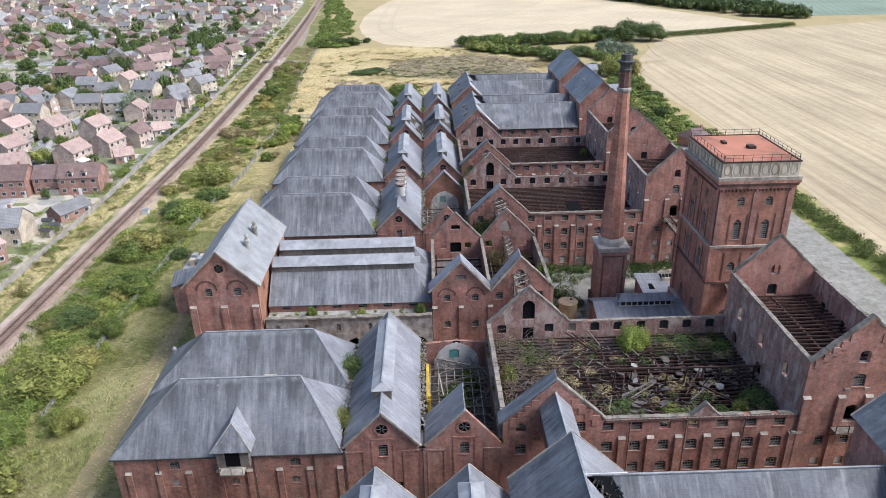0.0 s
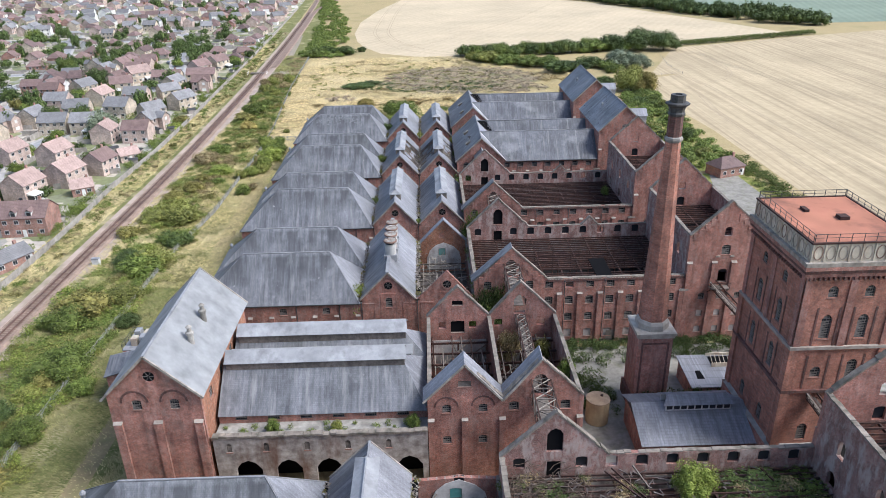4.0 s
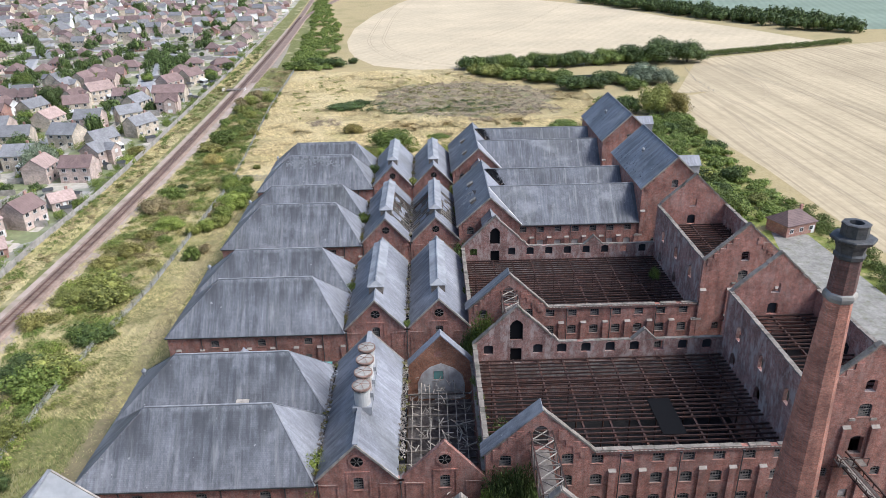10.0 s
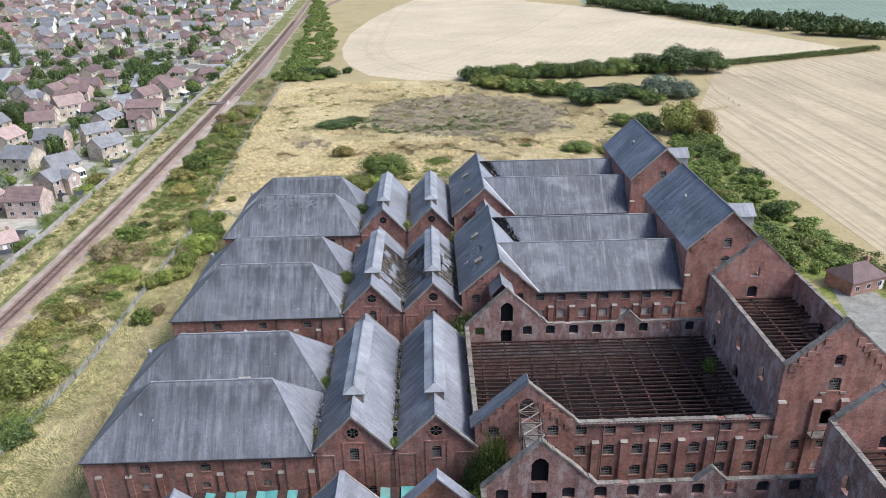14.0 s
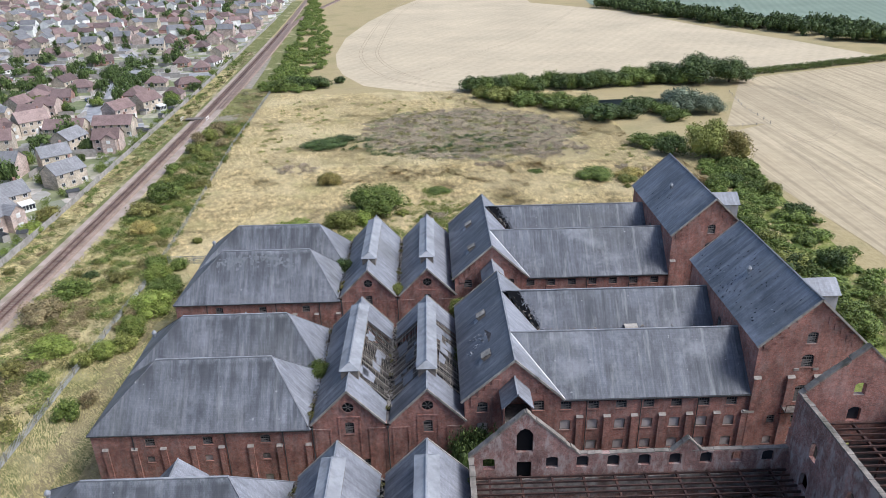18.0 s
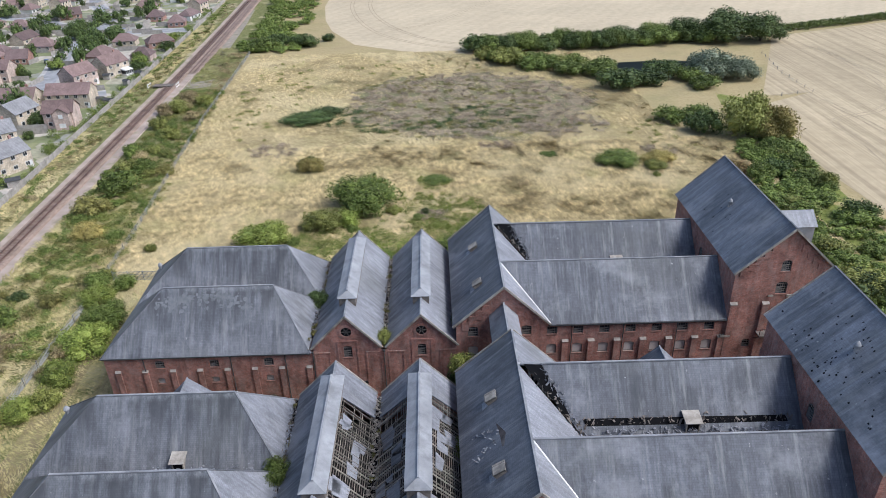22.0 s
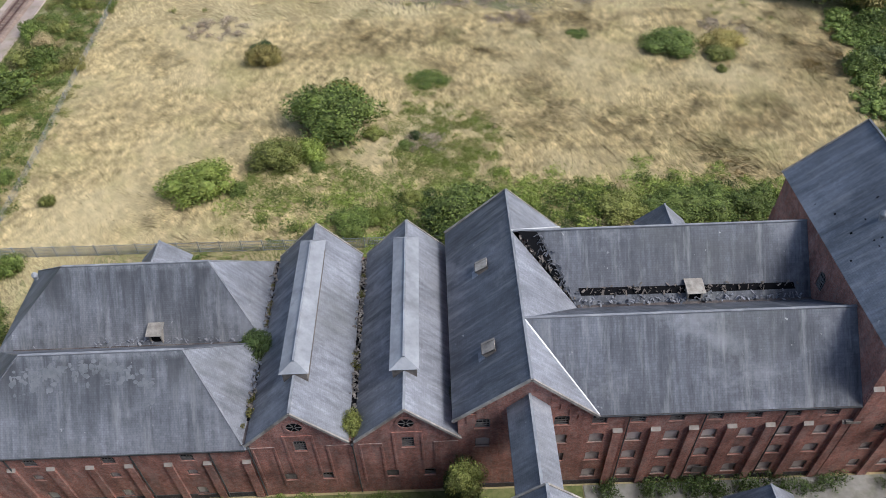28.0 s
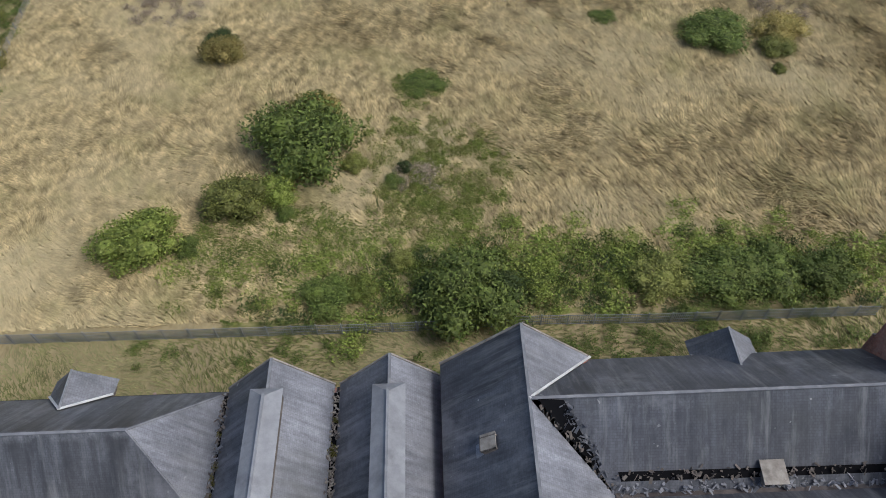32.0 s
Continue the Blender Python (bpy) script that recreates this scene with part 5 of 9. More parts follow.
for ya, yr, yv in ((106.6, 113.0, 116.8), (126.8, 120.2, 116.8)):
    ra, rb = (SX0, yr, 15.2), (SX1 - 3.6, yr, 15.2)
    roof(shed, [(SX0, ya, 10.2), (SX1, ya, 10.2), rb, ra]), roof(shed, [ra, rb, (SX1, yv, 12.2), (SX0, yv, 12.2)])
    # east hip end, sunlit tone painted in
    roof(shed, [(SX1, ya, 10.2), (SX1, yv, 12.2), rb], SLATE_PALE_LIT)
    ln = part("roof_lantern", Geo().box(SX0 + 0.5, yr - 1.25, 14.0, SX1 - 3.0, yr - 1.1, 15.4).box(SX0 + 0.5, yr + 1.1, 14.0, SX1 - 3.0, yr + 1.25, 15.4), WOOD, shed, "long louvred lantern under pale sheeting")
    part("lantern_roof", Geo().slab([(SX0 + 0.3, yr - 1.6, 15.4), (SX1 - 2.7, yr - 1.6, 15.4), (SX1 - 2.9, yr + 0.3, 16.6), (SX0 + 0.3, yr + 0.3, 16.6)], 0.1), LEAD, ln)
    part("lantern_roof", Geo().slab([(SX0 + 0.3, yr + 1.6, 15.6), (SX1 - 2.7, yr + 1.6, 15.6), (SX1 - 2.9, yr + 0.3, 16.6), (SX0 + 0.3, yr + 0.3, 16.6)], 0.1), LEAD, ln)
    part("lantern_end", Geo().box(SX1 - 3.1, yr - 1.2, 14.0, SX1 - 3.0, yr + 1.2, 15.5), WOOD, ln)
part("valley_duct", Geo().box(SX0 - 0.4, 115.7, 12.0, SX1 - 2.2, 118.0, 13.5), LEAD, shed, "pale flaking metal duct along the valley")
part("duct_cap", Geo().box(SX0 - 0.4, 115.5, 13.5, SX1 - 2.0, 118.2, 13.62), SLATE_PALE, shed)
part("back_wall", Geo().box(SX0, 126.3, 0, SX1, 126.7, 10.2), BRICK, shed)
part("end_wall", Geo().box(SX1 - 0.3, 107.3, 0, SX1 - 0.05, 126.3, 10.1), BRICK, shed)

twin = thing("twin_gabled_store", (0, 0, 0), "roofless red brick store with four gables and rusted trusses", "ruined building")
XA, XB, XC = -0.3, 9.6, 20.3
for x0, x1, y, front in ((XA, XC, 104.4, True), (XC, XA, 126.6, False)):
    L = XC - XA
    u = [4.9, 14.8] if front else [L - 14.8, L - 4.9]
    e = 13.6
    t = [(0, e), (4.9, 18.9), (9.9, e), (14.8, 19.4), (L, e)] if front else [(0, e), (L - 14.8, 19.4), (L - 9.9, e), (L - 4.9, 18.9), (L, e)]
    g1, g2 = (4.9, 14.8) if front else (L - 4.9, L - 14.8)
    ops = [op(g1 + d, z, 1.15, 1.3, "bars" if front else "gap") for d in (-2.4, 2.4) for z in (12.0, 6.9)] + [op(g1, 15.9, 1.7, 0.9, "louvre", 0.0)]
    ops += [op(g2 + d, 12.2, 1.3, 1.4, "bars" if front else "gap") for d in (-3.4, 3.4)] + [op(g2, 15.4, 2.0, 3.4, "gap", 0.9)]
    if not front:
        ops.append(op(g1, 11.6, 2.2, 2.2, "broken", 0.1))
    m = build_wall(twin, x0, y, x1, y, t, ops, 0.6, BRICK)
    for u_ in (g1 - 2.4, g1 + 2.4) if front else ():
        g = Geo()
        for k in range(8):
            a_, b_ = math.pi * k / 8, math.pi * (k + 1) / 8
            g.bar((u_ + 1.5 * math.cos(a_), -0.04, 12.4 + 1.5 * math.sin(a_)), (u_ + 1.5 * math.cos(b_), -0.04, 12.4 + 1.5 * math.sin(b_)), 0.09, 0.2)
        part("arch_moulding", g, BRICK_DARK, twin, loc=m)
    for k in (0.4, 4.9, 9.9, L - 0.4) if front else ():
        buttress(twin, m, k, 10.2, 0.8, 0.3)
    coping(twin, [(x0 + (1 if front else -1) * a, y + (0.3 if front else -0.3), z + 0.05) for a, z in t], 0.8, 0.22)
for x, mat in ((XA + 0.05, BRICK_LIMED), (XC - 0.55, BRICK_LIMED), (XB - 0.25, BRICK_DARK)):
    build_wall(twin, x, 126.0, x, 105.0, [(0, 13.4), (21, 13.4)], [], 0.5, mat)
    part("parapet_cap", Geo().box(x - 0.04, 105.0, 13.4, x + 0.54, 126.0, 13.52), OLD_COPING, twin)
for xr, xe, z in ((4.6, XA - 0.6, 18.9), (4.6, XB, 18.9), (14.5, XB, 19.4)):
    roof(twin, [(xr, 103.9, z + 0.25), (xr, 107.2, z + 0.25), (xe, 107.2, 13.5), (xe, 103.9, 13.5)], SLATE_PALE_LIT)
    part("verge", Geo().bar((xr, 103.9, z + 0.2), (xe, 103.9, 13.4), 0.16, 0.26), STONE, twin)
rr = random.Random(5)
for i in range(13):
    x = XA + 0.9 + i * 1.5
    if abs(x - XB) > 0.6:
        part("joist", Geo().bar((x, 105.0, 9.8), (x, 126.0 - (6 * rr.random() if i % 4 == 1 else 0), 9.8), 0.14, 0.22), WOOD if i % 2 else RUST, twin)
for j in range(7):
    y = 106.5 + j * 3.0
    part("girder", Geo().bar((XA + 0.5, y, 9.5), (XB, y, 9.5), 0.22, 0.3), RUST, twin)
    part("girder", Geo().bar((XB + 0.2, y, 9.5), (XC - 0.5, y, 9.5), 0.22, 0.3), RUST, twin)
    for x in (4.6, 14.6):
        part("column", Geo().lathe([(0.16, 0.1), (0.13, 9.4)], 8, x, y), RUST, twin)
part("ground_floor", Geo().box(XA + 0.5, 105.0, 0.02, XC - 0.5, 126.0, 2.4), DEBRIS, twin)
for xa, xb in ((XA + 0.7, XB - 0.4), (XB + 0.4, XC - 0.7)):
    part("plaster_lining", Geo().box(xa, 125.9, 4.0, xb, 125.98, 9.2), PLASTER_PALE, twin, "stained white plaster lining")
    for k in range(9):
        x = xa + (xb - xa) * (k + 0.5) / 9
        part("floor_beam", Geo().bar((x, 105.2, 6.3), (x, 125.8, 6.3), 0.2, 0.26), WOOD if k % 2 else WOOD_PALE, twin)
    for k in range(3):
        part("wall_post", Geo().bar((xa + 0.2, 108 + 6 * k, 2.4), (xa + 0.2, 108 + 6 * k, 12.8), 0.22), RUST, twin)
for k in range(44):
    x, y, a = rr.uniform(1, 19), rr.uniform(106, 125), rr.uniform(0, 3.1)
    part("fallen_timber", Geo().bar((x, y, rr.uniform(3, 9)), (x + 3 * math.cos(a), min(125.8, y + 3 * math.sin(a)), rr.uniform(3, 10)), 0.14, 0.18), WOOD_PALE if k % 2 else WOOD, twin)
lattice(twin, P_R, 93.7, 104.6, 13.6)
lattice(twin, P_R + 0.1, 108.0, 127.0, 12.2, 1.6, 1.4)

# chimney
CORNICE = mottled("pale_cornice_stone", (0.52, 0.47, 0.4), (0.38, 0.34, 0.285), 0.9, 0.9, stain=(0.2, 0.17, 0.13), amount=0.5)
BRICK_SHAFT = brick_mat("chimney_brick", (0.5, 0.205, 0.135), (0.35, 0.14, 0.095), (0.34, 0.25, 0.2), 0.4, skew=0.414)
CX, CY = 34.0, 120.9
ch = thing("chimney", (CX, CY, 0), "tall octagonal red brick chimney on a square pedestal", "chimney")
part("pedestal", Geo().box(-2.6, -2.6, 2.6, 2.6, 2.6, 13.2), BRICK, ch)
part("pedestal_base", Geo().box(-2.95, -2.95, 0, 2.95, 2.95, 2.6), BRICK_DARK, ch)
part("pedestal_top", Geo().box(-2.8, -2.8, 13.2, 2.8, 2.8, 13.7).box(-2.98, -2.98, 13.7, 2.98, 2.98, 14.1), CORNICE, ch, "pale stone cornice")
for sx in (-1, 1):
    part("pedestal_panel", Geo().box(-2.1, sx * 2.6 - 0.08, 3.4, -1.8, sx * 2.6 + 0.08, 12.1).box(1.8, sx * 2.6 - 0.08, 3.4, 2.1, sx * 2.6 + 0.08, 12.1).box(-2.1, sx * 2.6 - 0.08, 12.1, 2.1, sx * 2.6 + 0.08, 12.4), BRICK_DARK, ch)
part("shaft_base", Geo().lathe([(2.5, 14.1), (2.5, 15.0), (2.25, 15.5)], 8, turn=math.pi / 8), CORNICE, ch)
part("shaft", Geo().lathe([(2.16, 15.2), (1.72, 26.0), (1.3, 36.0), (1.02, 42.9)], 8, turn=math.pi / 8), BRICK_SHAFT, ch, "tapering octagonal brick shaft")
part("shaft_collar", Geo().lathe([(1.02, 42.7), (1.2, 42.9), (1.26, 43.15), (1.2, 43.4), (1.02, 43.5)], 8, turn=math.pi / 8), CONCRETE, ch, "mossy stone collar")
part("shaft_head", Geo().lathe([(1.02, 43.4), (0.98, 46.4)], 8, turn=math.pi / 8), BRICK_DARK, ch, "sooty brick head")
cw = part("crown", Geo().lathe([(0.98, 46.3), (1.12, 46.4), (1.14, 46.65), (1.02, 46.8), (1.06, 47.2), (1.2, 47.55), (1.58, 47.8), (1.62, 47.98), (1.55, 48.06), (1.0, 48.12)], 8, turn=math.pi / 8), IRON, ch, "flared dark iron crown")
part("crown_collar", Geo().lathe([(0.98, 48.1), (0.98, 48.95), (1.02, 49.0), (1.02, 49.1), (0.9, 49.14), (0.55, 49.14), (0.5, 48.3)], 8, turn=math.pi / 8), IRON, cw, "octagonal iron collar round the flue")

# water tower
wt = thing("water_tower", (0, 0, 0), "massive red brick water tower topped by a rusty iron tank", "water tower")
TX0, TX1, TY0, TY1 = 45.4, 57.3, 102.5, 117.4
for x0, y0, x1, y1 in ((TX0, TY0, TX1, TY0), (TX1, TY0, TX1, TY1), (TX1, TY1, TX0, TY1), (TX0, TY1, TX0, TY0)):
    L = abs(x1 - x0) + abs(y1 - y0)
    n = 2
    us = [L / 2 + (k - 0.5) * (4.5 if x0 != x1 else 5.6) for k in range(n)]
    ops = [op(u, 28.9, 1.2, 1.6, "bars", 0.5) for u in us] + [op(u, 24.0, 1.3, 3.4, "bars", 0.6) for u in us]
    ops += [op(u, 17.4, 1.3, 1.6 if x0 != x1 and k == 0 else 3.6, "bars", 0.5) for k, u in enumerate(us)] + [op(u, 8.0, 1.3, 2.6, "bars", 0.5) for u in us]
    m = build_wall(wt, x0, y0, x1, y1, [(0, 31.4), (L, 31.4)], ops, 0.8, BRICK_SHAFT)
    ex = 1.0 if x0 != x1 else 0.0                   # only two sides run round the corners
    for u0, u1 in ((-0.3 * ex, 0.9), (L - 0.9, L + 0.3 * ex)):
        part("lower_pier", Geo().box(u0, -0.3, 6.1, u1, 0.0, 20.9), BRICK_SHAFT, wt, loc=m)
    part("string_course", Geo().box(-0.35 * ex, -0.35, 20.9, L + 0.35 * ex, 0.0, 21.3), CAP, wt, loc=m)
    part("string_course", Geo().box(-0.34 * ex, -0.34, 14.4, L + 0.34 * ex, -0.003, 14.8), BRICK_DARK, wt, loc=m)
    part("plinth", Geo().box(-0.5 * ex, -0.5, 0, L + 0.5 * ex, -0.004, 5.6), BRICK, wt, loc=m)
    part("plinth_course", Geo().slab([(-0.6 * ex, -0.6, 5.7), (L + 0.6 * ex, -0.6, 5.7), (L, -0.005, 6.1), (0, -0.005, 6.1)], 0.2), CONCRETE, wt, "pale sloping plinth course", m)
    for u in us:
        for z, h in ((24.0, 5.4), (17.4, 5.0)):
            for t in (u - 1.5, u + 1.25):
                part("panel_trim", Geo().box(t, -0.06, z - h / 2, t + 0.25, 0.0, z + h / 2), BRICK_DARK, wt, loc=m)
    for u in (0.5, L / 2, L - 0.5):
        part("corner_pier", Geo().box(u - 0.45, -0.18, 21.3, u + 0.45, 0.0, 31.0), BRICK, wt, loc=m)
    for k, (d, z) in enumerate(((0.2, 31.0), (0.4, 31.5), (0.6, 32.0))):
        part("cornice", Geo().box(-d * ex, -d, z, L + d * ex, -0.002, z + 0.5), BRICK if k % 2 == 0 else BRICK_DARK, wt, loc=m)
    for k in range(int(L / 0.6)):
        part("cornice_bracket", _cache.setdefault("wtb", Geo().box(0, -0.42, 30.6, 0.22, 0, 31.0).mesh("cornice_bracket", BRICK_DARK)), None, wt, loc=m @ Matrix.Translation((0.2 + 0.6 * k, 0, 0)))
part("tank_floor", Geo().box(TX0 - 0.6, TY0 - 0.6, 32.5, TX1 + 0.6, TY1 + 0.6, 33.0), STONE, wt, "pale weathered cornice plate")
for x0, y0, x1, y1 in ((TX0, TY0, TX1, TY0), (TX1, TY0, TX1, TY1), (TX1, TY1, TX0, TY1), (TX0, TY1, TX0, TY0)):
    L = abs(x1 - x0) + abs(y1 - y0)
    m = wall_pose(x0, y0, x1, y1)
    n = 8 if x0 != x1 else 10
    for k in range(n):
        tp = part("tank_panel", Geo().box(L * k / n + 0.04, -0.1, 33.0, L * (k + 1) / n - 0.04, 0.05, 35.3), TANK, wt, loc=m)
        ov = Geo()                                  # raised oval moulding cast on the panel
        for j in range(18):
            a, c_ = 2 * math.pi * j / 18, 2 * math.pi * (j + 1) / 18
            P = lambda q: (L * (k + 0.5) / n + 0.52 * math.cos(q), -0.13, 34.15 + 0.86 * math.sin(q))
            ov.bar(P(a), P(c_), 0.07, 0.09)
        part("oval_moulding", ov, RUST_DULL if (k * 7) % 5 == 0 else CAP, tp)
        part("panel_rib", Geo().box(L * k / n - 0.08, -0.2, 33.0, L * k / n + 0.08, 0.02, 35.4), TANK, wt, loc=m)
    for k in range(n + 1):
        part("rail_post", Geo().bar((L * k / n, 0.1, 35.4), (L * k / n, 0.1, 36.5), 0.06), IRON, wt, loc=m)
    part("tank_rim", Geo().box(-0.25 if x0 != x1 else 0.0, -0.25, 35.3, L + (0.25 if x0 != x1 else 0.0), -0.002, 35.5), RUST, wt, loc=m)
    part("hand_rail", Geo().bar((0, 0.1, 36.45), (L, 0.1, 36.45), 0.05).bar((0, 0.1, 36.0), (L, 0.1, 36.0), 0.04), IRON, wt, loc=m)
part("tank_lid", Geo().box(TX0 + 0.15, TY0 + 0.15, 35.25, TX1 - 0.15, TY1 - 0.15, 35.45), RUST_RED, wt, "orange rusted tank deck")
part("deck_hatch", Geo().box(52, 109, 35.45, 53.2, 110.2, 35.9), RUST, wt)
part("deck_hatch", Geo().box(49, 112, 35.45, 49.6, 113.4, 35.8), RUST, wt)

# low sheds and yard things round the chimney
boiler = thing("boiler_shed", (0, 0, 0), "low brick shed with a patched grey slate roof and rooflight", "shed")
part("wall", Geo().box(29.6, 105.6, 0, 45.2, 116.0, 4.2), BRICK, boiler)
part("roof_slope", Geo().slab([(29.0, 105.0, 4.1), (45.3, 105.0, 4.1), (45.3, 111.6, 6.6), (29.0, 111.6, 6.6)], 0.15), SLATE_PALE_LIT, boiler)
part("roof_slope", Geo().slab([(29.0, 116.5, 4.6), (45.3, 116.5, 4.6), (45.3, 111.6, 6.6), (29.0, 111.6, 6.6)], 0.15), SLATE_PALE_LIT, boiler)
rl = part("rooflight", Geo().box(33.6, 110.2, 6.0, 43.0, 110.35, 7.2).box(33.6, 112.6, 6.0, 43.0, 112.75, 7.2), WHITE, boiler, "glazed ridge rooflight")
part("rooflight_roof", Geo().slab([(33.2, 109.8, 7.2), (43.4, 109.8, 7.2), (42.6, 111.5, 8.0), (34.0, 111.5, 8.0)], 0.08), SLATE_PALE_LIT, rl)
part("rooflight_roof", Geo().slab([(33.2, 113.1, 7.2), (43.4, 113.1, 7.2), (42.6, 111.5, 8.0), (34.0, 111.5, 8.0)], 0.08), SLATE_PALE_LIT, rl)
for k in range(9):
    part("rooflight_pane", Geo().box(33.8 + 1.03 * k, 110.15, 6.3, 34.6 + 1.03 * k, 110.2, 7.0), PANE, rl)
pump = thing("pump_house", (0, 0, 0), "small brick pump house with pale roof and broken rooflight", "shed")
part("wall", Geo().box(41.4, 119.8, 0, 51.6, 127.0, 3.2), BRICK, pump)
part("flat_roof", Geo().slab([(41.0, 119.4, 3.2), (52.0, 119.4, 3.2), (52.0, 127.4, 4.0), (41.0, 127.4, 4.0)], 0.18), SLATE_PALE_LIT, pump)
part("roof_hole", Geo().slab([(42.6, 121.4, 3.42), (43.8, 121.4, 3.42), (43.6, 123.4, 3.62), (42.8, 123.4, 3.62)], 0.02), VOID, pump)
rl = part("rooflight", Geo().box(45.8, 124.2, 3.7, 52.0, 124.35, 4.4).box(45.8, 127.1, 3.9, 52.0, 127.25, 4.4), TANK, pump, "broken glasshouse rooflight with bare bars")
# black box added for the shade below the bare bars
part("rooflight_floor", Geo().box(46.0, 124.4, 3.75, 51.9, 127.0, 3.95), VOID, rl)
for k in range(10):
    x = 45.9 + 0.67 * k
    part("rooflight_bar", Geo().bar((x, 124.3, 4.4), (x, 125.7, 5.3), 0.07).bar((x, 127.2, 4.4), (x, 125.7, 5.3), 0.07), TANK, rl)
part("rooflight_ridge", Geo().bar((45.8, 125.7, 5.35), (52.0, 125.7, 5.35), 0.14), TANK, rl)
vat = thing("storage_tank", (25.5, 116.3, 0), "rust-streaked cream cylindrical steel tank", "tank")
part("drum", Geo().lathe([(1.75, 0), (1.75, 4.0)], 28), mottled("cream_tank", (0.5, 0.39, 0.23), (0.4, 0.3, 0.18), 0.7, 0.7, stain=(0.2, 0.1, 0.05), amount=0.6), vat)
part("lid", Geo().lathe([(1.82, 4.0), (1.82, 4.1), (0.3, 4.35)], 28), mottled("tan_tank_lid", (0.4, 0.3, 0.2), (0.3, 0.21, 0.14), 1.0, 0.8, stain=(0.16, 0.08, 0.05), amount=0.6), vat)
part("hatch", Geo().lathe([(0.22, 4.3), (0.22, 4.5)], 10, 0.6, 0.3), RUST, vat)


def conveyor(a, b_, w, label):
    """A slim rusted conveyor boom between two points."""
    gan = thing("conveyor_gantry", (0, 0, 0), label, "conveyor")
    a, b_ = Vector(a), Vector(b_)
    side = (b_ - a).cross(Vector((0, 0, 1))).normalized() * w / 2
    n = max(3, round((b_ - a).length / 1.5))
    for s in (-1, 1):
        for dz in (0.0, 0.9):
            part("chord", Geo().bar(a + side * s + Vector((0, 0, dz)), b_ + side * s + Vector((0, 0, dz)), 0.18, 0.2), RUST, gan)
        for k in range(n):
            p, q = a.lerp(b_, k / n) + side * s, a.lerp(b_, (k + 1) / n) + side * s
            part("post", Geo().bar(p, p + Vector((0, 0, 0.9)), 0.1), RUST, gan)
            part("brace", Geo().bar(p, q + Vector((0, 0, 0.9)), 0.07), RUST, gan)
    part("belt", Geo().bar(a + Vector((0, 0, 0.15)), b_ + Vector((0, 0, 0.15)), w * 0.85, 0.12), WOOD, gan)
    part("hand_board", Geo().bar(a + side * 1.3 + Vector((0, 0, 0.95)), b_ + side * 1.3 + Vector((0, 0, 0.95)), 0.3, 0.08), WOOD, gan)
    return gan


gan = conveyor((50.2, 138.3, 11.2), (57.2, 125.6, 4.2), 1.3, "rusted inclined conveyor gantry on a lattice trestle")
tc = Vector((54.9, 129.8, 6.4))
feet = [tc + Vector((sx * 1.3, sy * 1.3, -6.34)) for sx, sy in ((-1, -1), (1, -1), (1, 1), (-1, 1))]
for k in range(4):
    p, q = feet[k], feet[(k + 1) % 4]
    part("trestle_leg", Geo().bar(p, tc + Vector(((p.x - tc.x) * 0.35, (p.y - tc.y) * 0.35, 0)), 0.16), RUST, gan)
    for j in range(4):
        u0, u1 = j / 4, (j + 1) / 4
        pa = p.lerp(tc + Vector(((p.x - tc.x) * 0.35, (p.y - tc.y) * 0.35, 0)), u0)
        qb = q.lerp(tc + Vector(((q.x - tc.x) * 0.35, (q.y - tc.y) * 0.35, 0)), u1)
        part("trestle_brace", Geo().bar(pa, qb, 0.08), RUST, gan)
part("strut", Geo().bar(tc + Vector((-0.6, 0.4, -0.2)), (51.0, 131.6, 0.05), 0.2), RUST, gan)
conveyor((49.3, 102.6, 13.4), (51.8, 93.6, 9.8), 1.2, "short rusted conveyor between tower and ruin")

# wreckage on the floor of the overgrown range
wr = random.Random(61)
for k in range(26):
    x, y = wr.uniform(9, 43), 69.3 + wr.uniform(1.5, 22)
    a, n = wr.uniform(0, 3.1), wr.uniform(2, 6)
    z = wr.uniform(10.6, 11.4)
    part("fallen_timber", Geo().bar((x, y - 69.3, z), (min(44.8, x + n * math.cos(a)), min(23.5, y - 69.3 + n * math.sin(a)), z + wr.uniform(-0.4, 1.6)), 0.16, 0.2), WOOD if k % 4 == 0 else RUST, mh_a)
for k in range(9):
    x = 24.5 + 2.5 * k
    part("truss_post", Geo().bar((x, 10.6 + wr.uniform(-0.4, 0.4), 10.6), (x + wr.uniform(-0.5, 0.5), 10.6, 13.6 + wr.uniform(-0.6, 0.6)), 0.18), RUST, mh_a)
part("truss_chord", Geo().bar((22.5, 10.6, 13.5), (45, 10.6, 13.2), 0.22), RUST, mh_a)
for k in range(34):                                 # broken floor slabs, tilted, in two heaps
    x, y, r_ = wr.choice((26.0, 28.5, 38.0)) + wr.gauss(0, 2.4), wr.choice((5.5, 9.0, 14.0)) + wr.gauss(0, 1.8), wr.uniform(0.3, 1.0)
    if 9.5 < x < 43.5 and 1.5 < y < 22.5:
        a, n = wr.uniform(0, 3.1), wr.randint(4, 6)
        tx, ty = wr.uniform(-0.4, 0.4), wr.uniform(-0.4, 0.4)
        ring = [(r_ * wr.uniform(0.6, 1.1) * math.cos(a + 6.283 * i / n), r_ * wr.uniform(0.6, 1.1) * math.sin(a + 6.283 * i / n)) for i in range(n)]
        part("rubble", Geo().slab([(x + u, y + v, 10.85 + 0.3 * r_ + u * tx + v * ty) for u, v in ring], 0.14), CONCRETE if k % 7 == 0 else DEBRIS, mh_a)
g = Geo()
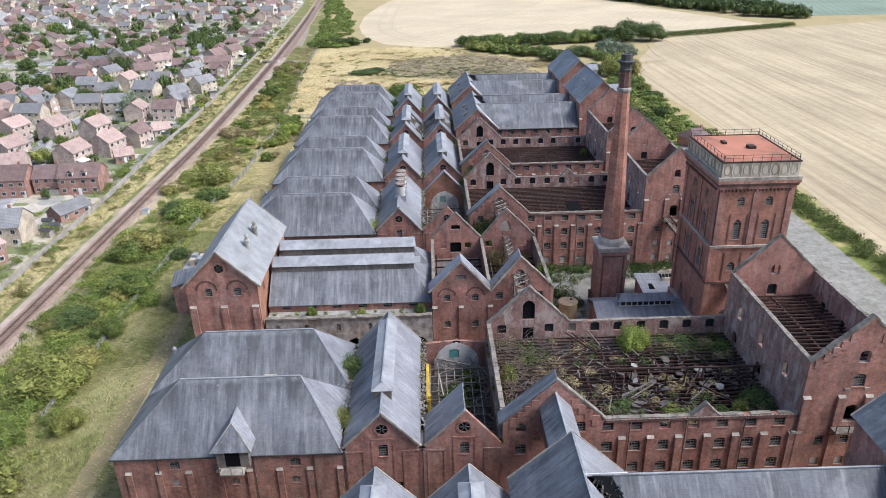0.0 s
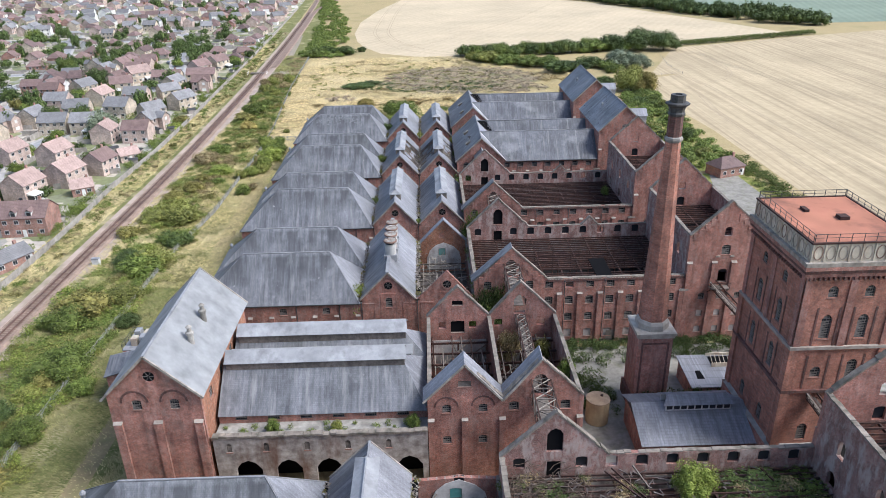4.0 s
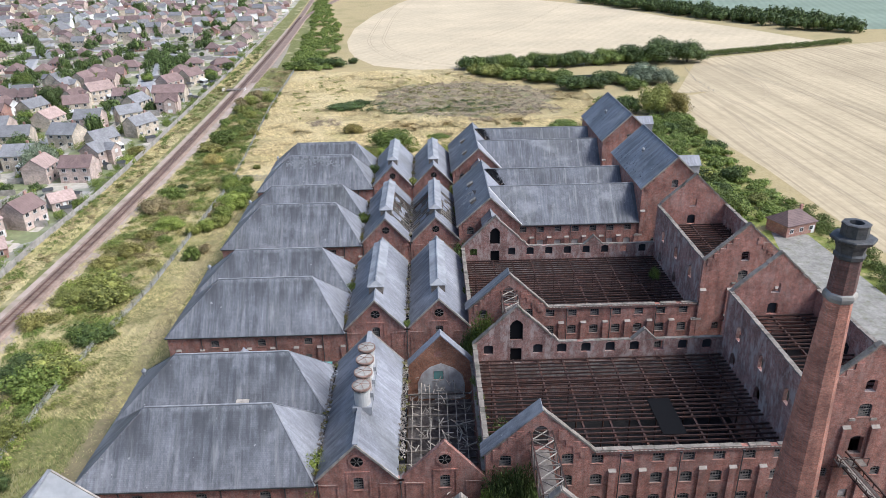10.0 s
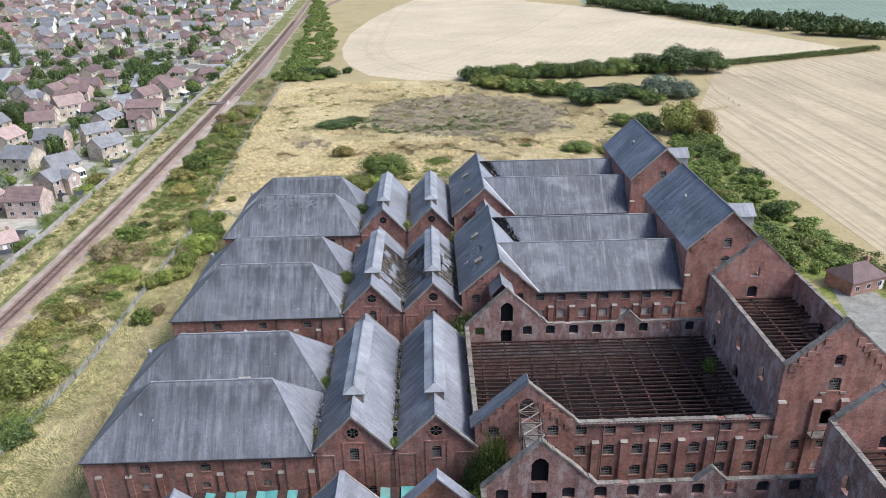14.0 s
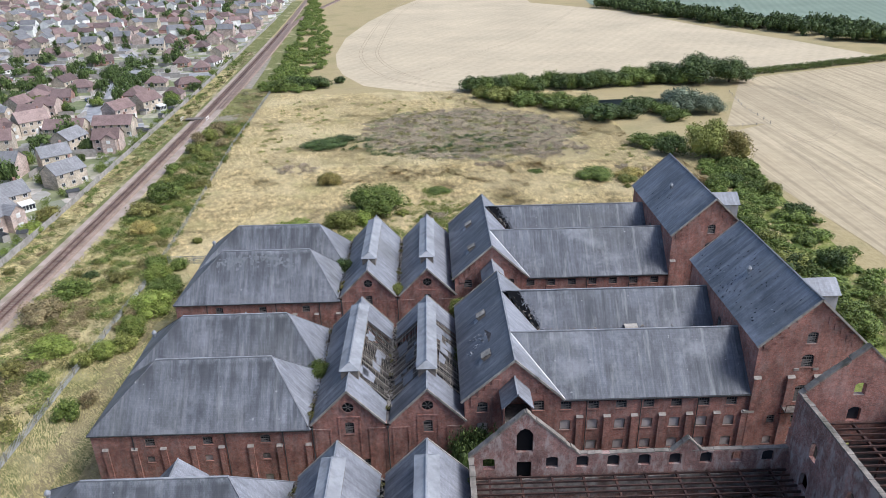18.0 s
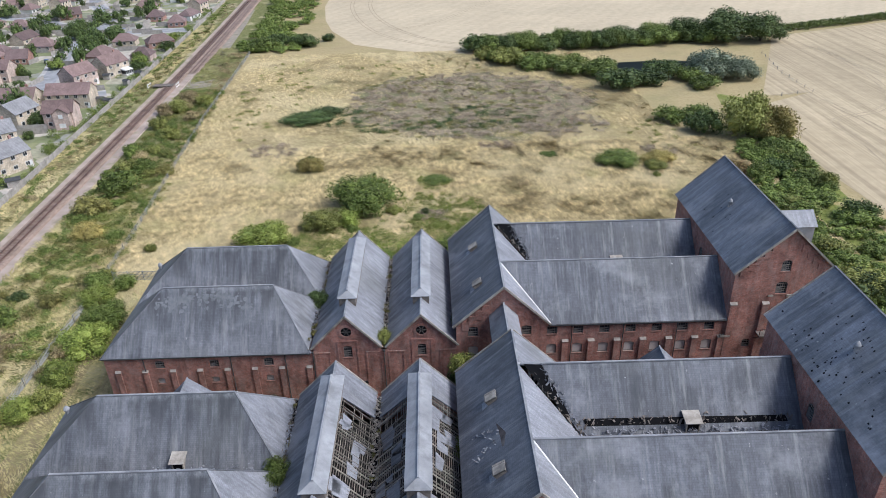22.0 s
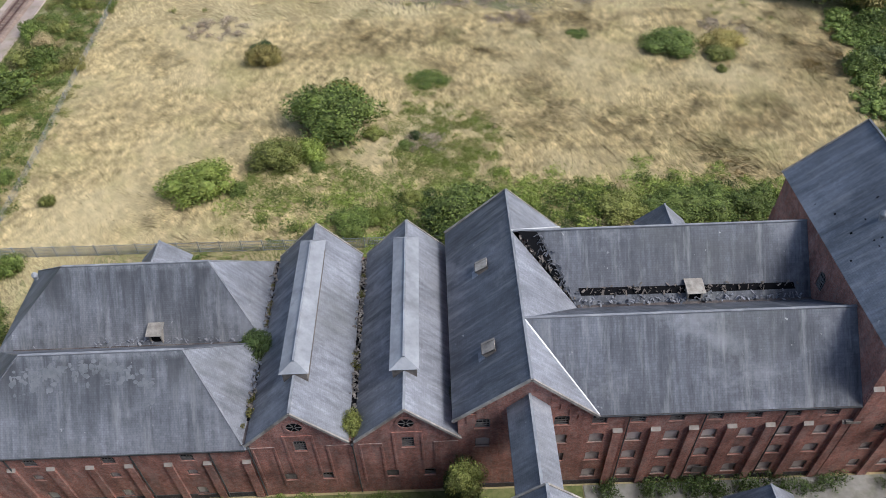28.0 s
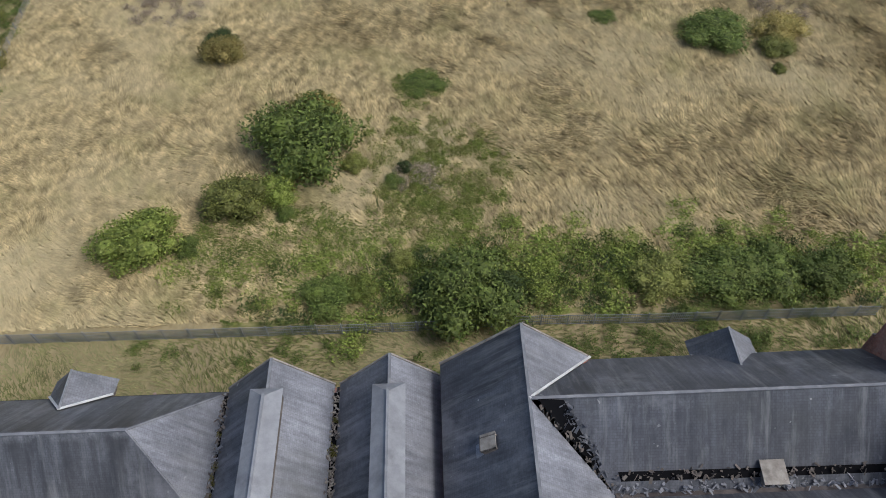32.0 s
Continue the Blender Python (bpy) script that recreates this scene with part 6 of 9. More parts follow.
for k in range(420):                                # bare creeper stems over the fallen cross roof
    x, y = 9.2 + abs(wr.gauss(0, 5.5)), wr.uniform(1.0, 23.4)
    z, a = wr.uniform(10.5, 13.4 - 0.12 * (x - 9)), wr.uniform(0, 6.28)
    for j in range(3):
        q = (min(44.6, max(8.8, x + 0.7 * math.cos(a))), min(23.6, max(0.8, y + 0.7 * math.sin(a))), max(10.4, z + wr.uniform(-0.5, 0.6)))
        g.bar((x, y, z), q, 0.06, 0.05)
        (x, y, z), a = q, a + wr.uniform(-0.7, 0.7)
tagged(part("creeper_growth", g, BARK_PALE, mh_a), kind="stuff")
for k in range(8):                                  # bent iron of the fallen roof
    x, y = wr.uniform(22, 43), wr.uniform(4, 16)
    part("bent_iron", Geo().bar((x, y, 10.6), (x + wr.uniform(-0.8, 0.8), y + wr.uniform(-1, 1), wr.uniform(12.0, 13.8)), 0.12), RUST, mh_a)
g = Geo()
for k in range(520):
    x, y = wr.uniform(8.8, 44.8), wr.uniform(0.8, 23.6)
    a, n = wr.uniform(0, 3.1), wr.uniform(0.3, 1.2)
    g.bar((x, y, 10.75), (x + n * math.cos(a), y + n * math.sin(a), 10.75 + wr.uniform(-0.1, 0.3)), wr.uniform(0.06, 0.25), 0.06)
tagged(part("board_debris", g, DEBRIS, mh_a), kind="stuff")

# ---- the land ----
k = Nodes("dry_grass", 0.95, spec=0.15)
c = k.mix(k.ramp(k.noise(0.9, 6, k.scaled(1.4, 0.6, 1)), (0.3, 0.0), (0.7, 1.0)), (0.43, 0.345, 0.18), (0.29, 0.23, 0.115))
c = k.mix(k.ramp(k.noise(2.6, 5, k.scaled(1.0, 0.5, 1)), (0.42, 0.0), (0.64, 0.5)), c, (0.46, 0.37, 0.2))
c = k.mix(k.ramp(k.noise(0.045, 7), (0.5, 0.0), (0.66, 0.4)), c, (0.22, 0.215, 0.095))
c = k.mix(k.ramp(k.noise(0.11, 8), (0.54, 0.0), (0.7, 0.35)), c, (0.27, 0.215, 0.135))
k.bump(k.noise(2.0, 6, k.scaled(1.3, 0.6, 1)), 0.5, 0.2)
GRASS = k.done(c)
k = Nodes("green_scrub_ground", 0.95, spec=0.15)
c = k.mix(k.ramp(k.noise(0.5, 7), (0.35, 0.0), (0.65, 1.0)), (0.115, 0.13, 0.04), (0.23, 0.22, 0.09))
c = k.mix(k.ramp(k.noise(0.09, 7), (0.52, 0.0), (0.64, 0.8)), c, (0.42, 0.36, 0.21))
k.bump(k.noise(1.5, 7), 0.9, 0.4)
SCRUB = k.done(c)
k = Nodes("bramble_ground", 0.95, spec=0.15)
c = k.mix(k.ramp(k.noise(1.2, 7), (0.35, 0.0), (0.65, 1.0)), (0.13, 0.165, 0.035), (0.25, 0.26, 0.075))
c = k.mix(k.ramp(k.noise(0.2, 6), (0.5, 0.0), (0.62, 0.85)), c, (0.45, 0.36, 0.18))
k.bump(k.noise(2.5, 7), 0.9, 0.3)
BRAMBLE = k.done(c)
k = Nodes("dead_thistle_ground", 0.95, spec=0.1)
c = k.mix(k.ramp(k.noise(0.8, 7), (0.35, 0.0), (0.65, 1.0)), (0.22, 0.175, 0.115), (0.35, 0.285, 0.19))
c = k.mix(k.ramp(k.noise(0.16, 6), (0.46, 0.0), (0.62, 0.8)), c, (0.15, 0.165, 0.07))
k.bump(k.noise(1.8, 7), 1.0, 0.5)
THISTLE = k.done(c)


COURT = mottled("weed_covered_court", (0.085, 0.11, 0.03), (0.17, 0.18, 0.065), 1.1, 0.95, detail=8, stain=(0.26, 0.22, 0.11), amount=0.5, bump=0.8)


def field_mat(name, a, b, lines, turn, rows=False):
    k = Nodes(name, 0.95, spec=0.1)
    mp = k.t.nodes.new("ShaderNodeMapping")
    mp.inputs["Rotation"].default_value = (0, 0, turn)
    k.link(k.pos, mp.inputs["Vector"])
    wv = k.n("ShaderNodeTexWave", Scale=0.05, Distortion=1.2, Detail=3.0)
    k.link(mp.outputs[0], wv.inputs["Vector"])
    c = k.mix(k.ramp(wv.outputs["Fac"], (0.0, 0.0), (1.0, lines)), a, b)
    c = k.mix(1.0, c, k.ramp(k.noise(0.02, 6), (0.3, 0.86), (0.7, 1.12)), "MULTIPLY")
    c = k.mix(1.0, c, k.ramp(k.noise(0.4, 5), (0.3, 0.9), (0.7, 1.08)), "MULTIPLY")
    if rows:                                        # swaths left by the harvester, along y
        c = k.mix(1.0, c, k.ramp(k.noise(1.0, 4, k.scaled(0.34, 0.004, 1), 0.7), (0.34, 0.76), (0.5, 1.0), (0.66, 1.12)), "MULTIPLY")
        c = k.mix(1.0, c, k.ramp(k.noise(1.0, 3, k.scaled(1.5, 0.02, 1), 0.6), (0.35, 0.9), (0.65, 1.07)), "MULTIPLY")
    k.bump(k.noise(1.5, 5), 0.4, 0.1)
    return k.done(c)


STUBBLE = field_mat("stubble", (0.53, 0.44, 0.3), (0.48, 0.395, 0.265), 0.4, 0.5)
STUBBLE_E = field_mat("stubble_striped", (0.455, 0.37, 0.24), (0.4, 0.32, 0.2), 0.2, -0.95, True)
CROP = field_mat("green_crop", (0.2, 0.245, 0.185), (0.225, 0.27, 0.205), 1.0, 0.3)
TRACKS = mottled("wheel_tracks", (0.42, 0.34, 0.225), (0.38, 0.305, 0.2), 0.8, 0.95, bump=0)
TARMAC = mottled("estate_tarmac", (0.33, 0.33, 0.33), (0.27, 0.27, 0.275), 0.4, 0.9, bump=0)
YARD = mottled("weedy_yard_concrete", (0.3, 0.285, 0.25), (0.23, 0.215, 0.185), 1.4, 0.9, detail=8, stain=(0.14, 0.145, 0.075), amount=0.6)
BALLAST = mottled("rail_ballast", (0.33, 0.245, 0.19), (0.23, 0.165, 0.125), 2.5, 0.95, bump=0.5)
SLEEPER = mottled("sleepers", (0.24, 0.165, 0.125), (0.17, 0.115, 0.09), 1.5, 0.9, bump=0)
RAIL = mottled("rusty_rail", (0.19, 0.11, 0.08), (0.13, 0.08, 0.06), 1.0, 0.5, 0.6, bump=0)
WATER = Nodes("pond_water", 0.3, spec=0.01).done((0.012, 0.015, 0.013))
k = Nodes("garden_plots", 0.95, spec=0.15)
vo = k.n("ShaderNodeTexVoronoi", Scale=0.16)
vo.distance = "CHEBYCHEV"
k.link(k.pos, vo.inputs["Vector"])
sp = k.t.nodes.new("ShaderNodeSeparateColor")
k.link(vo.outputs["Color"], sp.inputs[0])
c = k.ramp(sp.outputs[0], (0.0, (0.12, 0.16, 0.055)), (0.3, (0.24, 0.25, 0.11)), (0.46, (0.56, 0.49, 0.43)), (0.6, (0.5, 0.45, 0.38)), (0.74, (0.33, 0.32, 0.31)), (0.9, (0.15, 0.18, 0.065)))
c = k.mix(1.0, c, k.ramp(k.noise(0.5, 6), (0.3, 0.7), (0.7, 1.2)), "MULTIPLY")
LAWN = k.done(k.mix(0.25, c, (0.34, 0.32, 0.23)))

solid("ground", Geo().poly([(-3500, -1500, 0), (3500, -1500, 0), (3500, 4500, 0), (-3500, 4500, 0)]), GRASS, "wide flat ground of dry straw-coloured grass", "ground", kind="structure")


def sheet(name, pts, z, mat, label, category="ground"):
    return solid(name, Geo().poly([(x, y, z) for x, y in pts]), mat, label, category, kind="structure")


def blob(cx, cy, rx, ry, n=40, seed=0, rough=0.12):
    r = random.Random(seed)
    f = [r.uniform(1 - rough, 1 + rough) for _ in range(n)]
    f = [(f[i] + f[i - 1] + f[(i + 1) % n]) / 3 for i in range(n)]
    return [(cx + rx * f[i] * math.cos(2 * math.pi * i / n), cy + ry * f[i] * math.sin(2 * math.pi * i / n)) for i in range(n)]


sheet("field_stubble", [(-51, 563), (-46, 525), (-40, 500), (-27, 471), (-6, 457), (21, 449), (140, 470), (160, 476), (246, 512), (225, 575), (197, 640), (168, 730), (142, 776), (100, 830), (90, 1400), (60, 1400), (-5, 890), (-25, 812), (-43, 716), (-52, 629)], 0.05, STUBBLE, "pale harvested stubble field", "field")
sheet("field_stubble_east", [(150, 466), (112, 384), (128, 386), (110, 376), (102, 342), (102, 318), (105, 279), (105, 182), (101, 138), (100, -200), (900, -200), (900, 700), (240, 498)], 0.05, STUBBLE_E, "striped golden stubble field", "field")
sheet("field_crop", [(150, 800), (215, 792), (240, 697), (252, 631), (280, 562), (420, 560), (1200, 640), (1200, 1700), (220, 1700)], 0.06, CROP, "distant blue-green crop field", "field")
sheet("ground_scrub", [(-78, -60), (-43, -60), (-43, 60), (-47, 270), (-57.5, 285), (-60.5, 310), (-65, 370), (-69.5, 455), (-80, 600), (-100, 800), (-118, 870), (-108, 720), (-92, 540), (-86, 418), (-77, 300), (-77, 110)], 0.03, SCRUB, "weedy green verge along the railway")
sheet("ground_bramble", blob(16, 288.5, 44, 8.0, 80, 3, 0.3), 0.03, BRAMBLE, "low green bramble strip behind the buildings")
sheet("ground_east", [(58, 0), (100, 0), (101, 140), (103, 182), (96, 262), (100, 320), (108, 380), (98, 388), (90, 345), (86, 310), (80, 284), (70, 262), (58, 240)], 0.03, BRAMBLE, "overgrown strip beside the stubble")
sheet("ground_thistle", blob(16, 385, 39, 35, 90, 5, 0.22), 0.035, THISTLE, "oval patch of brown dead thistles")
sheet("ground_nettle", blob(8, 303, 13, 15, 60, 8, 0.3), 0.03, SCRUB, "greenish weedy patch among the bushes")
sheet("ground_bare", blob(1.5, 306, 7.5, 5.0, 34, 12, 0.3), 0.045, mottled("bare_earth", (0.3, 0.21, 0.13), (0.2, 0.15, 0.085), 1.0, 0.95, stain=(0.17, 0.18, 0.07), amount=0.7, bump=0.6), "brown bare earth among the bushes")
sheet("ground_estate", [(-700, 120), (-94, 120), (-94.5, 300), (-98, 365), (-102.5, 455), (-109, 560), (-122, 760), (-165, 1400), (-700, 1400)], 0.03, LAWN, "estate of gardens and lawns")
sheet("pavement_yard", [(21, 95), (60, 95), (76, 60), (93, 60), (93.6, 190), (93, 228), (85, 230), (80, 210), (74, 150), (60, 137), (21, 137)], 0.06, YARD, "cracked weedy concrete yard", "pavement")
for yy in Y0[2:5]:
    sheet("ground_court", [(-43, yy + 24.8), (20.9, yy + 24.8), (20.9, yy + 34.4), (-43, yy + 34.4)], 0.065, COURT, "overgrown green court between two ranges")
sheet("ground_court", [(-43, Y0[0] + 24.8), (7.5, Y0[0] + 24.8), (7.5, Y0[1] - 0.2), (-43, Y0[1] - 0.2)], 0.065, COURT, "overgrown green court between two ranges")
sheet("ground_court", [(-28, 127.4), (20.9, 127.4), (20.9, 138.3), (-28, 138.3)], 0.065, COURT, "overgrown green court behind the engine shed")
for yy in Y0[2:5]:
    sheet("pavement_court", [(21, yy + 24.6), (58, yy + 24.6), (58, yy + 34.4), (21, yy + 34.4)], 0.07, YARD, "narrow weedy court between two ranges", "pavement")
solid("water", Geo().poly([(x, y, 0.08) for x, y in blob(88, 423, 27, 8, 30, 9)]), WATER, "dark still pond among willows", "pond", kind="structure")
sheet("track_path", [(-51, -40), (-48, -40), (-48, 150), (-50, 270), (-53, 290), (-54, 270), (-51, 150)], 0.045, mottled("trodden_earth", (0.29, 0.23, 0.125), (0.2, 0.17, 0.085), 1.2, 0.95, stain=(0.2, 0.2, 0.08), amount=0.6), "trodden grass track beside the buildings", "track")


def rail_x(y):
    """The railway's centre line."""
    return -81.4 - max(0.0, y - 230) ** 1.45 * 0.0031


def strip(name, x_of, w, y0, y1, step, z0, z1, mat, label, category, parent=None):
    """A low bank that follows a line along y."""
    g = Geo()
    ys = [y0 + (y1 - y0) * i / int((y1 - y0) / step) for i in range(int((y1 - y0) / step) + 1)]
    for a, b in zip(ys, ys[1:]):
        A, B = x_of(a), x_of(b)
        g.poly([(A - w, a, z1), (A + w, a, z1), (B + w, b, z1), (B - w, b, z1)])
        for s in (-1, 1):
            q = [(A + s * w, a, z1), (A + s * (w + 1.2 * (z1 - z0) + 0.01), a, z0), (B + s * (w + 1.2 * (z1 - z0) + 0.01), b, z0), (B + s * w, b, z1)]
            g.poly(q if s > 0 else q[::-1])
    if parent:
        return part(name, g, mat, parent)
    return solid(name, g, mat, label, category, kind="structure")


strip("railway_bed", rail_x, 1.9, -100, 1100, 25, 0.0, 0.55, BALLAST, "brown stone ballast of the railway line", "railway")
strip("railway_margin", lambda y: rail_x(y) + 3.7, 1.2, -100, 640, 25, 0.0, 0.2, mottled("pale_cess_gravel", (0.47, 0.375, 0.31), (0.33, 0.26, 0.21), 0.6, 0.95, stain=(0.2, 0.19, 0.09), amount=0.6), "pale gravel path beside the railway", "gravel path")
strip("railway_bank", lambda y: rail_x(y) - 8.9, 4.8, -100, 900, 25, 0.0, 0.04, SCRUB, "weedy bank between railway and garden fences", "bank")
strip("railway_margin", lambda y: rail_x(y) - 3.2, 0.7, -100, 640, 25, 0.0, 0.16, bpy.data.materials["pale_cess_gravel"], "pale gravel edge beside the railway", "gravel path")
track = thing("railway_track", (0, 0, 0), "single railway track of rusty rails on sleepers", "railway track")
for s in (-0.75, 0.75):
    strip("rail", lambda y, s=s: rail_x(y) + s, 0.06, -100, 1100, 12, 0.62, 0.78, RAIL, "", "", track)
g = Geo()
for i in range(1100):
    y = -60 + i * 0.7
    x = rail_x(y)
    g.box(x - 1.3, y - 0.13, 0.5, x + 1.3, y + 0.13, 0.64)
tagged(part("track_timbering", g, SLEEPER, track), kind="stuff")
side = thing("railway_siding", (0, 0, 0), "second railway track that joins beyond the crossing", "railway track")
bx = lambda y: rail_x(y) + 3.6 + max(0, y - 700) ** 1.3 * 0.03
strip("siding_bed", bx, 2.0, 430, 1100, 25, 0.0, 0.5, BALLAST, "", "", side)
for s in (-0.75, 0.75):
    strip("rail", lambda y, s=s: bx(y) + s, 0.06, 430, 1100, 12, 0.6, 0.74, RAIL, "", "", side)

GRAVEL = mottled("dirty_gravel", (0.36, 0.31, 0.25), (0.24, 0.2, 0.155), 0.7, 0.95, stain=(0.2, 0.19, 0.09), amount=0.7)
sheet("ground_gravel", blob(-74.6, 112, 3.2, 24, 50, 14, 0.3), 0.05, GRAVEL, "bare stony ground beside the railway")
sheet("ground_gravel", [(-86, 408), (-73, 412), (-75, 432), (-80, 470), (-84, 520), (-88, 560), (-97, 560), (-93, 500), (-89, 450)], 0.05, GRAVEL, "pale gravel beside the level crossing")
cab = thing("lineside_cabinet", (-76.8, 178.0, 0), "pale grey metal cabinet beside the railway", "cabinet")
part("body", Geo().box(-0.8, -0.5, 0.15, 0.8, 0.5, 1.8), WHITE, cab)
part("cap", Geo().box(-0.88, -0.58, 1.8, 0.88, 0.58, 1.9), LEAD, cab)
part("base", Geo().box(-0.85, -0.55, 0.03, 0.85, 0.55, 0.15), CONCRETE, cab)
# foot crossing with its white gates
cr = thing("level_crossing", (-89.6, 413, 0), "timber foot crossing over the track with white gates", "crossing")
part("crossing_deck", Geo().box(-3.4, -1.6, 0.6, 3.6, 1.6, 0.86), WOOD, cr)
for x in (-5, 5):
    part("gate", Geo().box(x - 0.06, -1.5, 0.3, x + 0.06, 1.5, 0.5).box(x - 0.06, -1.5, 1.2, x + 0.06, 1.5, 1.4).box(x - 0.08, -1.7, 0, x + 0.08, -1.5, 1.6).box(x - 0.08, 1.5, 0, x + 0.08, 1.7, 1.6), WHITE, cr)


def fence(name, pts, h, step, label, mat, post_mat, wire=False, solid_board=False):
    """Posts and panels along a line."""
    thin = 0.5 if step > 4 else 1.0
    f = thing(name, (0, 0, 0), label, "fence", kind="")
    pc = Geo().box(-0.07, -0.07, 0, 0.07, 0.07, h + 0.12).mesh("post", post_mat)
    for (xa, ya), (xb, yb) in zip(pts, pts[1:]):
        n = max(1, round(math.hypot(xb - xa, yb - ya) / step))
        for i in range(n):
            x0, y0 = xa + (xb - xa) * i / n, ya + (yb - ya) * i / n
            x1, y1 = xa + (xb - xa) * (i + 1) / n, ya + (yb - ya) * (i + 1) / n
            part("post", pc, None, f, loc=(x0, y0, 0))
            g = Geo()
            if solid_board:
                g.bar((x0, y0, h / 2), (x1, y1, h / 2), 0.05, h)
            else:
                for j in range(4 if not wire else 3):
                    z = 0.2 + (h - 0.3) * j / 3
                    g.bar((x0, y0, z), (x1, y1, z), 0.02 if wire else 0.05 * thin, 0.02 if wire else 0.05 * thin)
                for j in range(1, 12 if not wire else 1):
                    x, y = x0 + (x1 - x0) * j / 12, y0 + (y1 - y0) * j / 12
                    g.bar((x, y, 0.1), (x, y, h), 0.05 * thin, 0.05 * thin)
            if not solid_board:
                g.tie()
            part("fence_panel", g, mat, f)
    return f


WIRE = mottled("dull_chain_link", (0.42, 0.42, 0.4), (0.33, 0.33, 0.31), 1.0, 0.7, 0.1)
PALISADE = mottled("galvanised_paling", (0.34, 0.36, 0.36), (0.26, 0.28, 0.28), 1.0, 0.6, 0.2)
fence("security_fence", [(-56, 279.5), (-30, 279.2), (-15, 279.0), (2, 278.8), (19, 279.0), (31, 278.6), (47, 278.5), (57, 278.4)], 2.0, 2.75, "grey palisade fence along the back of the site", PALISADE, PALISADE)
fence("boundary_fence", [(-62, 90), (-61, 180), (-58, 210), (-57.5, 270), (-59, 300), (-65, 374), (-69, 461)], 1.6, 4.2, "thin grey mesh fence beside the railway strip", WIRE, CONCRETE)
FENCE_WOOD = mottled("weathered_panel", (0.40, 0.37, 0.33), (0.29, 0.265, 0.235), 1.0, 0.9)
fence("garden_fence", [(-92.5, 90), (-92.5, 193), (-94.5, 234), (-94, 267), (-96, 320), (-98.5, 365), (-103, 454), (-109.5, 560), (-121, 740)], 1.8, 5.0, "weathered timber panel fence behind the gardens", FENCE_WOOD, CONCRETE, solid_board=True)


def ribbon(name, pts, w, z, mat, label, category):
    """A narrow flat strip along a bent line, smoothed."""
    P = [Vector((x, y, 0)) for x, y in pts]
    line = []
    for i in range(len(P) - 1):
        p0, p1, p2, p3 = P[max(0, i - 1)], P[i], P[i + 1], P[min(len(P) - 1, i + 2)]
        for k in range(6):
            t = k / 6
            line.append(0.5 * (2 * p1 + (p2 - p0) * t + (2 * p0 - 5 * p1 + 4 * p2 - p3) * t * t + (3 * p1 - p0 - 3 * p2 + p3) * t ** 3))
    line.append(P[-1])
    g = Geo()
    for s in (-0.9, 0.9):
        for a, b in zip(line, line[1:]):
            n = (b - a).normalized().cross(Vector((0, 0, 1)))
            g.poly([tuple(a + n * (s - w / 2)) [:2] + (z,), tuple(a + n * (s + w / 2))[:2] + (z,), tuple(b + n * (s + w / 2))[:2] + (z,), tuple(b + n * (s - w / 2))[:2] + (z,)])
    return solid(name, g, mat, label, category, kind="structure")


for pts in ([(-3, 884), (-22, 748), (-27, 601), (-25, 550), (-13, 507), (4, 478), (20, 466)], [(150, 821), (77, 634), (34, 560), (7, 512), (-13, 499)], [(-18, 884), (-32, 748), (-37, 601), (-34, 545), (-20, 496), (0, 470), (20, 458)]):
    ribbon("track_wheels", pts, 0.42, 0.09, TRACKS, "pair of wheel tracks across the stubble", "wheel tracks")
for pts in ([(140, 455), (159, 441), (159, 430), (156, 398), (150, 379), (139, 366), (122, 358), (121, 340), (116, 297), (117, 230), (118, 120)], [(158, 447), (160, 420), (165, 381), (185, 300), (215, 200)], [(128, 378), (131, 350), (131, 282), (134, 150)], [(150, 300), (152, 200), (156, 100)], [(200, 430), (210, 340), (230, 220)]):
    ribbon("track_wheels", pts, 0.42, 0.09, TRACKS, "pair of wheel tracks across the stubble", "wheel tracks")
fence("field_fence", [(134, 438), (129, 409), (129, 386), (112, 382)], 1.1, 6.0, "thin timber post fence at the field corner", FENCE_WOOD, FENCE_WOOD, wire=True)

# ---- plants ----
LEAF = leaf_mat("hedge_leaf", (0.1, 0.14, 0.027), (0.155, 0.2, 0.042), (0.19, 0.215, 0.06))
LEAF_DARK = leaf_mat("dark_leaf", (0.05, 0.08, 0.022), (0.09, 0.125, 0.036), (0.115, 0.14, 0.045))
LEAF_YELLOW = leaf_mat("yellowing_leaf", (0.16, 0.178, 0.038), (0.225, 0.235, 0.058), (0.26, 0.255, 0.08))
LEAF_LIME = leaf_mat("fresh_leaf", (0.165, 0.215, 0.037), (0.245, 0.295, 0.058), (0.29, 0.305, 0.078))
LEAF_OLIVE = leaf_mat("olive_leaf", (0.16, 0.15, 0.04), (0.23, 0.21, 0.06), (0.25, 0.215, 0.07))
LEAF_GREY = leaf_mat("willow_leaf", (0.15, 0.19, 0.11), (0.22, 0.255, 0.165), (0.26, 0.285, 0.2))
LEAF_BROWN = leaf_mat("dry_leaf", (0.29, 0.225, 0.11), (0.37, 0.285, 0.15), (0.24, 0.225, 0.09))
LEAF_DEAD = leaf_mat("dead_stalk", (0.31, 0.245, 0.17), (0.45, 0.36, 0.26), (0.28, 0.25, 0.14))
LEAF_RUSSET = leaf_mat("russet_leaf", (0.32, 0.26, 0.075), (0.42, 0.33, 0.11), (0.27, 0.26, 0.075))
BARK = mottled("bark", (0.13, 0.10, 0.075), (0.08, 0.065, 0.05), 4.0, 0.95)


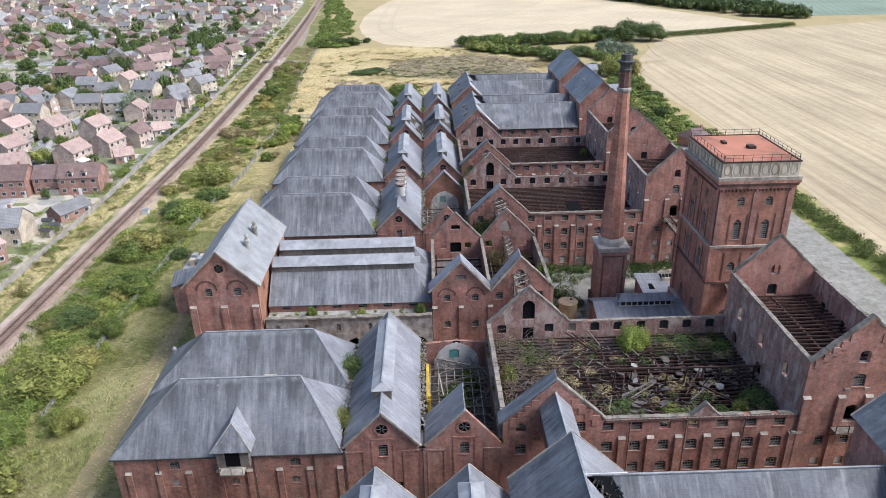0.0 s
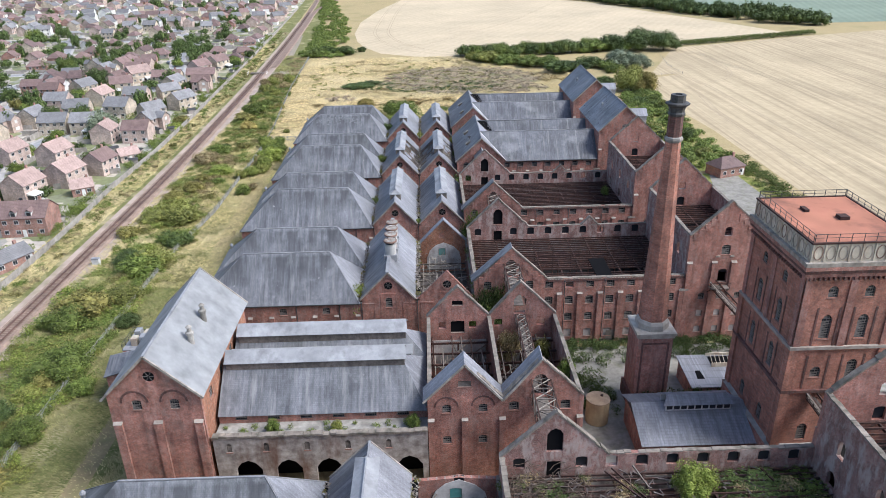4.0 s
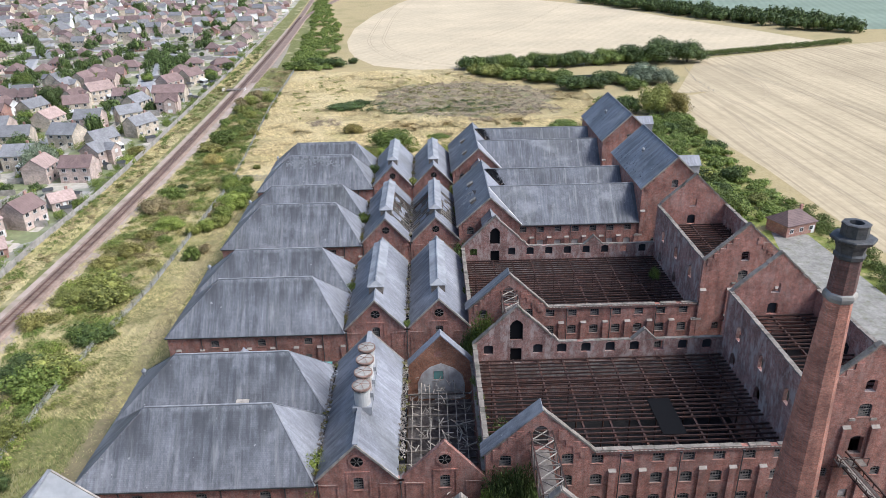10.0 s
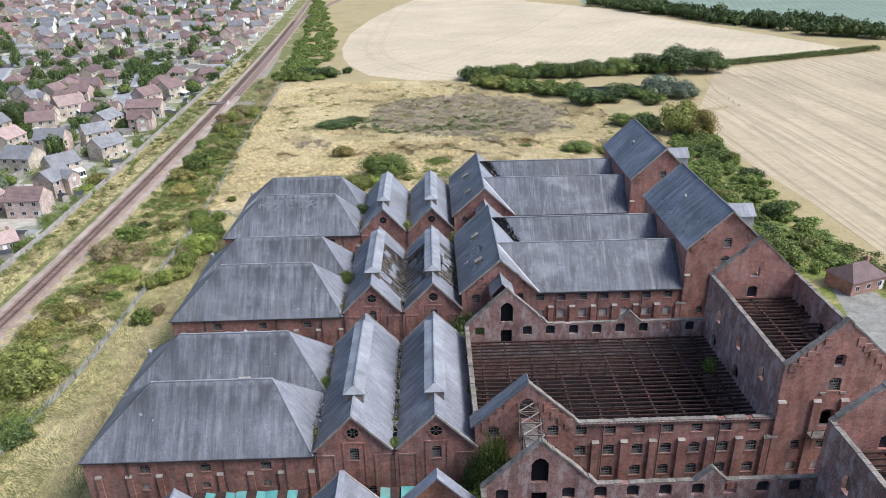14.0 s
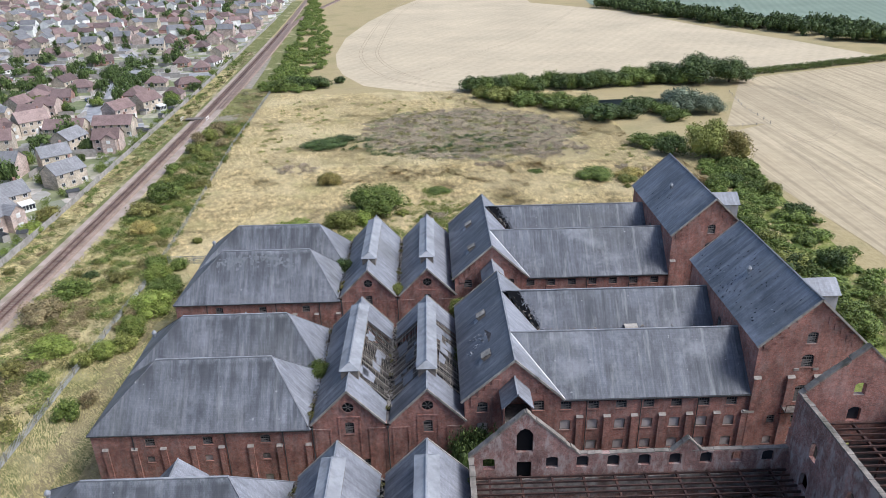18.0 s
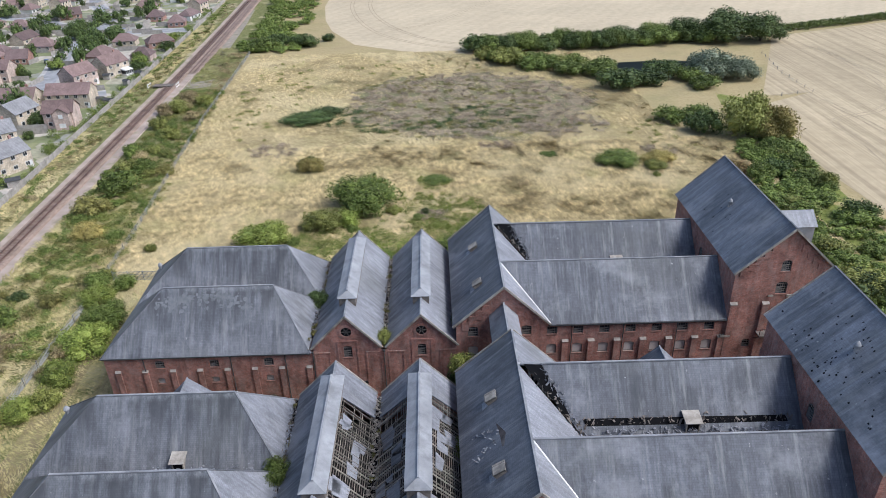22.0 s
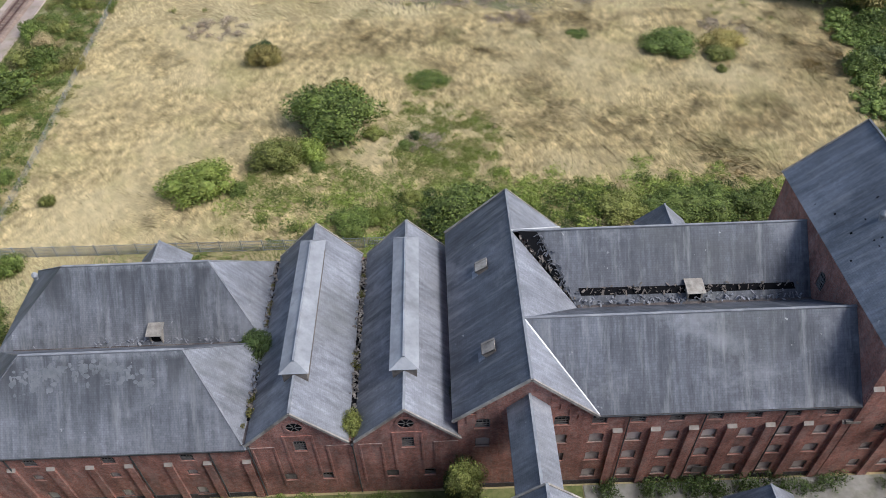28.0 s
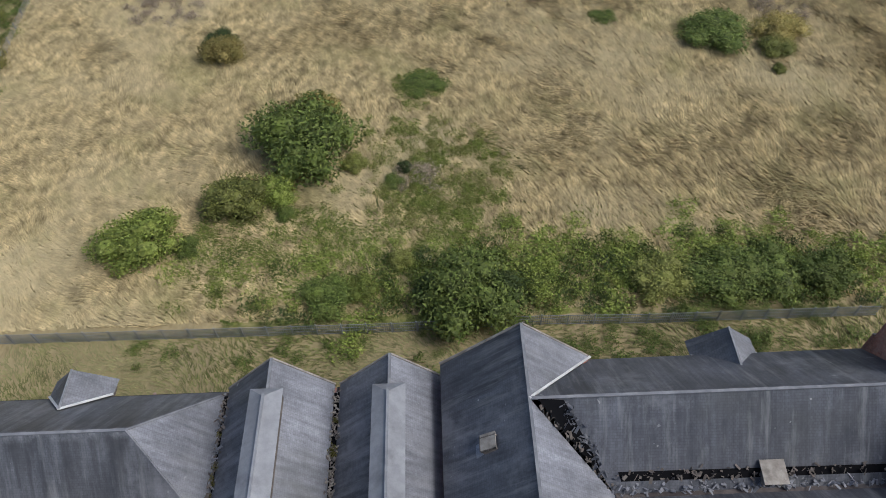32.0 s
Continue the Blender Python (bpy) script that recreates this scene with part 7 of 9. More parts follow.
def crown_arrays(seed, lumps=9, leaves=1300, size=0.095, flat=1.0, heart=True):
    """Vertices and faces of a crown of unit radius and height on z = 0: small leaves on uneven lumps, with gaps."""
    r = random.Random(seed)
    rng = np.random.default_rng(seed)
    cs = []
    for i in range(lumps):
        a, d = 2.4 * i + r.uniform(-0.5, 0.5), math.sqrt((i + 0.3) / lumps) * 0.66
        cs.append((d * math.cos(a), d * math.sin(a), r.uniform(0.3, 0.72) * (1.15 - 0.75 * d * d) * flat, r.uniform(0.26, 0.42)))
    n = leaves
    C = np.array(cs)[rng.integers(0, lumps, n)]
    dv = rng.normal(size=(n, 3))
    dv /= np.linalg.norm(dv, axis=1)[:, None]
    P = C[:, :3] + dv * C[:, 3:4] * (0.7 + 0.42 * rng.random((n, 1)))
    P[:, 2] = np.abs(P[:, 2]) + 0.02
    U = rng.normal(size=(n, 3))
    U /= np.linalg.norm(U, axis=1)[:, None]
    W = np.cross(U, dv + 0.4 * rng.normal(size=(n, 3)))
    W /= np.linalg.norm(W, axis=1)[:, None] + 1e-6
    s = size * (0.45 + 1.15 * rng.random((n, 1)))
    V = [np.stack([P - U * s, P + W * s * 0.9, P + U * s], 1).reshape(-1, 3)]
    faces = np.arange(3 * n).reshape(-1, 3).tolist()
    b, m = 3 * n, 7
    for cx, cy, cz, cr in cs if heart else ():      # shaded heart of each lump
        ring = []
        for j, (q, zz) in enumerate(((0.1, -0.6), (0.45, -0.35), (0.52, 0.1), (0.32, 0.42), (0.05, 0.52))):
            for i in range(m):
                a = 2 * math.pi * (i + 0.5 * j) / m
                ring.append((cx + cr * q * math.cos(a), cy + cr * q * math.sin(a), max(0.0, cz + cr * zz)))
        V.append(np.array(ring))
        for j in range(4):
            for i in range(m):
                p, q = b + j * m + i, b + j * m + (i + 1) % m
                faces.append([p, q, q + m, p + m])
        b += 5 * m
    V = np.concatenate(V)
    V[:, :2] /= np.percentile(np.abs(V[:, :2]), 98)
    V[:, 2] /= np.percentile(V[:, 2], 99)
    return V, faces


def mesh_of(name, V, F, mat):
    me = bpy.data.meshes.new(name)
    me.from_pydata(V.tolist(), [], F)
    me.materials.append(mat)
    me.update()
    return me


def trunk_mesh():
    g = Geo().lathe([(0.09, 0), (0.06, 0.25), (0.045, 0.55), (0.02, 0.85)], 7)
    r = random.Random(4)
    for i in range(6):
        a = i * 1.05
        z = 0.2 + 0.07 * i
        g.bar((0, 0, z), (0.42 * math.cos(a), 0.42 * math.sin(a), z + 0.3 + 0.1 * r.random()), 0.035)
    return g.mesh("trunk", BARK)


TRUNK = trunk_mesh()
KINDS = {"green": LEAF, "dark": LEAF_DARK, "yellow": LEAF_YELLOW, "grey": LEAF_GREY, "brown": LEAF_BROWN, "olive": LEAF_OLIVE, "lime": LEAF_LIME, "dead": LEAF_DEAD, "russet": LEAF_RUSSET}
CROWNS = {nm: [mesh_of("crown", *crown_arrays(31 * len(nm) + i, 9 + 3 * i, 2600, 0.055), mat) for i in range(3)] for nm, mat in KINDS.items()}
BROAD = {nm: [mesh_of("crown", *crown_arrays(61 * len(nm) + i, 18 + 6 * i, 8000, 0.034), mat) for i in range(2)] for nm, mat in KINDS.items() if nm != "dead"}
MID = [crown_arrays(400 + i, 6, 360, 0.075, 1.0, False) for i in range(4)]
THICK = [crown_arrays(500 + i, 9, 460, 0.085, 1.0, True) for i in range(4)]
FINE = [crown_arrays(300 + i, 7, 600, 0.062, 1.0, False) for i in range(3)]
SPARSE = [crown_arrays(200 + i, 6, 200, 0.11, 1.0, False) for i in range(4)]
LABELS = {"russet": "russet-olive bush turning brown in dry grass", "green": "leafy green bush with an uneven rounded crown", "dark": "dense dark green bush with broad crown", "yellow": "yellow-green shrub with loose leafy crown", "grey": "silvery grey-green willow with soft crown", "brown": "half-dry brownish shrub in dry grass", "lime": "fresh bright green bush with a leafy crown", "olive": "olive-yellow bush turning at summer's end"}
_vr = random.Random(77)


def plant(x, y, r, kind="green", h=None, z=0.0, name=None, group="", label=None, full=False):
    """A bush (one crown down to the ground) or, when tall or full, a crown with its stem."""
    h = h or r * 1.25
    nm = name or ("tree" if h > 5.0 else "bush")
    turn = Matrix.Rotation(_vr.uniform(0, 6.28), 4, "Z")
    sx, sy = r * _vr.uniform(0.9, 1.12), r * _vr.uniform(0.9, 1.12)
    me = _vr.choice(BROAD[kind] if full or h > 6.5 else CROWNS[kind])
    lab = label or LABELS[kind].replace("bush", nm)
    if nm == "bush" and not full:
        return solid("bush", me, None, lab, "bush", group, at=Matrix.Translation((x, y, z)) @ turn @ Matrix.Diagonal((sx, sy, h, 1)))
    t = thing(nm, Matrix.Translation((x, y, z)) @ turn, lab, nm, group)
    part("crown", me, None, t, loc=Matrix.Translation((0, 0, h * 0.1 if nm == "tree" else 0)) @ Matrix.Diagonal((sx, sy, h * 0.9, 1)))
    part("trunk", TRUNK, None, t, loc=Matrix.Diagonal((r * 0.8, r * 0.8, h * 0.8, 1)))
    return t


def growth(name, rows, kind, label, category="plants", kit=None):
    """Many small or far plants joined into one mesh. rows: x, y, radius, height, base."""
    V, F, b = [], [], 0
    for x, y, r, h, z in rows:
        v, f = _vr.choice(kit or SPARSE)
        a = _vr.uniform(0, 6.28)
        ca, sa = math.cos(a) * r, math.sin(a) * r
        V.append(np.stack([x + v[:, 0] * ca - v[:, 1] * sa, y + v[:, 0] * sa + v[:, 1] * ca, z + v[:, 2] * h], 1))
        F += [[i + b for i in q] for q in f]
        b += len(v)
    return solid(name, mesh_of(name, np.concatenate(V), F, KINDS[kind]), None, label, category, kind="stuff")


# single bushes in the rough field
for x, y, r, kd, h in ((-25.7, 331, 3.4, "russet", 4.0), (-10.2, 308.5, 6.4, "green", 7.0), (-11.5, 313.5, 4.0, "olive", 4.6), (-29.5, 292.5, 4.8, "lime", 5.0), (-18.7, 299, 4.0, "yellow", 4.6), (-13.5, 300.5, 2.8, "lime", 3.6), (-12, 297, 1.4, "green", 1.6),
                        (-9, 315.5, 3.0, "russet", 5.0), (-26.5, 334.5, 2.6, "dark", 2.6), (3.4, 304.5, 1.1, "dark", 1.7), (2.0, 302.0, 1.3, "green", 1.3), (-5.5, 283.5, 3.0, "green", 2.6), (3.0, 288.5, 1.5, "yellow", 2.2),
                        (11.0, 281.5, 5.6, "green", 5.2), (33.5, 284, 3.6, "yellow", 3.0), (41, 284, 4.2, "green", 2.8), (46.5, 284.5, 4.0, "green", 2.8), (53, 284, 3.2, "green", 3.0), (52.5, 331, 5.0, "green", 3.0), (61, 327, 2.6, "yellow", 2.4),
                        (63, 331, 3.8, "russet", 3.0), (6, 322, 3.4, "green", 1.3), (36, 337.5, 2.2, "green", 1.0), (-1.5, 284.5, 2.0, "lime", 2.2), (14.5, 283.5, 2.6, "dark", 3.6), (7.5, 283, 2.6, "dark", 3.2), (-3.5, 305.5, 1.6, "yellow", 1.8), (60, 322, 1.1, "yellow", 1.3), (-24, 292, 1.8, "green", 1.5), (-30, 297, 1.6, "green", 2.0), (-32, 371, 7.0, "dark", 2.6), (-27, 377, 4.0, "dark", 2.2)):
    plant(x, y, r, kd, h, full=True)
# belt beside the railway
belt = random.Random(21)
for i in range(52):
    y = 45 + 290 * (i + belt.random()) / 52
    x = belt.choice((belt.uniform(-76, -70), belt.uniform(-71, -62.5), belt.uniform(-67, -61.5)))
    kd = belt.choice(("green", "olive", "yellow", "green", "olive", "dark", "yellow"))
    r = belt.choice((1.2, 1.8, 2.6, 3.4, 4.4)) * belt.uniform(0.85, 1.15)
    plant(x, y, r, kd, r * belt.uniform(0.7, 1.05), group="bushes beside the railway")
for x, y, r, kd, h in ((-65, 100, 6.0, "yellow", 5.0), (-64.5, 134, 5.0, "green", 4.6), (-57, 88, 2.6, "yellow", 3.4), (-66, 86, 4, "green", 3.0), (-70, 120, 4.2, "dark", 3.6), (-62, 116, 3.2, "green", 3.2), (-71, 150, 4.4, "green", 4.2), (-64, 160, 3.8, "yellow", 3.4), (-69, 178, 4.0, "dark", 3.6), (-62, 190, 3.4, "green", 3.0), (-72, 205, 3.6, "yellow", 3.2), (-60, 66, 4.0, "green", 4.0), (-70, 68, 4.6, "dark", 3.6), (-58.5, 128, 2.4, "green", 2.4), (-59, 150, 2.2, "dark", 2.4), (-73, 256, 4.5, "brown", 4.0), (-65, 243, 4, "lime", 3.4), (-52, 258, 4.0, "lime", 4.4), (-51.5, 265, 3.5, "green", 4.0), (-53, 250, 3.0, "lime", 3.4), (-55, 242, 2.6, "lime", 3.0), (-56, 272, 3.2, "lime", 3.6),
                       (-68.5, 298, 3.2, "russet", 3.6), (-69, 333, 3.4, "green", 3.6), (-77, 331, 1.6, "green", 2.0), (-48, 470, 5.5, "dark", 5), (-60, 472, 6, "dark", 5), (-66, 466, 6, "green", 5), (-39, 480, 2.5, "dark", 3)):
    plant(x, y, r, kd, h, group="bushes beside the railway", full=y < 300)
for i in range(15):
    plant(belt.uniform(-59, -51), belt.uniform(222, 296), belt.uniform(1.2, 2.4), belt.choice(("green", "yellow", "brown")), group="bushes beside the railway")
for i in range(22):
    y = belt.uniform(330, 408)
    plant(rail_x(y) + belt.uniform(7, 19), y, belt.uniform(1.4, 3.2), belt.choice(("green", "yellow", "brown")), group="bushes beside the railway")
growth("bramble", [(belt.uniform(-77, -61), belt.uniform(30, 330), belt.uniform(0.8, 2.4), belt.uniform(0.5, 1.5), 0) for i in range(330)], "green", "low tangle of brambles and weeds beside the railway", kit=MID)
growth("bramble", [(belt.uniform(-77, -58), belt.uniform(30, 330), belt.uniform(0.7, 2.2), belt.uniform(0.4, 1.2), 0) for i in range(420)], "yellow", "yellow-green weeds beside the railway", kit=MID)
growth("bracken", [(-67 + belt.gauss(0, 2.2), belt.uniform(225, 262), belt.uniform(0.7, 1.5), belt.uniform(0.8, 1.5), 0) for i in range(90)], "brown", "rust-brown patch of dry reeds")
growth("bramble", [(rail_x(y_) - belt.uniform(5.5, 10), y_, belt.uniform(0.8, 1.9), belt.uniform(0.6, 1.6), 0) for y_ in [90 + 420 * belt.random() for i in range(45)]], "olive", "olive weeds on the railway bank", kit=MID)
growth("far_thicket", [(rail_x(y_) + belt.uniform(16, 40) * min(1.0, (1000 - y_) / 400), y_, belt.uniform(2, 4.5), belt.uniform(1.5, 3.6), 0) for y_ in [462 + 440 * belt.random() ** 1.3 for i in range(240)]], "green", "far green thicket beside the railway", kit=THICK)
# hedges and trees round the pond and fields
for x, y, r, kd, h in ((45, 424, 6, "green", 5), (55, 416, 6, "green", 5), (35, 432, 6, "yellow", 6), (70, 398, 7.5, "dark", 6), (80, 401, 6, "dark", 5), (128, 462, 11, "dark", 12), (142, 459, 9, "dark", 10.5), (112, 463, 8, "dark", 9), (103, 408, 8, "grey", 9), (112, 404, 6, "grey", 7),
                       (93, 349, 8, "yellow", 11), (98, 345, 6, "russet", 9), (82, 352, 5, "dark", 6), (84, 362, 5, "green", 4), (96, 395, 5, "green", 4), (76, 362, 5, "green", 4), (66, 412, 6.5, "green", 6.2), (88, 410, 6.0, "dark", 5.6), (95, 405, 5.0, "green", 4.6)):
    plant(x, y, r, kd, h, group="trees round the pond")
for i in range(26):
    t = i / 25
    plant(24 + 98 * t, 451 + 12 * t + belt.uniform(-4, 4), belt.uniform(4.4, 6.4), belt.choice(("green", "dark", "green")), belt.uniform(4.6, 7.4), group="trees round the pond")
for i in range(11):
    plant(26 + 4.2 * i, 441 - 2.2 * i + belt.uniform(-2, 2), belt.uniform(3, 4.6), belt.choice(("green", "yellow", "green")), belt.uniform(3.5, 5.0), group="trees round the pond")
growth("field_hedge", [(146 + 110 * i / 69, 470 + 38 * i / 69 + belt.uniform(-1, 1), 2.4, 3.2, 0) for i in range(70)], "green", "clipped green field hedge", "hedge")
rows = []
for i in range(110):
    t = i / 109
    x, y = (145 + 120 * t, 790 - 260 * t) if t < 0.5 else (205 + 65 * (2 * t - 1), 660 - 115 * (2 * t - 1))
    rows.append((x + belt.uniform(-2, 22), y + belt.uniform(-4, 16), belt.uniform(5, 8.5), belt.uniform(7, 11), 0))
growth("far_tree_belt", rows, "dark", "long dark tree belt between the far fields", "trees", kit=THICK)
for i in range(34):
    t = i / 33
    plant(77 + 15 * belt.random() + 7 * t, 244 + 92 * t + belt.uniform(-4, 4), belt.uniform(2.4, 4.4), belt.choice(("green", "yellow", "green", "dark")), belt.uniform(2.2, 3.9), group="thicket beside the tower gables")
growth("field_hedge", [(belt.uniform(95.5, 101.5), 60 + 1.05 * i, belt.uniform(1.2, 2.3), belt.uniform(1.0, 2.2), 0) for i in range(180)], "green", "overgrown hedge along the stubble field", "hedge", kit=MID)
growth("bramble", [(belt.choice((belt.uniform(60, 75), belt.uniform(94.5, 101))), belt.uniform(30, 240), belt.uniform(0.8, 2.2), belt.uniform(0.6, 1.5), 0) for i in range(300)], "green", "weeds and brambles at the yard edge", kit=MID)
growth("thicket_scrub", [(belt.uniform(66 + max(0.0, y_ - 250) * 0.24, 98 + max(0.0, y_ - 300) * 0.1), y_, belt.uniform(1.4, 3.0), belt.uniform(0.8, 2.3), 0) for y_ in [236 + 108 * belt.random() for i in range(230)]], "green", "dense green scrub filling the thicket", kit=THICK)
# growth on and round the ruins
for x, y, r, kd, h, z in ((-12.8, 141.5, 2.9, "lime", 5.2, 6.6), (-12.6, 187, 1.2, "green", 2.0, 9.6), (-12.5, 253.5, 2.0, "dark", 3.0, 9.6), (-12.5, 219, 2.0, "green", 3.0, 9.4), (-12.5, 86, 2.2, "dark", 3.2, 9.4), (-12.8, 75, 1.8, "yellow", 2.6, 9.2),
                          (-2.0, 243.8, 1.3, "yellow", 2.2, 9.8), (-2.0, 174, 0.8, "green", 1.3, 9.8), (8.6, 247, 1.5, "dark", 2.8, 9.5), (8.4, 240.5, 1.8, "dark", 9.5, 0), (8.6, 222, 2.0, "green", 3.6, 9.0), (8.6, 238, 1.6, "yellow", 3.0, 9.0), (8.8, 205, 3.0, "dark", 11.5, 0), (8.6, 171, 2.2, "dark", 11, 0),
                          (10.4, 136.2, 2.6, "dark", 13.8, 0), (12.6, 136.8, 1.9, "dark", 14.0, 0), (9.0, 134.8, 2.4, "green", 11.5, 0), (11.2, 133.2, 2.6, "dark", 9.0, 0), (10.6, 171.2, 2.2, "green", 14.2, 0), (9.2, 170.6, 1.9, "dark", 12.2, 0), (7.2, 128.6, 1.8, "green", 3.4, 11.0), (11.0, 142.5, 3.0, "dark", 10.5, 2.0), (10.8, 147.5, 2.2, "dark", 8.5, 3.0), (9.5, 169.5, 2.4, "green", 10.5, 0), (12.0, 204.6, 2.6, "dark", 11, 0), (30, 90, 2.2, "lime", 4.4, 9.8), (10.2, 82, 1.3, "yellow", 5.0, 8.5), (38, 91, 4.5, "dark", 2.2, 9.0), (43, 90.5, 3.5, "green", 2.2, 9.0), (25, 75, 2.6, "dark", 2.2, 9.2), (-21, 104.9, 1.0, "green", 2.2, 8.7), (-12.5, 104.9, 0.8, "yellow", 1.6, 8.7), (-2.2, 105.0, 1.0, "green", 2.4, 8.7), (32, 74, 2.6, "green", 1.6, 9.4), (43, 76, 2.6, "dark", 3.2, 8.8), (40, 73.5, 1.1, "yellow", 1.8, 10.4),
                          (14, 88, 3.2, "dark", 3.4, 8.2), (6, 113, 3.0, "green", 6.6, 4.0), (17.6, 122, 1.4, "olive", 4, 7.5), (12.5, 123, 1.8, "brown", 5.5, 7.0), (19.5, 112, 1.4, "green", 5.4, 9.0), (42.5, 187, 1.0, "green", 2.4, 10.6), (3, 84, 2.4, "dark", 6, 2.5), (5, 90, 2.0, "green", 5, 2.5)):
    plant(x, y, r, kd, h, z, name="bush", group="growth on the ruins", full=True, label="self-sown %s shrub rooted in the ruins" % {"yellow": "yellow-green", "dark": "dark green", "green": "green", "lime": "bright green", "olive": "olive", "brown": "brown"}[kd])
growth("court_weeds", [(belt.uniform(22, 57), belt.choice(Y0[2:]) - belt.choice((belt.uniform(0.4, 1.8), belt.uniform(0.4, 2.6), belt.uniform(0.6, 8.0))), belt.uniform(0.6, 1.6), belt.uniform(0.6, 1.9), 0) for i in range(230)], "dark", "weeds grown up in the courts", kit=MID)
growth("court_weeds", [(belt.uniform(-41, 19), belt.choice(Y0[1:]) - belt.uniform(0.6, 9.4), belt.uniform(0.6, 1.6), belt.uniform(0.3, 1.0), 0) for i in range(430)], "green", "low green weeds between the ranges", kit=MID)
growth("court_weeds", [(belt.uniform(22, 29), belt.uniform(118, 128), belt.uniform(0.8, 1.8), belt.uniform(0.8, 2.0), 0) for i in range(26)] + [(belt.uniform(22, 56), belt.uniform(131, 137.5), belt.uniform(0.6, 1.5), belt.uniform(0.6, 1.8), 0) for i in range(40)] + [(belt.uniform(31.5, 46), belt.uniform(117.2, 119.0), belt.uniform(0.9, 1.7), belt.uniform(2.4, 4.0), 0) for i in range(36)] + [(belt.uniform(22, 57), 137.4 + belt.uniform(-1.6, 0.6), belt.uniform(0.5, 1.3), belt.uniform(0.6, 1.8), 0) for i in range(44)], "dark", "dark weeds round the chimney", kit=MID)
growth("ruin_weeds", [(belt.uniform(9, 44), 69.3 + belt.choice((belt.uniform(1, 9), belt.uniform(16, 23))), belt.uniform(0.5, 1.4), belt.uniform(0.4, 1.1), 10.3) for i in range(60)], "dark", "brambles over the fallen floor", kit=MID)
growth("ruin_weeds", [(belt.uniform(9, 44), 69.3 + belt.uniform(1, 23), belt.uniform(0.6, 1.5), belt.uniform(0.5, 1.2), 10.2) for i in range(60)], "brown", "dry dead weeds over the fallen floor", kit=FINE)
growth("bramble", [(belt.uniform(-78, -60), belt.uniform(20, 165), belt.uniform(1.0, 2.8), belt.uniform(0.7, 2.0), 0) for i in range(190)], "green", "dense green brambles beside the railway", kit=MID)
growth("bramble", [(belt.uniform(-77, -59), belt.uniform(50, 215), belt.uniform(0.9, 2.3), belt.uniform(0.9, 2.4), 0) for i in range(95)], "lime", "bright green scrub beside the railway", kit=MID)
growth("bramble", [(belt.uniform(-77, -60), belt.uniform(90, 300), belt.uniform(0.9, 2.4), belt.uniform(0.7, 1.8), 0) for i in range(80)], "olive", "olive-brown scrub beside the railway", kit=MID)
growth("bramble_strip", [(belt.triangular(-28, 66, 40), 286.5 + belt.gauss(0, 2.8), belt.uniform(0.7, 2.2), belt.uniform(0.4, 1.5), 0) for i in range(330)], "lime", "low green bramble strip behind the fence", kit=MID)
growth("bramble_strip", [(belt.triangular(-24, 60, 42), 285.5 + belt.gauss(0, 2.4), belt.uniform(0.7, 2.0), belt.uniform(0.5, 1.7), 0) for i in range(190)], "green", "dense green brambles behind the fence", kit=MID)
growth("bramble_strip", [(belt.triangular(-20, 60, 46), 284.5 + belt.gauss(0, 2.0), belt.uniform(0.6, 1.8), belt.uniform(0.5, 1.5), 0) for i in range(110)], "dark", "dark bramble clumps behind the fence", kit=MID)
growth("bramble_strip", [(belt.uniform(-24, 17), 292.5 + belt.gauss(0, 4.0), belt.uniform(0.7, 1.9), belt.uniform(0.25, 0.8), 0) for i in range(300)], "lime", "yellow-green nettles round the bushes", kit=MID)
def oval(n, cx, cy, rx, ry):
    return [(cx + rx * math.sqrt(q) * math.cos(a), cy + ry * math.sqrt(q) * math.sin(a)) for q, a in [(belt.random(), belt.uniform(0, 6.28)) for i in range(n)]]


growth("thistle_patch", [(x, y, belt.uniform(0.6, 1.9), belt.uniform(0.3, 0.9), 0) for x, y in oval(520, 17, 386, 39, 35) + oval(90, 44, 362, 13, 11)], "dead", "brown dead thistles in an oval patch", kit=MID)
growth("thistle_patch", [(x, y, belt.uniform(0.6, 2.0), belt.uniform(0.3, 0.8), 0) for x, y in oval(130, 10, 392, 33, 28) + oval(60, 20, 360, 30, 8)], "olive", "olive dock and sorrel among dead thistles", kit=MID)
growth("thistle_patch", [(x, y, belt.uniform(0.8, 2.2), belt.uniform(0.3, 0.9), 0) for x, y in oval(46, 2, 362, 20, 6) + oval(40, 24, 372, 16, 9) + oval(40, -26, 374, 13, 10)], "dark", "dark green brambles at the edge of the thistles", kit=MID)
growth("dead_shrub", [(x, y, belt.uniform(0.6, 1.6), belt.uniform(0.6, 1.6), 0) for x, y in oval(34, -38.5, 345, 7, 5) + oval(16, 5, 302.5, 3.5, 2.5) + oval(22, 66, 338, 6, 4) + oval(16, 24, 345, 6, 2)], "dead", "grey-brown dead shrubs in the rough field", kit=MID)
growth("field_weeds", [(x, y, belt.uniform(0.5, 1.5), belt.uniform(0.5, 0.95), 0) for x, y in oval(150, 8, 304, 10, 11) + oval(36, 54, 333, 7, 5) + oval(60, -48, 395, 12, 50) + oval(40, 10, 430, 60, 12) + oval(22, 70, 350, 9, 14)], "yellow", "yellowish green weeds in the rough field", kit=MID)
growth("field_weeds", [(x, y, belt.uniform(0.5, 1.4), belt.uniform(0.6, 1.1), 0) for x, y in oval(90, 10.5, 302, 7, 8) + oval(26, 5, 321, 4, 4) + oval(14, 1, 313, 5, 4) + oval(26, 55, 333, 5, 3)], "lime", "green docks in the rough field", kit=MID)
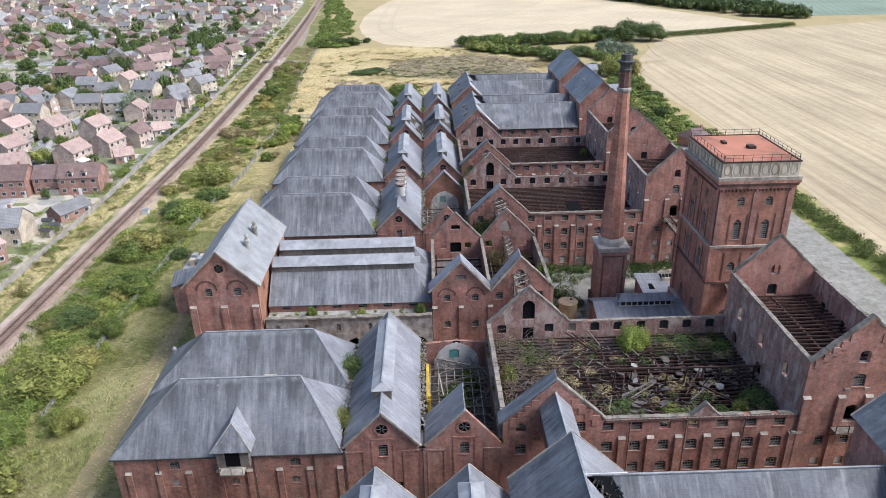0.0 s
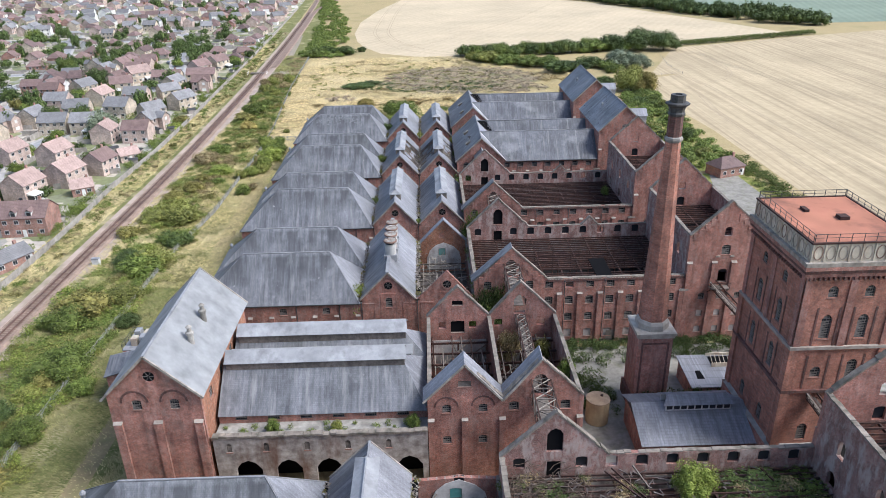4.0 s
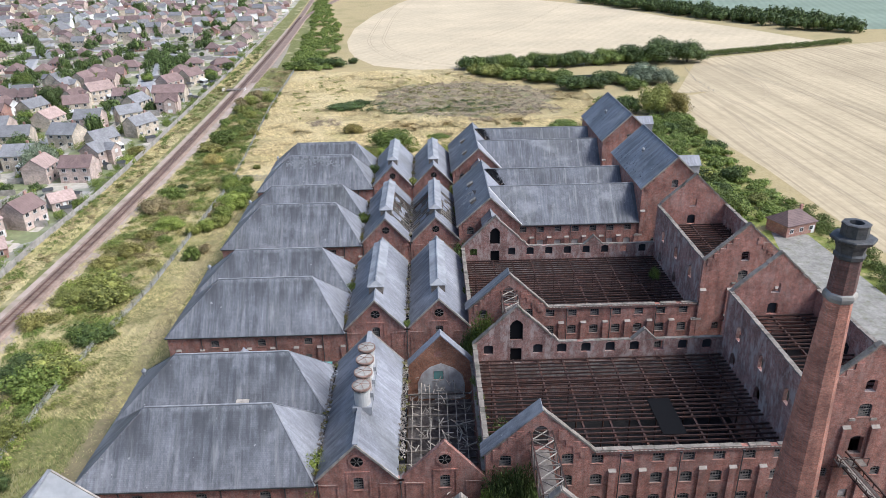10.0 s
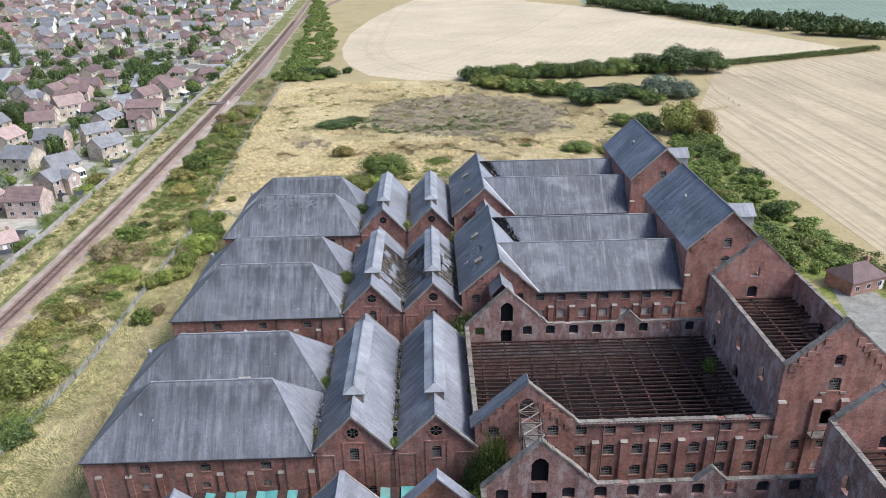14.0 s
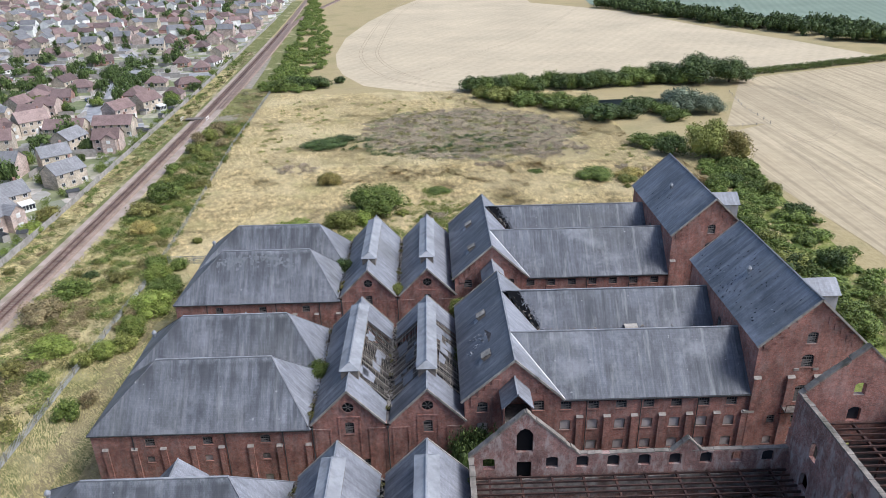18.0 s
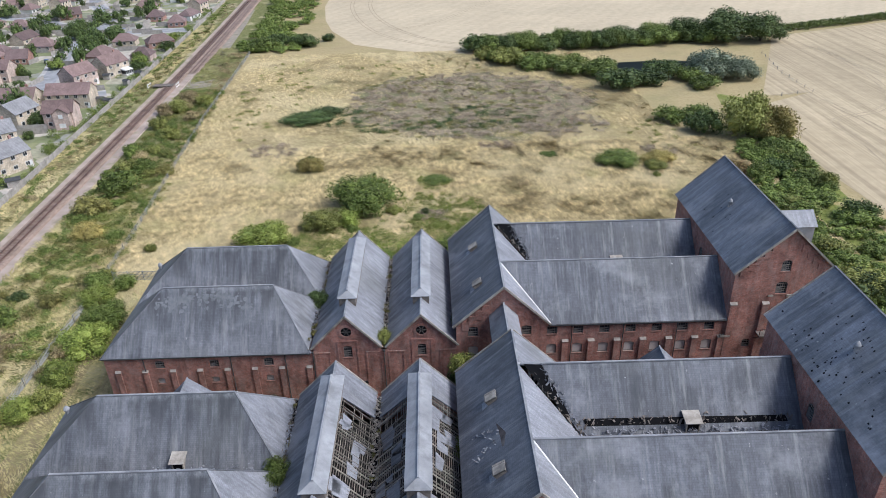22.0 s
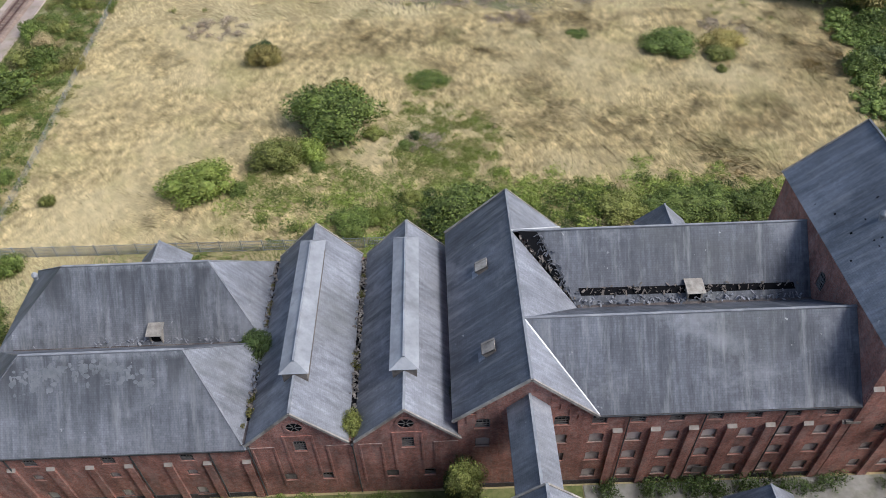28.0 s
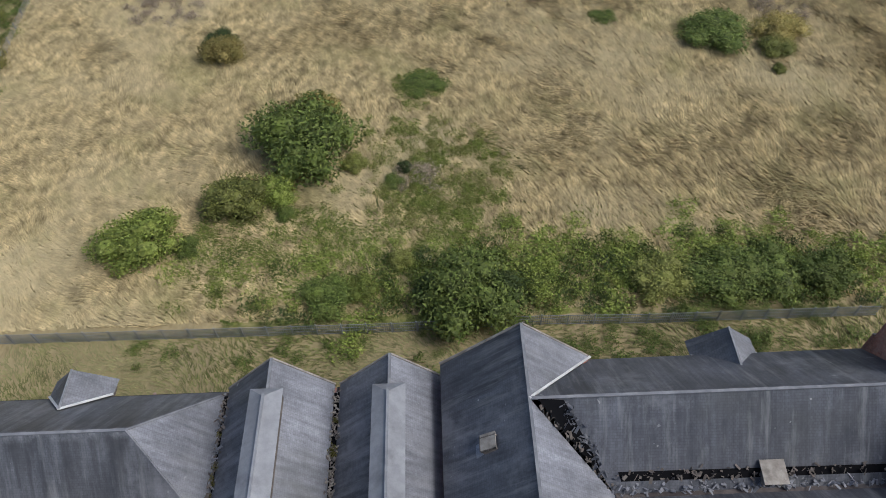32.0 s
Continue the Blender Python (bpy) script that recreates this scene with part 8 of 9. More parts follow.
# scrub between the railway and the mesh fence, and on the far bank
EDGE = lambda y: -57.5 - max(0.0, y - 285) * 0.068
growth("bramble", [(belt.uniform(rail_x(y_) + 6.6, EDGE(y_) - 0.6), y_, belt.uniform(0.8, 2.3), belt.uniform(0.6, 1.7), 0) for y_ in [285 + 122 * belt.random() for i in range(180)]], "green", "green scrub between railway and mesh fence", kit=MID)
growth("bramble", [(belt.uniform(rail_x(y_) + 7.5, EDGE(y_) - 0.3), y_, belt.uniform(0.7, 2.0), belt.uniform(0.5, 1.3), 0) for y_ in [270 + 138 * belt.random() for i in range(130)]], "olive", "olive scrub between railway and mesh fence", kit=MID)
growth("bracken", [(EDGE(y_) - belt.uniform(0.5, 8), y_, belt.uniform(0.7, 1.6), belt.uniform(0.6, 1.3), 0) for y_ in [330 + 130 * belt.random() for i in range(90)]], "brown", "rust-brown dry weeds along the mesh fence", kit=MID)
growth("bramble", [(rail_x(y_) - belt.triangular(6.2, 12.5, 11.5), y_, belt.uniform(0.6, 1.6), belt.uniform(0.3, 1.2), 0) for y_ in [60 + 520 * belt.random() for i in range(330)]], "green", "weeds at the foot of the garden fences", kit=MID)
growth("bramble", [(rail_x(y_) - belt.uniform(5.6, 11), y_, belt.uniform(0.5, 1.4), belt.uniform(0.3, 0.9), 0) for y_ in [60 + 520 * belt.random() for i in range(230)]], "brown", "dry weeds on the railway bank", kit=MID)
growth("gutter_weeds", [(belt.choice((H_E, K_M)) + belt.uniform(-0.4, 0.4), yy + belt.uniform(1, 24), belt.uniform(0.25, 0.6), belt.uniform(0.3, 0.8), 10.2) for yy in Y0 for i in range(24)], "olive", "weeds rooted in the valley gutters", kit=SPARSE)
growth("gutter_weeds", [(belt.uniform(K_E - 0.2, K_E + 0.5), yy + belt.uniform(0.5, 24), belt.uniform(0.3, 0.9), belt.uniform(0.4, 1.4), belt.uniform(9.6, 10.4)) for yy in Y0[1:4] for i in range(16)] + [(belt.uniform(SX0, SX1), 104.4 + belt.uniform(-0.4, 1.6), belt.uniform(0.3, 0.7), belt.uniform(0.3, 0.9), 8.8) for i in range(26)], "green", "green weeds along the old gutters", kit=SPARSE)
growth("ivy", [(8.4 + belt.uniform(0.2, 3.5), yy + belt.uniform(-5, -0.4), belt.uniform(0.7, 1.6), belt.uniform(1.5, 4), belt.uniform(0, 8)) for yy in Y0[2:5] for i in range(26)], "dark", "dark ivy climbing the kiln walls", kit=MID)

# tufts of long dry grass
def blade_mat(name, a, b, pale, green, brown):
    k = Nodes(name, 0.9, spec=0.15)
    c = k.mix(k.geo.outputs["Random Per Island"], a, b)
    c = k.mix(1.0, c, k.ramp(k.noise(0.75, 4, k.scaled(1.0, 0.7, 1.0), 0.7), (0.36, 0.52), (0.64, 1.34)), "MULTIPLY")
    c = k.mix(k.ramp(k.noise(0.035, 6), (0.48, 0.0), (0.62, 0.6)), c, pale)
    c = k.mix(k.ramp(k.noise(0.075, 6), (0.52, 0.0), (0.66, 0.4)), c, green)
    return k.done(k.mix(k.ramp(k.noise(0.14, 7), (0.53, 0.0), (0.66, 0.25)), c, brown))


BLADE = blade_mat("grass_blade", (0.66, 0.53, 0.28), (0.38, 0.3, 0.145), (0.62, 0.525, 0.31), (0.36, 0.335, 0.14), (0.46, 0.36, 0.19))
BLADE_VERGE = blade_mat("verge_blade", (0.29, 0.26, 0.11), (0.12, 0.135, 0.04), (0.42, 0.37, 0.19), (0.16, 0.19, 0.055), (0.24, 0.2, 0.1))
BLADE_MIX = blade_mat("half_green_blade", (0.54, 0.445, 0.22), (0.35, 0.295, 0.125), (0.58, 0.49, 0.27), (0.25, 0.26, 0.09), (0.33, 0.265, 0.14))


def drift(X, Y, size, seed):
    """Smooth noise between 0 and 1 over the plan."""
    grid = np.random.default_rng(seed).random((64, 64))
    u, v = X / size, Y / size
    i, j = np.floor(u).astype(int), np.floor(v).astype(int)
    fu, fv = u - i, v - j
    fu, fv = fu * fu * (3 - 2 * fu), fv * fv * (3 - 2 * fv)
    at = lambda p, q: grid[p % 64, q % 64]
    return (at(i, j) * (1 - fu) + at(i + 1, j) * fu) * (1 - fv) + (at(i, j + 1) * (1 - fu) + at(i + 1, j + 1) * fu) * fv


def tufts(name, n, x0, x1, y0, y1, seed, label, hgt=0.7, mat=None, wide=1.0, along=None, bare=0.12):
    rng = np.random.default_rng(seed)
    X, Y = rng.uniform(x0, x1, n), rng.uniform(y0, y1, n)
    clump = drift(X, Y, 1.7, 5) * 0.6 + drift(X, Y, 6.0, 6) * 0.4
    thistle = np.hypot((X - 17) / 39, (Y - 386) / 35) + 0.25 * (drift(X, Y, 5.0, 7) - 0.5) < 0.97
    lobe = np.hypot((X - 44) / 14, (Y - 362) / 12) < 1.0
    keep = (clump > bare * rng.random(n) * 1.6) & ~((thistle | lobe) & (rng.random(n) < 0.9))
    X, Y, clump = X[keep], Y[keep], clump[keep]
    n = len(X)
    lay = 2.7 + 1.7 * (drift(X, Y, 9.0, 8) - 0.5) + 1.5 * (drift(X, Y, 3.2, 9) - 0.5)
    a, ln, hh = lay + rng.normal(0, 0.34, n), rng.uniform(0.5, 1.4, n), (0.25 + rng.uniform(0.2, 0.7, n) * (0.4 + clump)) * hgt
    w = rng.uniform(0.07, 0.17, n) * wide
    ln = ln * wide
    dx, dy = np.cos(a), np.sin(a)
    if along:
        X = X + np.array([along(y) for y in Y])
    V = np.stack([np.stack([X - dy * w, Y + dx * w, np.full(n, 0.02)], 1), np.stack([X + dy * w, Y - dx * w, np.full(n, 0.02)], 1), np.stack([X + dx * ln, Y + dy * ln, hh], 1)], 1).reshape(-1, 3)
    me = bpy.data.meshes.new(name)
    me.from_pydata(V.tolist(), [], [(3 * i, 3 * i + 1, 3 * i + 2) for i in range(n)])
    me.materials.append(mat or BLADE)
    me.update()
    return solid(name, me, None, label, "grass", kind="stuff")


tufts("long_grass", 250000, -63, 88, 281, 348, 1, "long straw-coloured grass bent by the wind", 0.8, None, 0.95)
tufts("long_grass", 90000, -66, 74, 348, 455, 2, "long straw-coloured grass in the rough field", 0.7, None, 0.9)
tufts("long_grass", 19000, -60, -50.6, 30, 175, 3, "dry greenish grass along the trodden track", 0.4, BLADE_VERGE, 0.7)
tufts("long_grass", 8000, -46.8, -42, 30, 175, 9, "green grass at the foot of the wall", 0.4, BLADE_VERGE, 0.7)
tufts("long_grass", 1600, -50.6, -46.8, 30, 175, 10, "thin grass on the trodden track", 0.2, BLADE_MIX, 0.5)
tufts("long_grass", 42000, -60, -43, 165, 287, 6, "golden dry grass along the trodden track", 0.4, BLADE_MIX, 0.45)
tufts("long_grass", 9000, -78, -60, 190, 345, 7, "golden dry grass beside the railway", 0.6, BLADE_MIX)
tufts("long_grass", 14000, -42, 60, 267.5, 280, 8, "half-green grass between fence and wall", 0.4, BLADE_VERGE, 0.7)
g, rs = Geo(), random.Random(83)
for i in range(520):
    x, y, r_ = rs.triangular(-24, 52, -8), 270.6 + rs.gauss(0, 0.9), rs.uniform(0.08, 0.3)
    a = rs.uniform(0, 3.1)
    g.slab([(x + r_ * math.cos(a + q), y + 0.7 * r_ * math.sin(a + q), 0.12 + r_ * 0.6 + rs.uniform(-0.06, 0.06)) for q in (0, 1.4, 3.0, 4.6)], r_)
solid("brick_rubble", g, mottled("limed_rubble", (0.5, 0.42, 0.37), (0.33, 0.22, 0.18), 1.6, 0.95), "strip of pale brick rubble below the wall", "rubble", kind="stuff")
growth("fence_weeds", [(belt.triangular(-40, 58, 45), belt.choice((belt.uniform(268, 276), belt.uniform(275, 282))), belt.uniform(0.5, 1.5), belt.uniform(0.3, 1.0), 0) for i in range(130)], "green", "green weeds along the back fence", kit=MID)
tufts("long_grass", 34000, -13.4, -5.2, 40, 520, 5, "rough straw grass on the railway bank", 0.5, BLADE_MIX, 1.0, rail_x)
tufts("long_grass", 24000, -78, -60, 150, 330, 4, "tall grass and weeds beside the railway", 0.8, BLADE_MIX)
tufts("long_grass", 26000, -78, -60, 30, 170, 12, "green grass and nettles beside the railway", 0.9, BLADE_VERGE)
tufts("long_grass", 22000, 6.0, 19.0, 330, 470, 11, "tall weeds between railway and mesh fence", 0.7, BLADE_VERGE, 1.1, rail_x)

# ---- the housing estate ----
HB = [brick_mat("house_brick_red", (0.44, 0.23, 0.175), (0.38, 0.195, 0.15), (0.35, 0.3, 0.26), 0.1),
      brick_mat("house_brick_buff", (0.66, 0.55, 0.42), (0.58, 0.48, 0.36), (0.45, 0.4, 0.34), 0.1),
      brick_mat("house_brick_pink", (0.64, 0.49, 0.41), (0.56, 0.43, 0.36), (0.45, 0.38, 0.34), 0.1),
      mottled("white_render", (0.78, 0.76, 0.72), (0.68, 0.66, 0.62), 0.8, 0.85)]


def tile_mat(name, base):
    k = Nodes(name, 0.85)
    br = k.n("ShaderNodeTexBrick", Scale=1.0, Mortar_Size=0.02, Brick_Width=0.4, Row_Height=0.25)
    k.link(k.along(), br.inputs["Vector"])
    for s, f in (("Color1", 1.0), ("Color2", 0.85), ("Mortar", 0.55)):
        br.inputs[s].default_value = (*[v * f for v in base], 1)
    c = k.mix(1.0, br.outputs["Color"], k.ramp(k.noise(0.4, 5), (0.3, 0.8), (0.7, 1.15)), "MULTIPLY")
    c = k.mix(1.0, c, k.ramp(k.random(), (0.0, 0.8), (1.0, 1.2)), "MULTIPLY")
    return k.done(c)


HR = [tile_mat("tile_brown_red", (0.24, 0.165, 0.148)), tile_mat("tile_grey", (0.25, 0.245, 0.245)), tile_mat("tile_dark_red", (0.185, 0.13, 0.12)), tile_mat("tile_pink_brown", (0.46, 0.335, 0.29))]
HWIN = Geo().box(0, -0.03, 0, 1.2, 0.05, 1.15).mesh("window", WHITE)
HPANE = Geo().box(0.1, -0.05, 0.1, 0.56, -0.03, 1.05).box(0.64, -0.05, 0.1, 1.1, -0.03, 1.05).mesh("pane", PANE)
HDOOR = Geo().box(0, -0.04, 0, 0.95, 0.04, 2.05).mesh("door", WHITE)
POT = Geo().box(-0.35, -0.25, -1.2, 0.35, 0.25, 0.8).mesh("chimney", HB[0])
_hm = {}
TONE = ("red", "buff", "pink", "white rendered")
RTONE = ("brown-red", "grey", "dark red", "pinkish brown")


def house(x, y, rz, w, d, e, wall, tile, hip=False, windows=True, chimney=True, dormers=0):
    """A house with its long front (w) towards local -y; e: eaves height."""
    key = (w, d, e, wall, tile, hip)
    rise = d * 0.36
    if key not in _hm:
        g = Geo()
        if hip:
            g.box(-w / 2, -d / 2, 0, w / 2, d / 2, e)
        else:
            for s in (-1, 1):
                q = [(-w / 2, s * d / 2, 0), (w / 2, s * d / 2, 0), (w / 2, s * d / 2, e), (-w / 2, s * d / 2, e)]
                g.poly(q if s < 0 else q[::-1])
                p = [(s * w / 2, -d / 2, 0), (s * w / 2, d / 2, 0), (s * w / 2, d / 2, e), (s * w / 2, 0, e + rise), (s * w / 2, -d / 2, e)]
                g.poly(p if s > 0 else p[::-1])
        o = 0.35
        k_ = rise / (d / 2)
        slopes = []
        c = w / 2 - d * 0.42 if hip else w / 2 + 0.2
        for s in (-1, 1):
            ze = e - o * k_
            slopes.append(Geo().slab([(-w / 2 - (o if hip else 0.2), s * (d / 2 + o), ze), (w / 2 + (o if hip else 0.2), s * (d / 2 + o), ze), (c, 0, e + rise), (-c, 0, e + rise)], 0.14))
            if hip:
                slopes.append(Geo().slab([(s * (w / 2 + o), -d / 2 - o, ze), (s * (w / 2 + o), d / 2 + o, ze), (s * c, 0, e + rise)], 0.14))
        _hm[key] = (g.mesh("wall", HB[wall]), [s.mesh("roof_slope", HR[tile]) for s in slopes])
    wm, rm = _hm[key]
    kind = "bungalow" if e < 3.5 else "house"
    h = thing("garage" if w < 4.6 and e < 3 else kind, Matrix.Translation((x, y, 0)) @ Matrix.Rotation(radians(rz), 4, "Z"), "%s brick %s with %s tiled %s roof" % (TONE[wall], "garage" if w < 4.6 and e < 3 else kind, RTONE[tile], "hipped" if hip else "gable"), "house", "houses of the estate")
    part("wall", wm, None, h)
    for m in rm:
        part("roof_slope", m, None, h)
    if chimney:
        part("chimney", POT, None, h, loc=(w * 0.3, 0.3, e + rise))
    if windows:
        n = max(1, int(w / 2.6))
        for s in (0, 180):
            R = Matrix.Rotation(radians(s), 4, "Z")
            for fl in ((0.9, 3.5) if e > 4 else (0.9,)):
                for i in range(n):
                    u = -w / 2 + w * (i + 0.5) / n - 0.6
                    wn_ = part("window", HWIN, None, h, loc=R @ Matrix.Translation((u, -d / 2 - 0.01, fl)))
                    part("pane", HPANE, None, wn_)
            part("door", HDOOR, None, h, loc=R @ Matrix.Translation((-0.45 if n % 2 == 0 else w / 2 - 1.3, -d / 2 - 0.015, 0)))
    if e > 4 and int(abs(x) * 3 + y) % 3 == 0:      # white conservatory behind the house
        u = -w / 4 if int(y) % 2 else w / 4
        q = -d / 2 - 2.6
        cs = part("conservatory", Geo().box(u - 1.7, q, 0, u + 1.7, -d / 2 - 0.02, 0.7).box(u - 1.7, q, 2.0, u + 1.7, -d / 2 - 0.02, 2.15), WHITE, h, "white framed conservatory")
        part("glazing", Geo().box(u - 1.6, q + 0.08, 0.7, u + 1.6, -d / 2 - 0.03, 2.0), PANE, cs)
        for t in range(5):
            part("glazing_bar", Geo().box(u - 1.7 + 0.825 * t, q - 0.01, 0.7, u - 1.6 + 0.825 * t, q + 0.07, 2.0), WHITE, cs)
        part("conservatory_roof", Geo().slab([(u - 1.85, q - 0.15, 2.15), (u + 1.85, q - 0.15, 2.15), (u + 1.85, -d / 2 - 0.02, 2.75), (u - 1.85, -d / 2 - 0.02, 2.75)], 0.07), WHITE, cs)
    for i in range(dormers):
        u = -w / 2 + w * (i + 1) / (dormers + 1)
        dm = part("dormer", Geo().box(u - 0.7, -d / 2 + 0.3, e, u + 0.7, -d / 2 + 2.6, e + 1.3), WHITE, h)
        for s in (-1, 1):
            part("dormer_roof", Geo().slab([(u, -d / 2, e + 2.0), (u, -d / 2 + 3.0, e + 2.0), (u + s * 0.9, -d / 2 + 3.0, e + 1.25), (u + s * 0.9, -d / 2, e + 1.25)], 0.06), HR[tile], dm)
        part("pane", Geo().box(u - 0.5, -d / 2 + 0.25, e + 0.2, u + 0.5, -d / 2 + 0.29, e + 1.1), PANE, dm)
    return h


# the near houses one by one
near = []
for a in ((-106, 286, 0, 9.5, 7.5, 5.2, 2, 0), (-118, 286, 90, 8.5, 7.5, 5.2, 2, 3), (-101, 262, 40, 6.5, 5.5, 2.6, 2, 3), (-117.5, 227, 75, 9, 8, 5.2, 2, 3), (-110.5, 238, 75, 9, 8, 5.2, 2, 3), (-104.5, 249, 75, 8, 7.5, 5.0, 2, 0), (-102, 229, 30, 6, 5.5, 2.7, 0, 3),
          (-102.5, 200.5, 3, 11.5, 8.5, 5.4, 0, 0), (-112.3, 201.5, 3, 7.8, 8, 5.0, 0, 2), (-123.5, 199, 3, 13, 9, 5.6, 0, 0), (-97.5, 179, 62, 9.5, 5.5, 2.6, 0, 1), (-108, 163, 5, 15, 9, 5.4, 1, 1), (-124.5, 161, 5, 15, 9, 5.4, 1, 1), (-124, 260, 75, 9, 8, 5.2, 2, 3), (-140, 262, 75, 9, 8, 5.2, 2, 3),
          (-155, 262, 75, 9, 8, 5.2, 2, 3), (-131, 214, 15, 10, 8, 5.2, 2, 3), (-148, 214, 5, 12, 8, 5.2, 0, 3), (-131, 300, 3, 9.5, 8, 5.2, 1, 1), (-143, 301, 3, 10.5, 8, 5.2, 1, 1), (-128, 326, -10, 10, 8.5, 5.2, 1, 1), (-112, 318, 50, 9, 7.5, 5.0, 1, 1), (-106, 338, 60, 10, 7.5, 5.0, 1, 1), (-113, 394, 3, 14, 7.5, 5.0, 1, 0), (-129, 390, 3, 14, 7.5, 5.0, 1, 0),
          (-121, 418, 62, 10, 8, 5.2, 2, 0), (-115, 432, 62, 10, 8, 5.2, 1, 0), (-117, 355, 40, 9, 7.5, 5.2, 1, 1), (-129, 348, 3, 10, 8, 5.2, 2, 1), (-145, 325, 10, 10, 8, 5.2, 1, 1), (-157, 312, 80, 9, 8, 5.2, 1, 1), (-146, 350, 80, 10, 8, 5.2, 1, 3), (-160, 285, 0, 11, 8, 5.2, 1, 1), (-142, 235, 70, 9, 8, 5.2, 2, 3), (-157, 236, 70, 9, 8, 5.2, 2, 3),
          (-146, 375, 20, 10, 8, 5.2, 1, 0), (-160, 340, 0, 10, 8, 5.2, 2, 1), (-148, 402, 45, 11, 9, 5.2, 1, 3), (-162, 370, 70, 10, 8, 5.2, 1, 1), (-165, 398, 10, 10, 8, 5.2, 2, 0)):
    near.append(a[:2])
    house(*a, dormers=2 if a[:2] == (-102.5, 200.5) else 0)
# streets: lines and widths
STREETS = (([(-120, 150), (-127, 214), (-144, 258), (-141, 290), (-139, 325), (-134, 397), (-138, 432), (-147, 462), (-152, 492), (-162, 550), (-193, 608), (-215, 720)], 6.5), ([(-108, 512), (-130, 510), (-152, 506), (-168, 519), (-206, 550), (-251, 557), (-330, 570)], 7.0),
           ([(-144, 258), (-200, 262), (-330, 250)], 6.0), ([(-139, 325), (-200, 356), (-207, 393), (-205, 430), (-239, 519), (-251, 557), (-276, 613), (-343, 686)], 7.0), ([(-205, 430), (-300, 420), (-420, 430)], 6.5), ([(-134, 397), (-108, 408)], 4.5), ([(-215, 720), (-300, 740), (-450, 730)], 7.0))


def lane(pts, w):
    """One flat carriageway along a bent line, smoothed."""
    P = [Vector((x, y, 0)) for x, y in pts]
    line = []
    for i in range(len(P) - 1):
        p0, p1, p2, p3 = P[max(0, i - 1)], P[i], P[i + 1], P[min(len(P) - 1, i + 2)]
        for t in (0.0, 0.2, 0.4, 0.6, 0.8):
            line.append(0.5 * (2 * p1 + (p2 - p0) * t + (2 * p0 - 5 * p1 + 4 * p2 - p3) * t * t + (3 * p1 - p0 - 3 * p2 + p3) * t ** 3))
    line.append(P[-1])
    side = [(line[min(i + 1, len(line) - 1)] - line[max(i - 1, 0)]).normalized().cross(Vector((0, 0, 1))) for i in range(len(line))]
    return line, side


LANES = [(lane(pts, w), w) for pts, w in STREETS]
KERB = mottled("pavement_slabs", (0.46, 0.44, 0.41), (0.38, 0.36, 0.34), 0.5, 0.9, bump=0)
for (line, side_), w in LANES:
    for half, z, mat, nm, lab in ((w / 2 + 1.7, 0.05, KERB, "pavement", "pale slab pavement along an estate road"), (w / 2, 0.058, TARMAC, "road", "grey tarmac estate road")):
        g = Geo()
        for i in range(len(line) - 1):
            a, b_, na, nb = line[i], line[i + 1], side_[i] * half, side_[i + 1] * half
            g.poly([(a.x - na.x, a.y - na.y, z), (a.x + na.x, a.y + na.y, z), (b_.x + nb.x, b_.y + nb.y, z), (b_.x - nb.x, b_.y - nb.y, z)])
        solid(nm, g, mat, lab, nm, kind="structure")


def clear(x, y, gap=6.0):
    """Whether a plot keeps off the streets."""
    return all(min((q.x - x) ** 2 + (q.y - y) ** 2 for q in ln) > (w / 2 + gap) ** 2 for (ln, _), w in LANES)


# the further streets: bungalows and houses in curved rows, walls and roof alone
hr = random.Random(31)
_far = {}


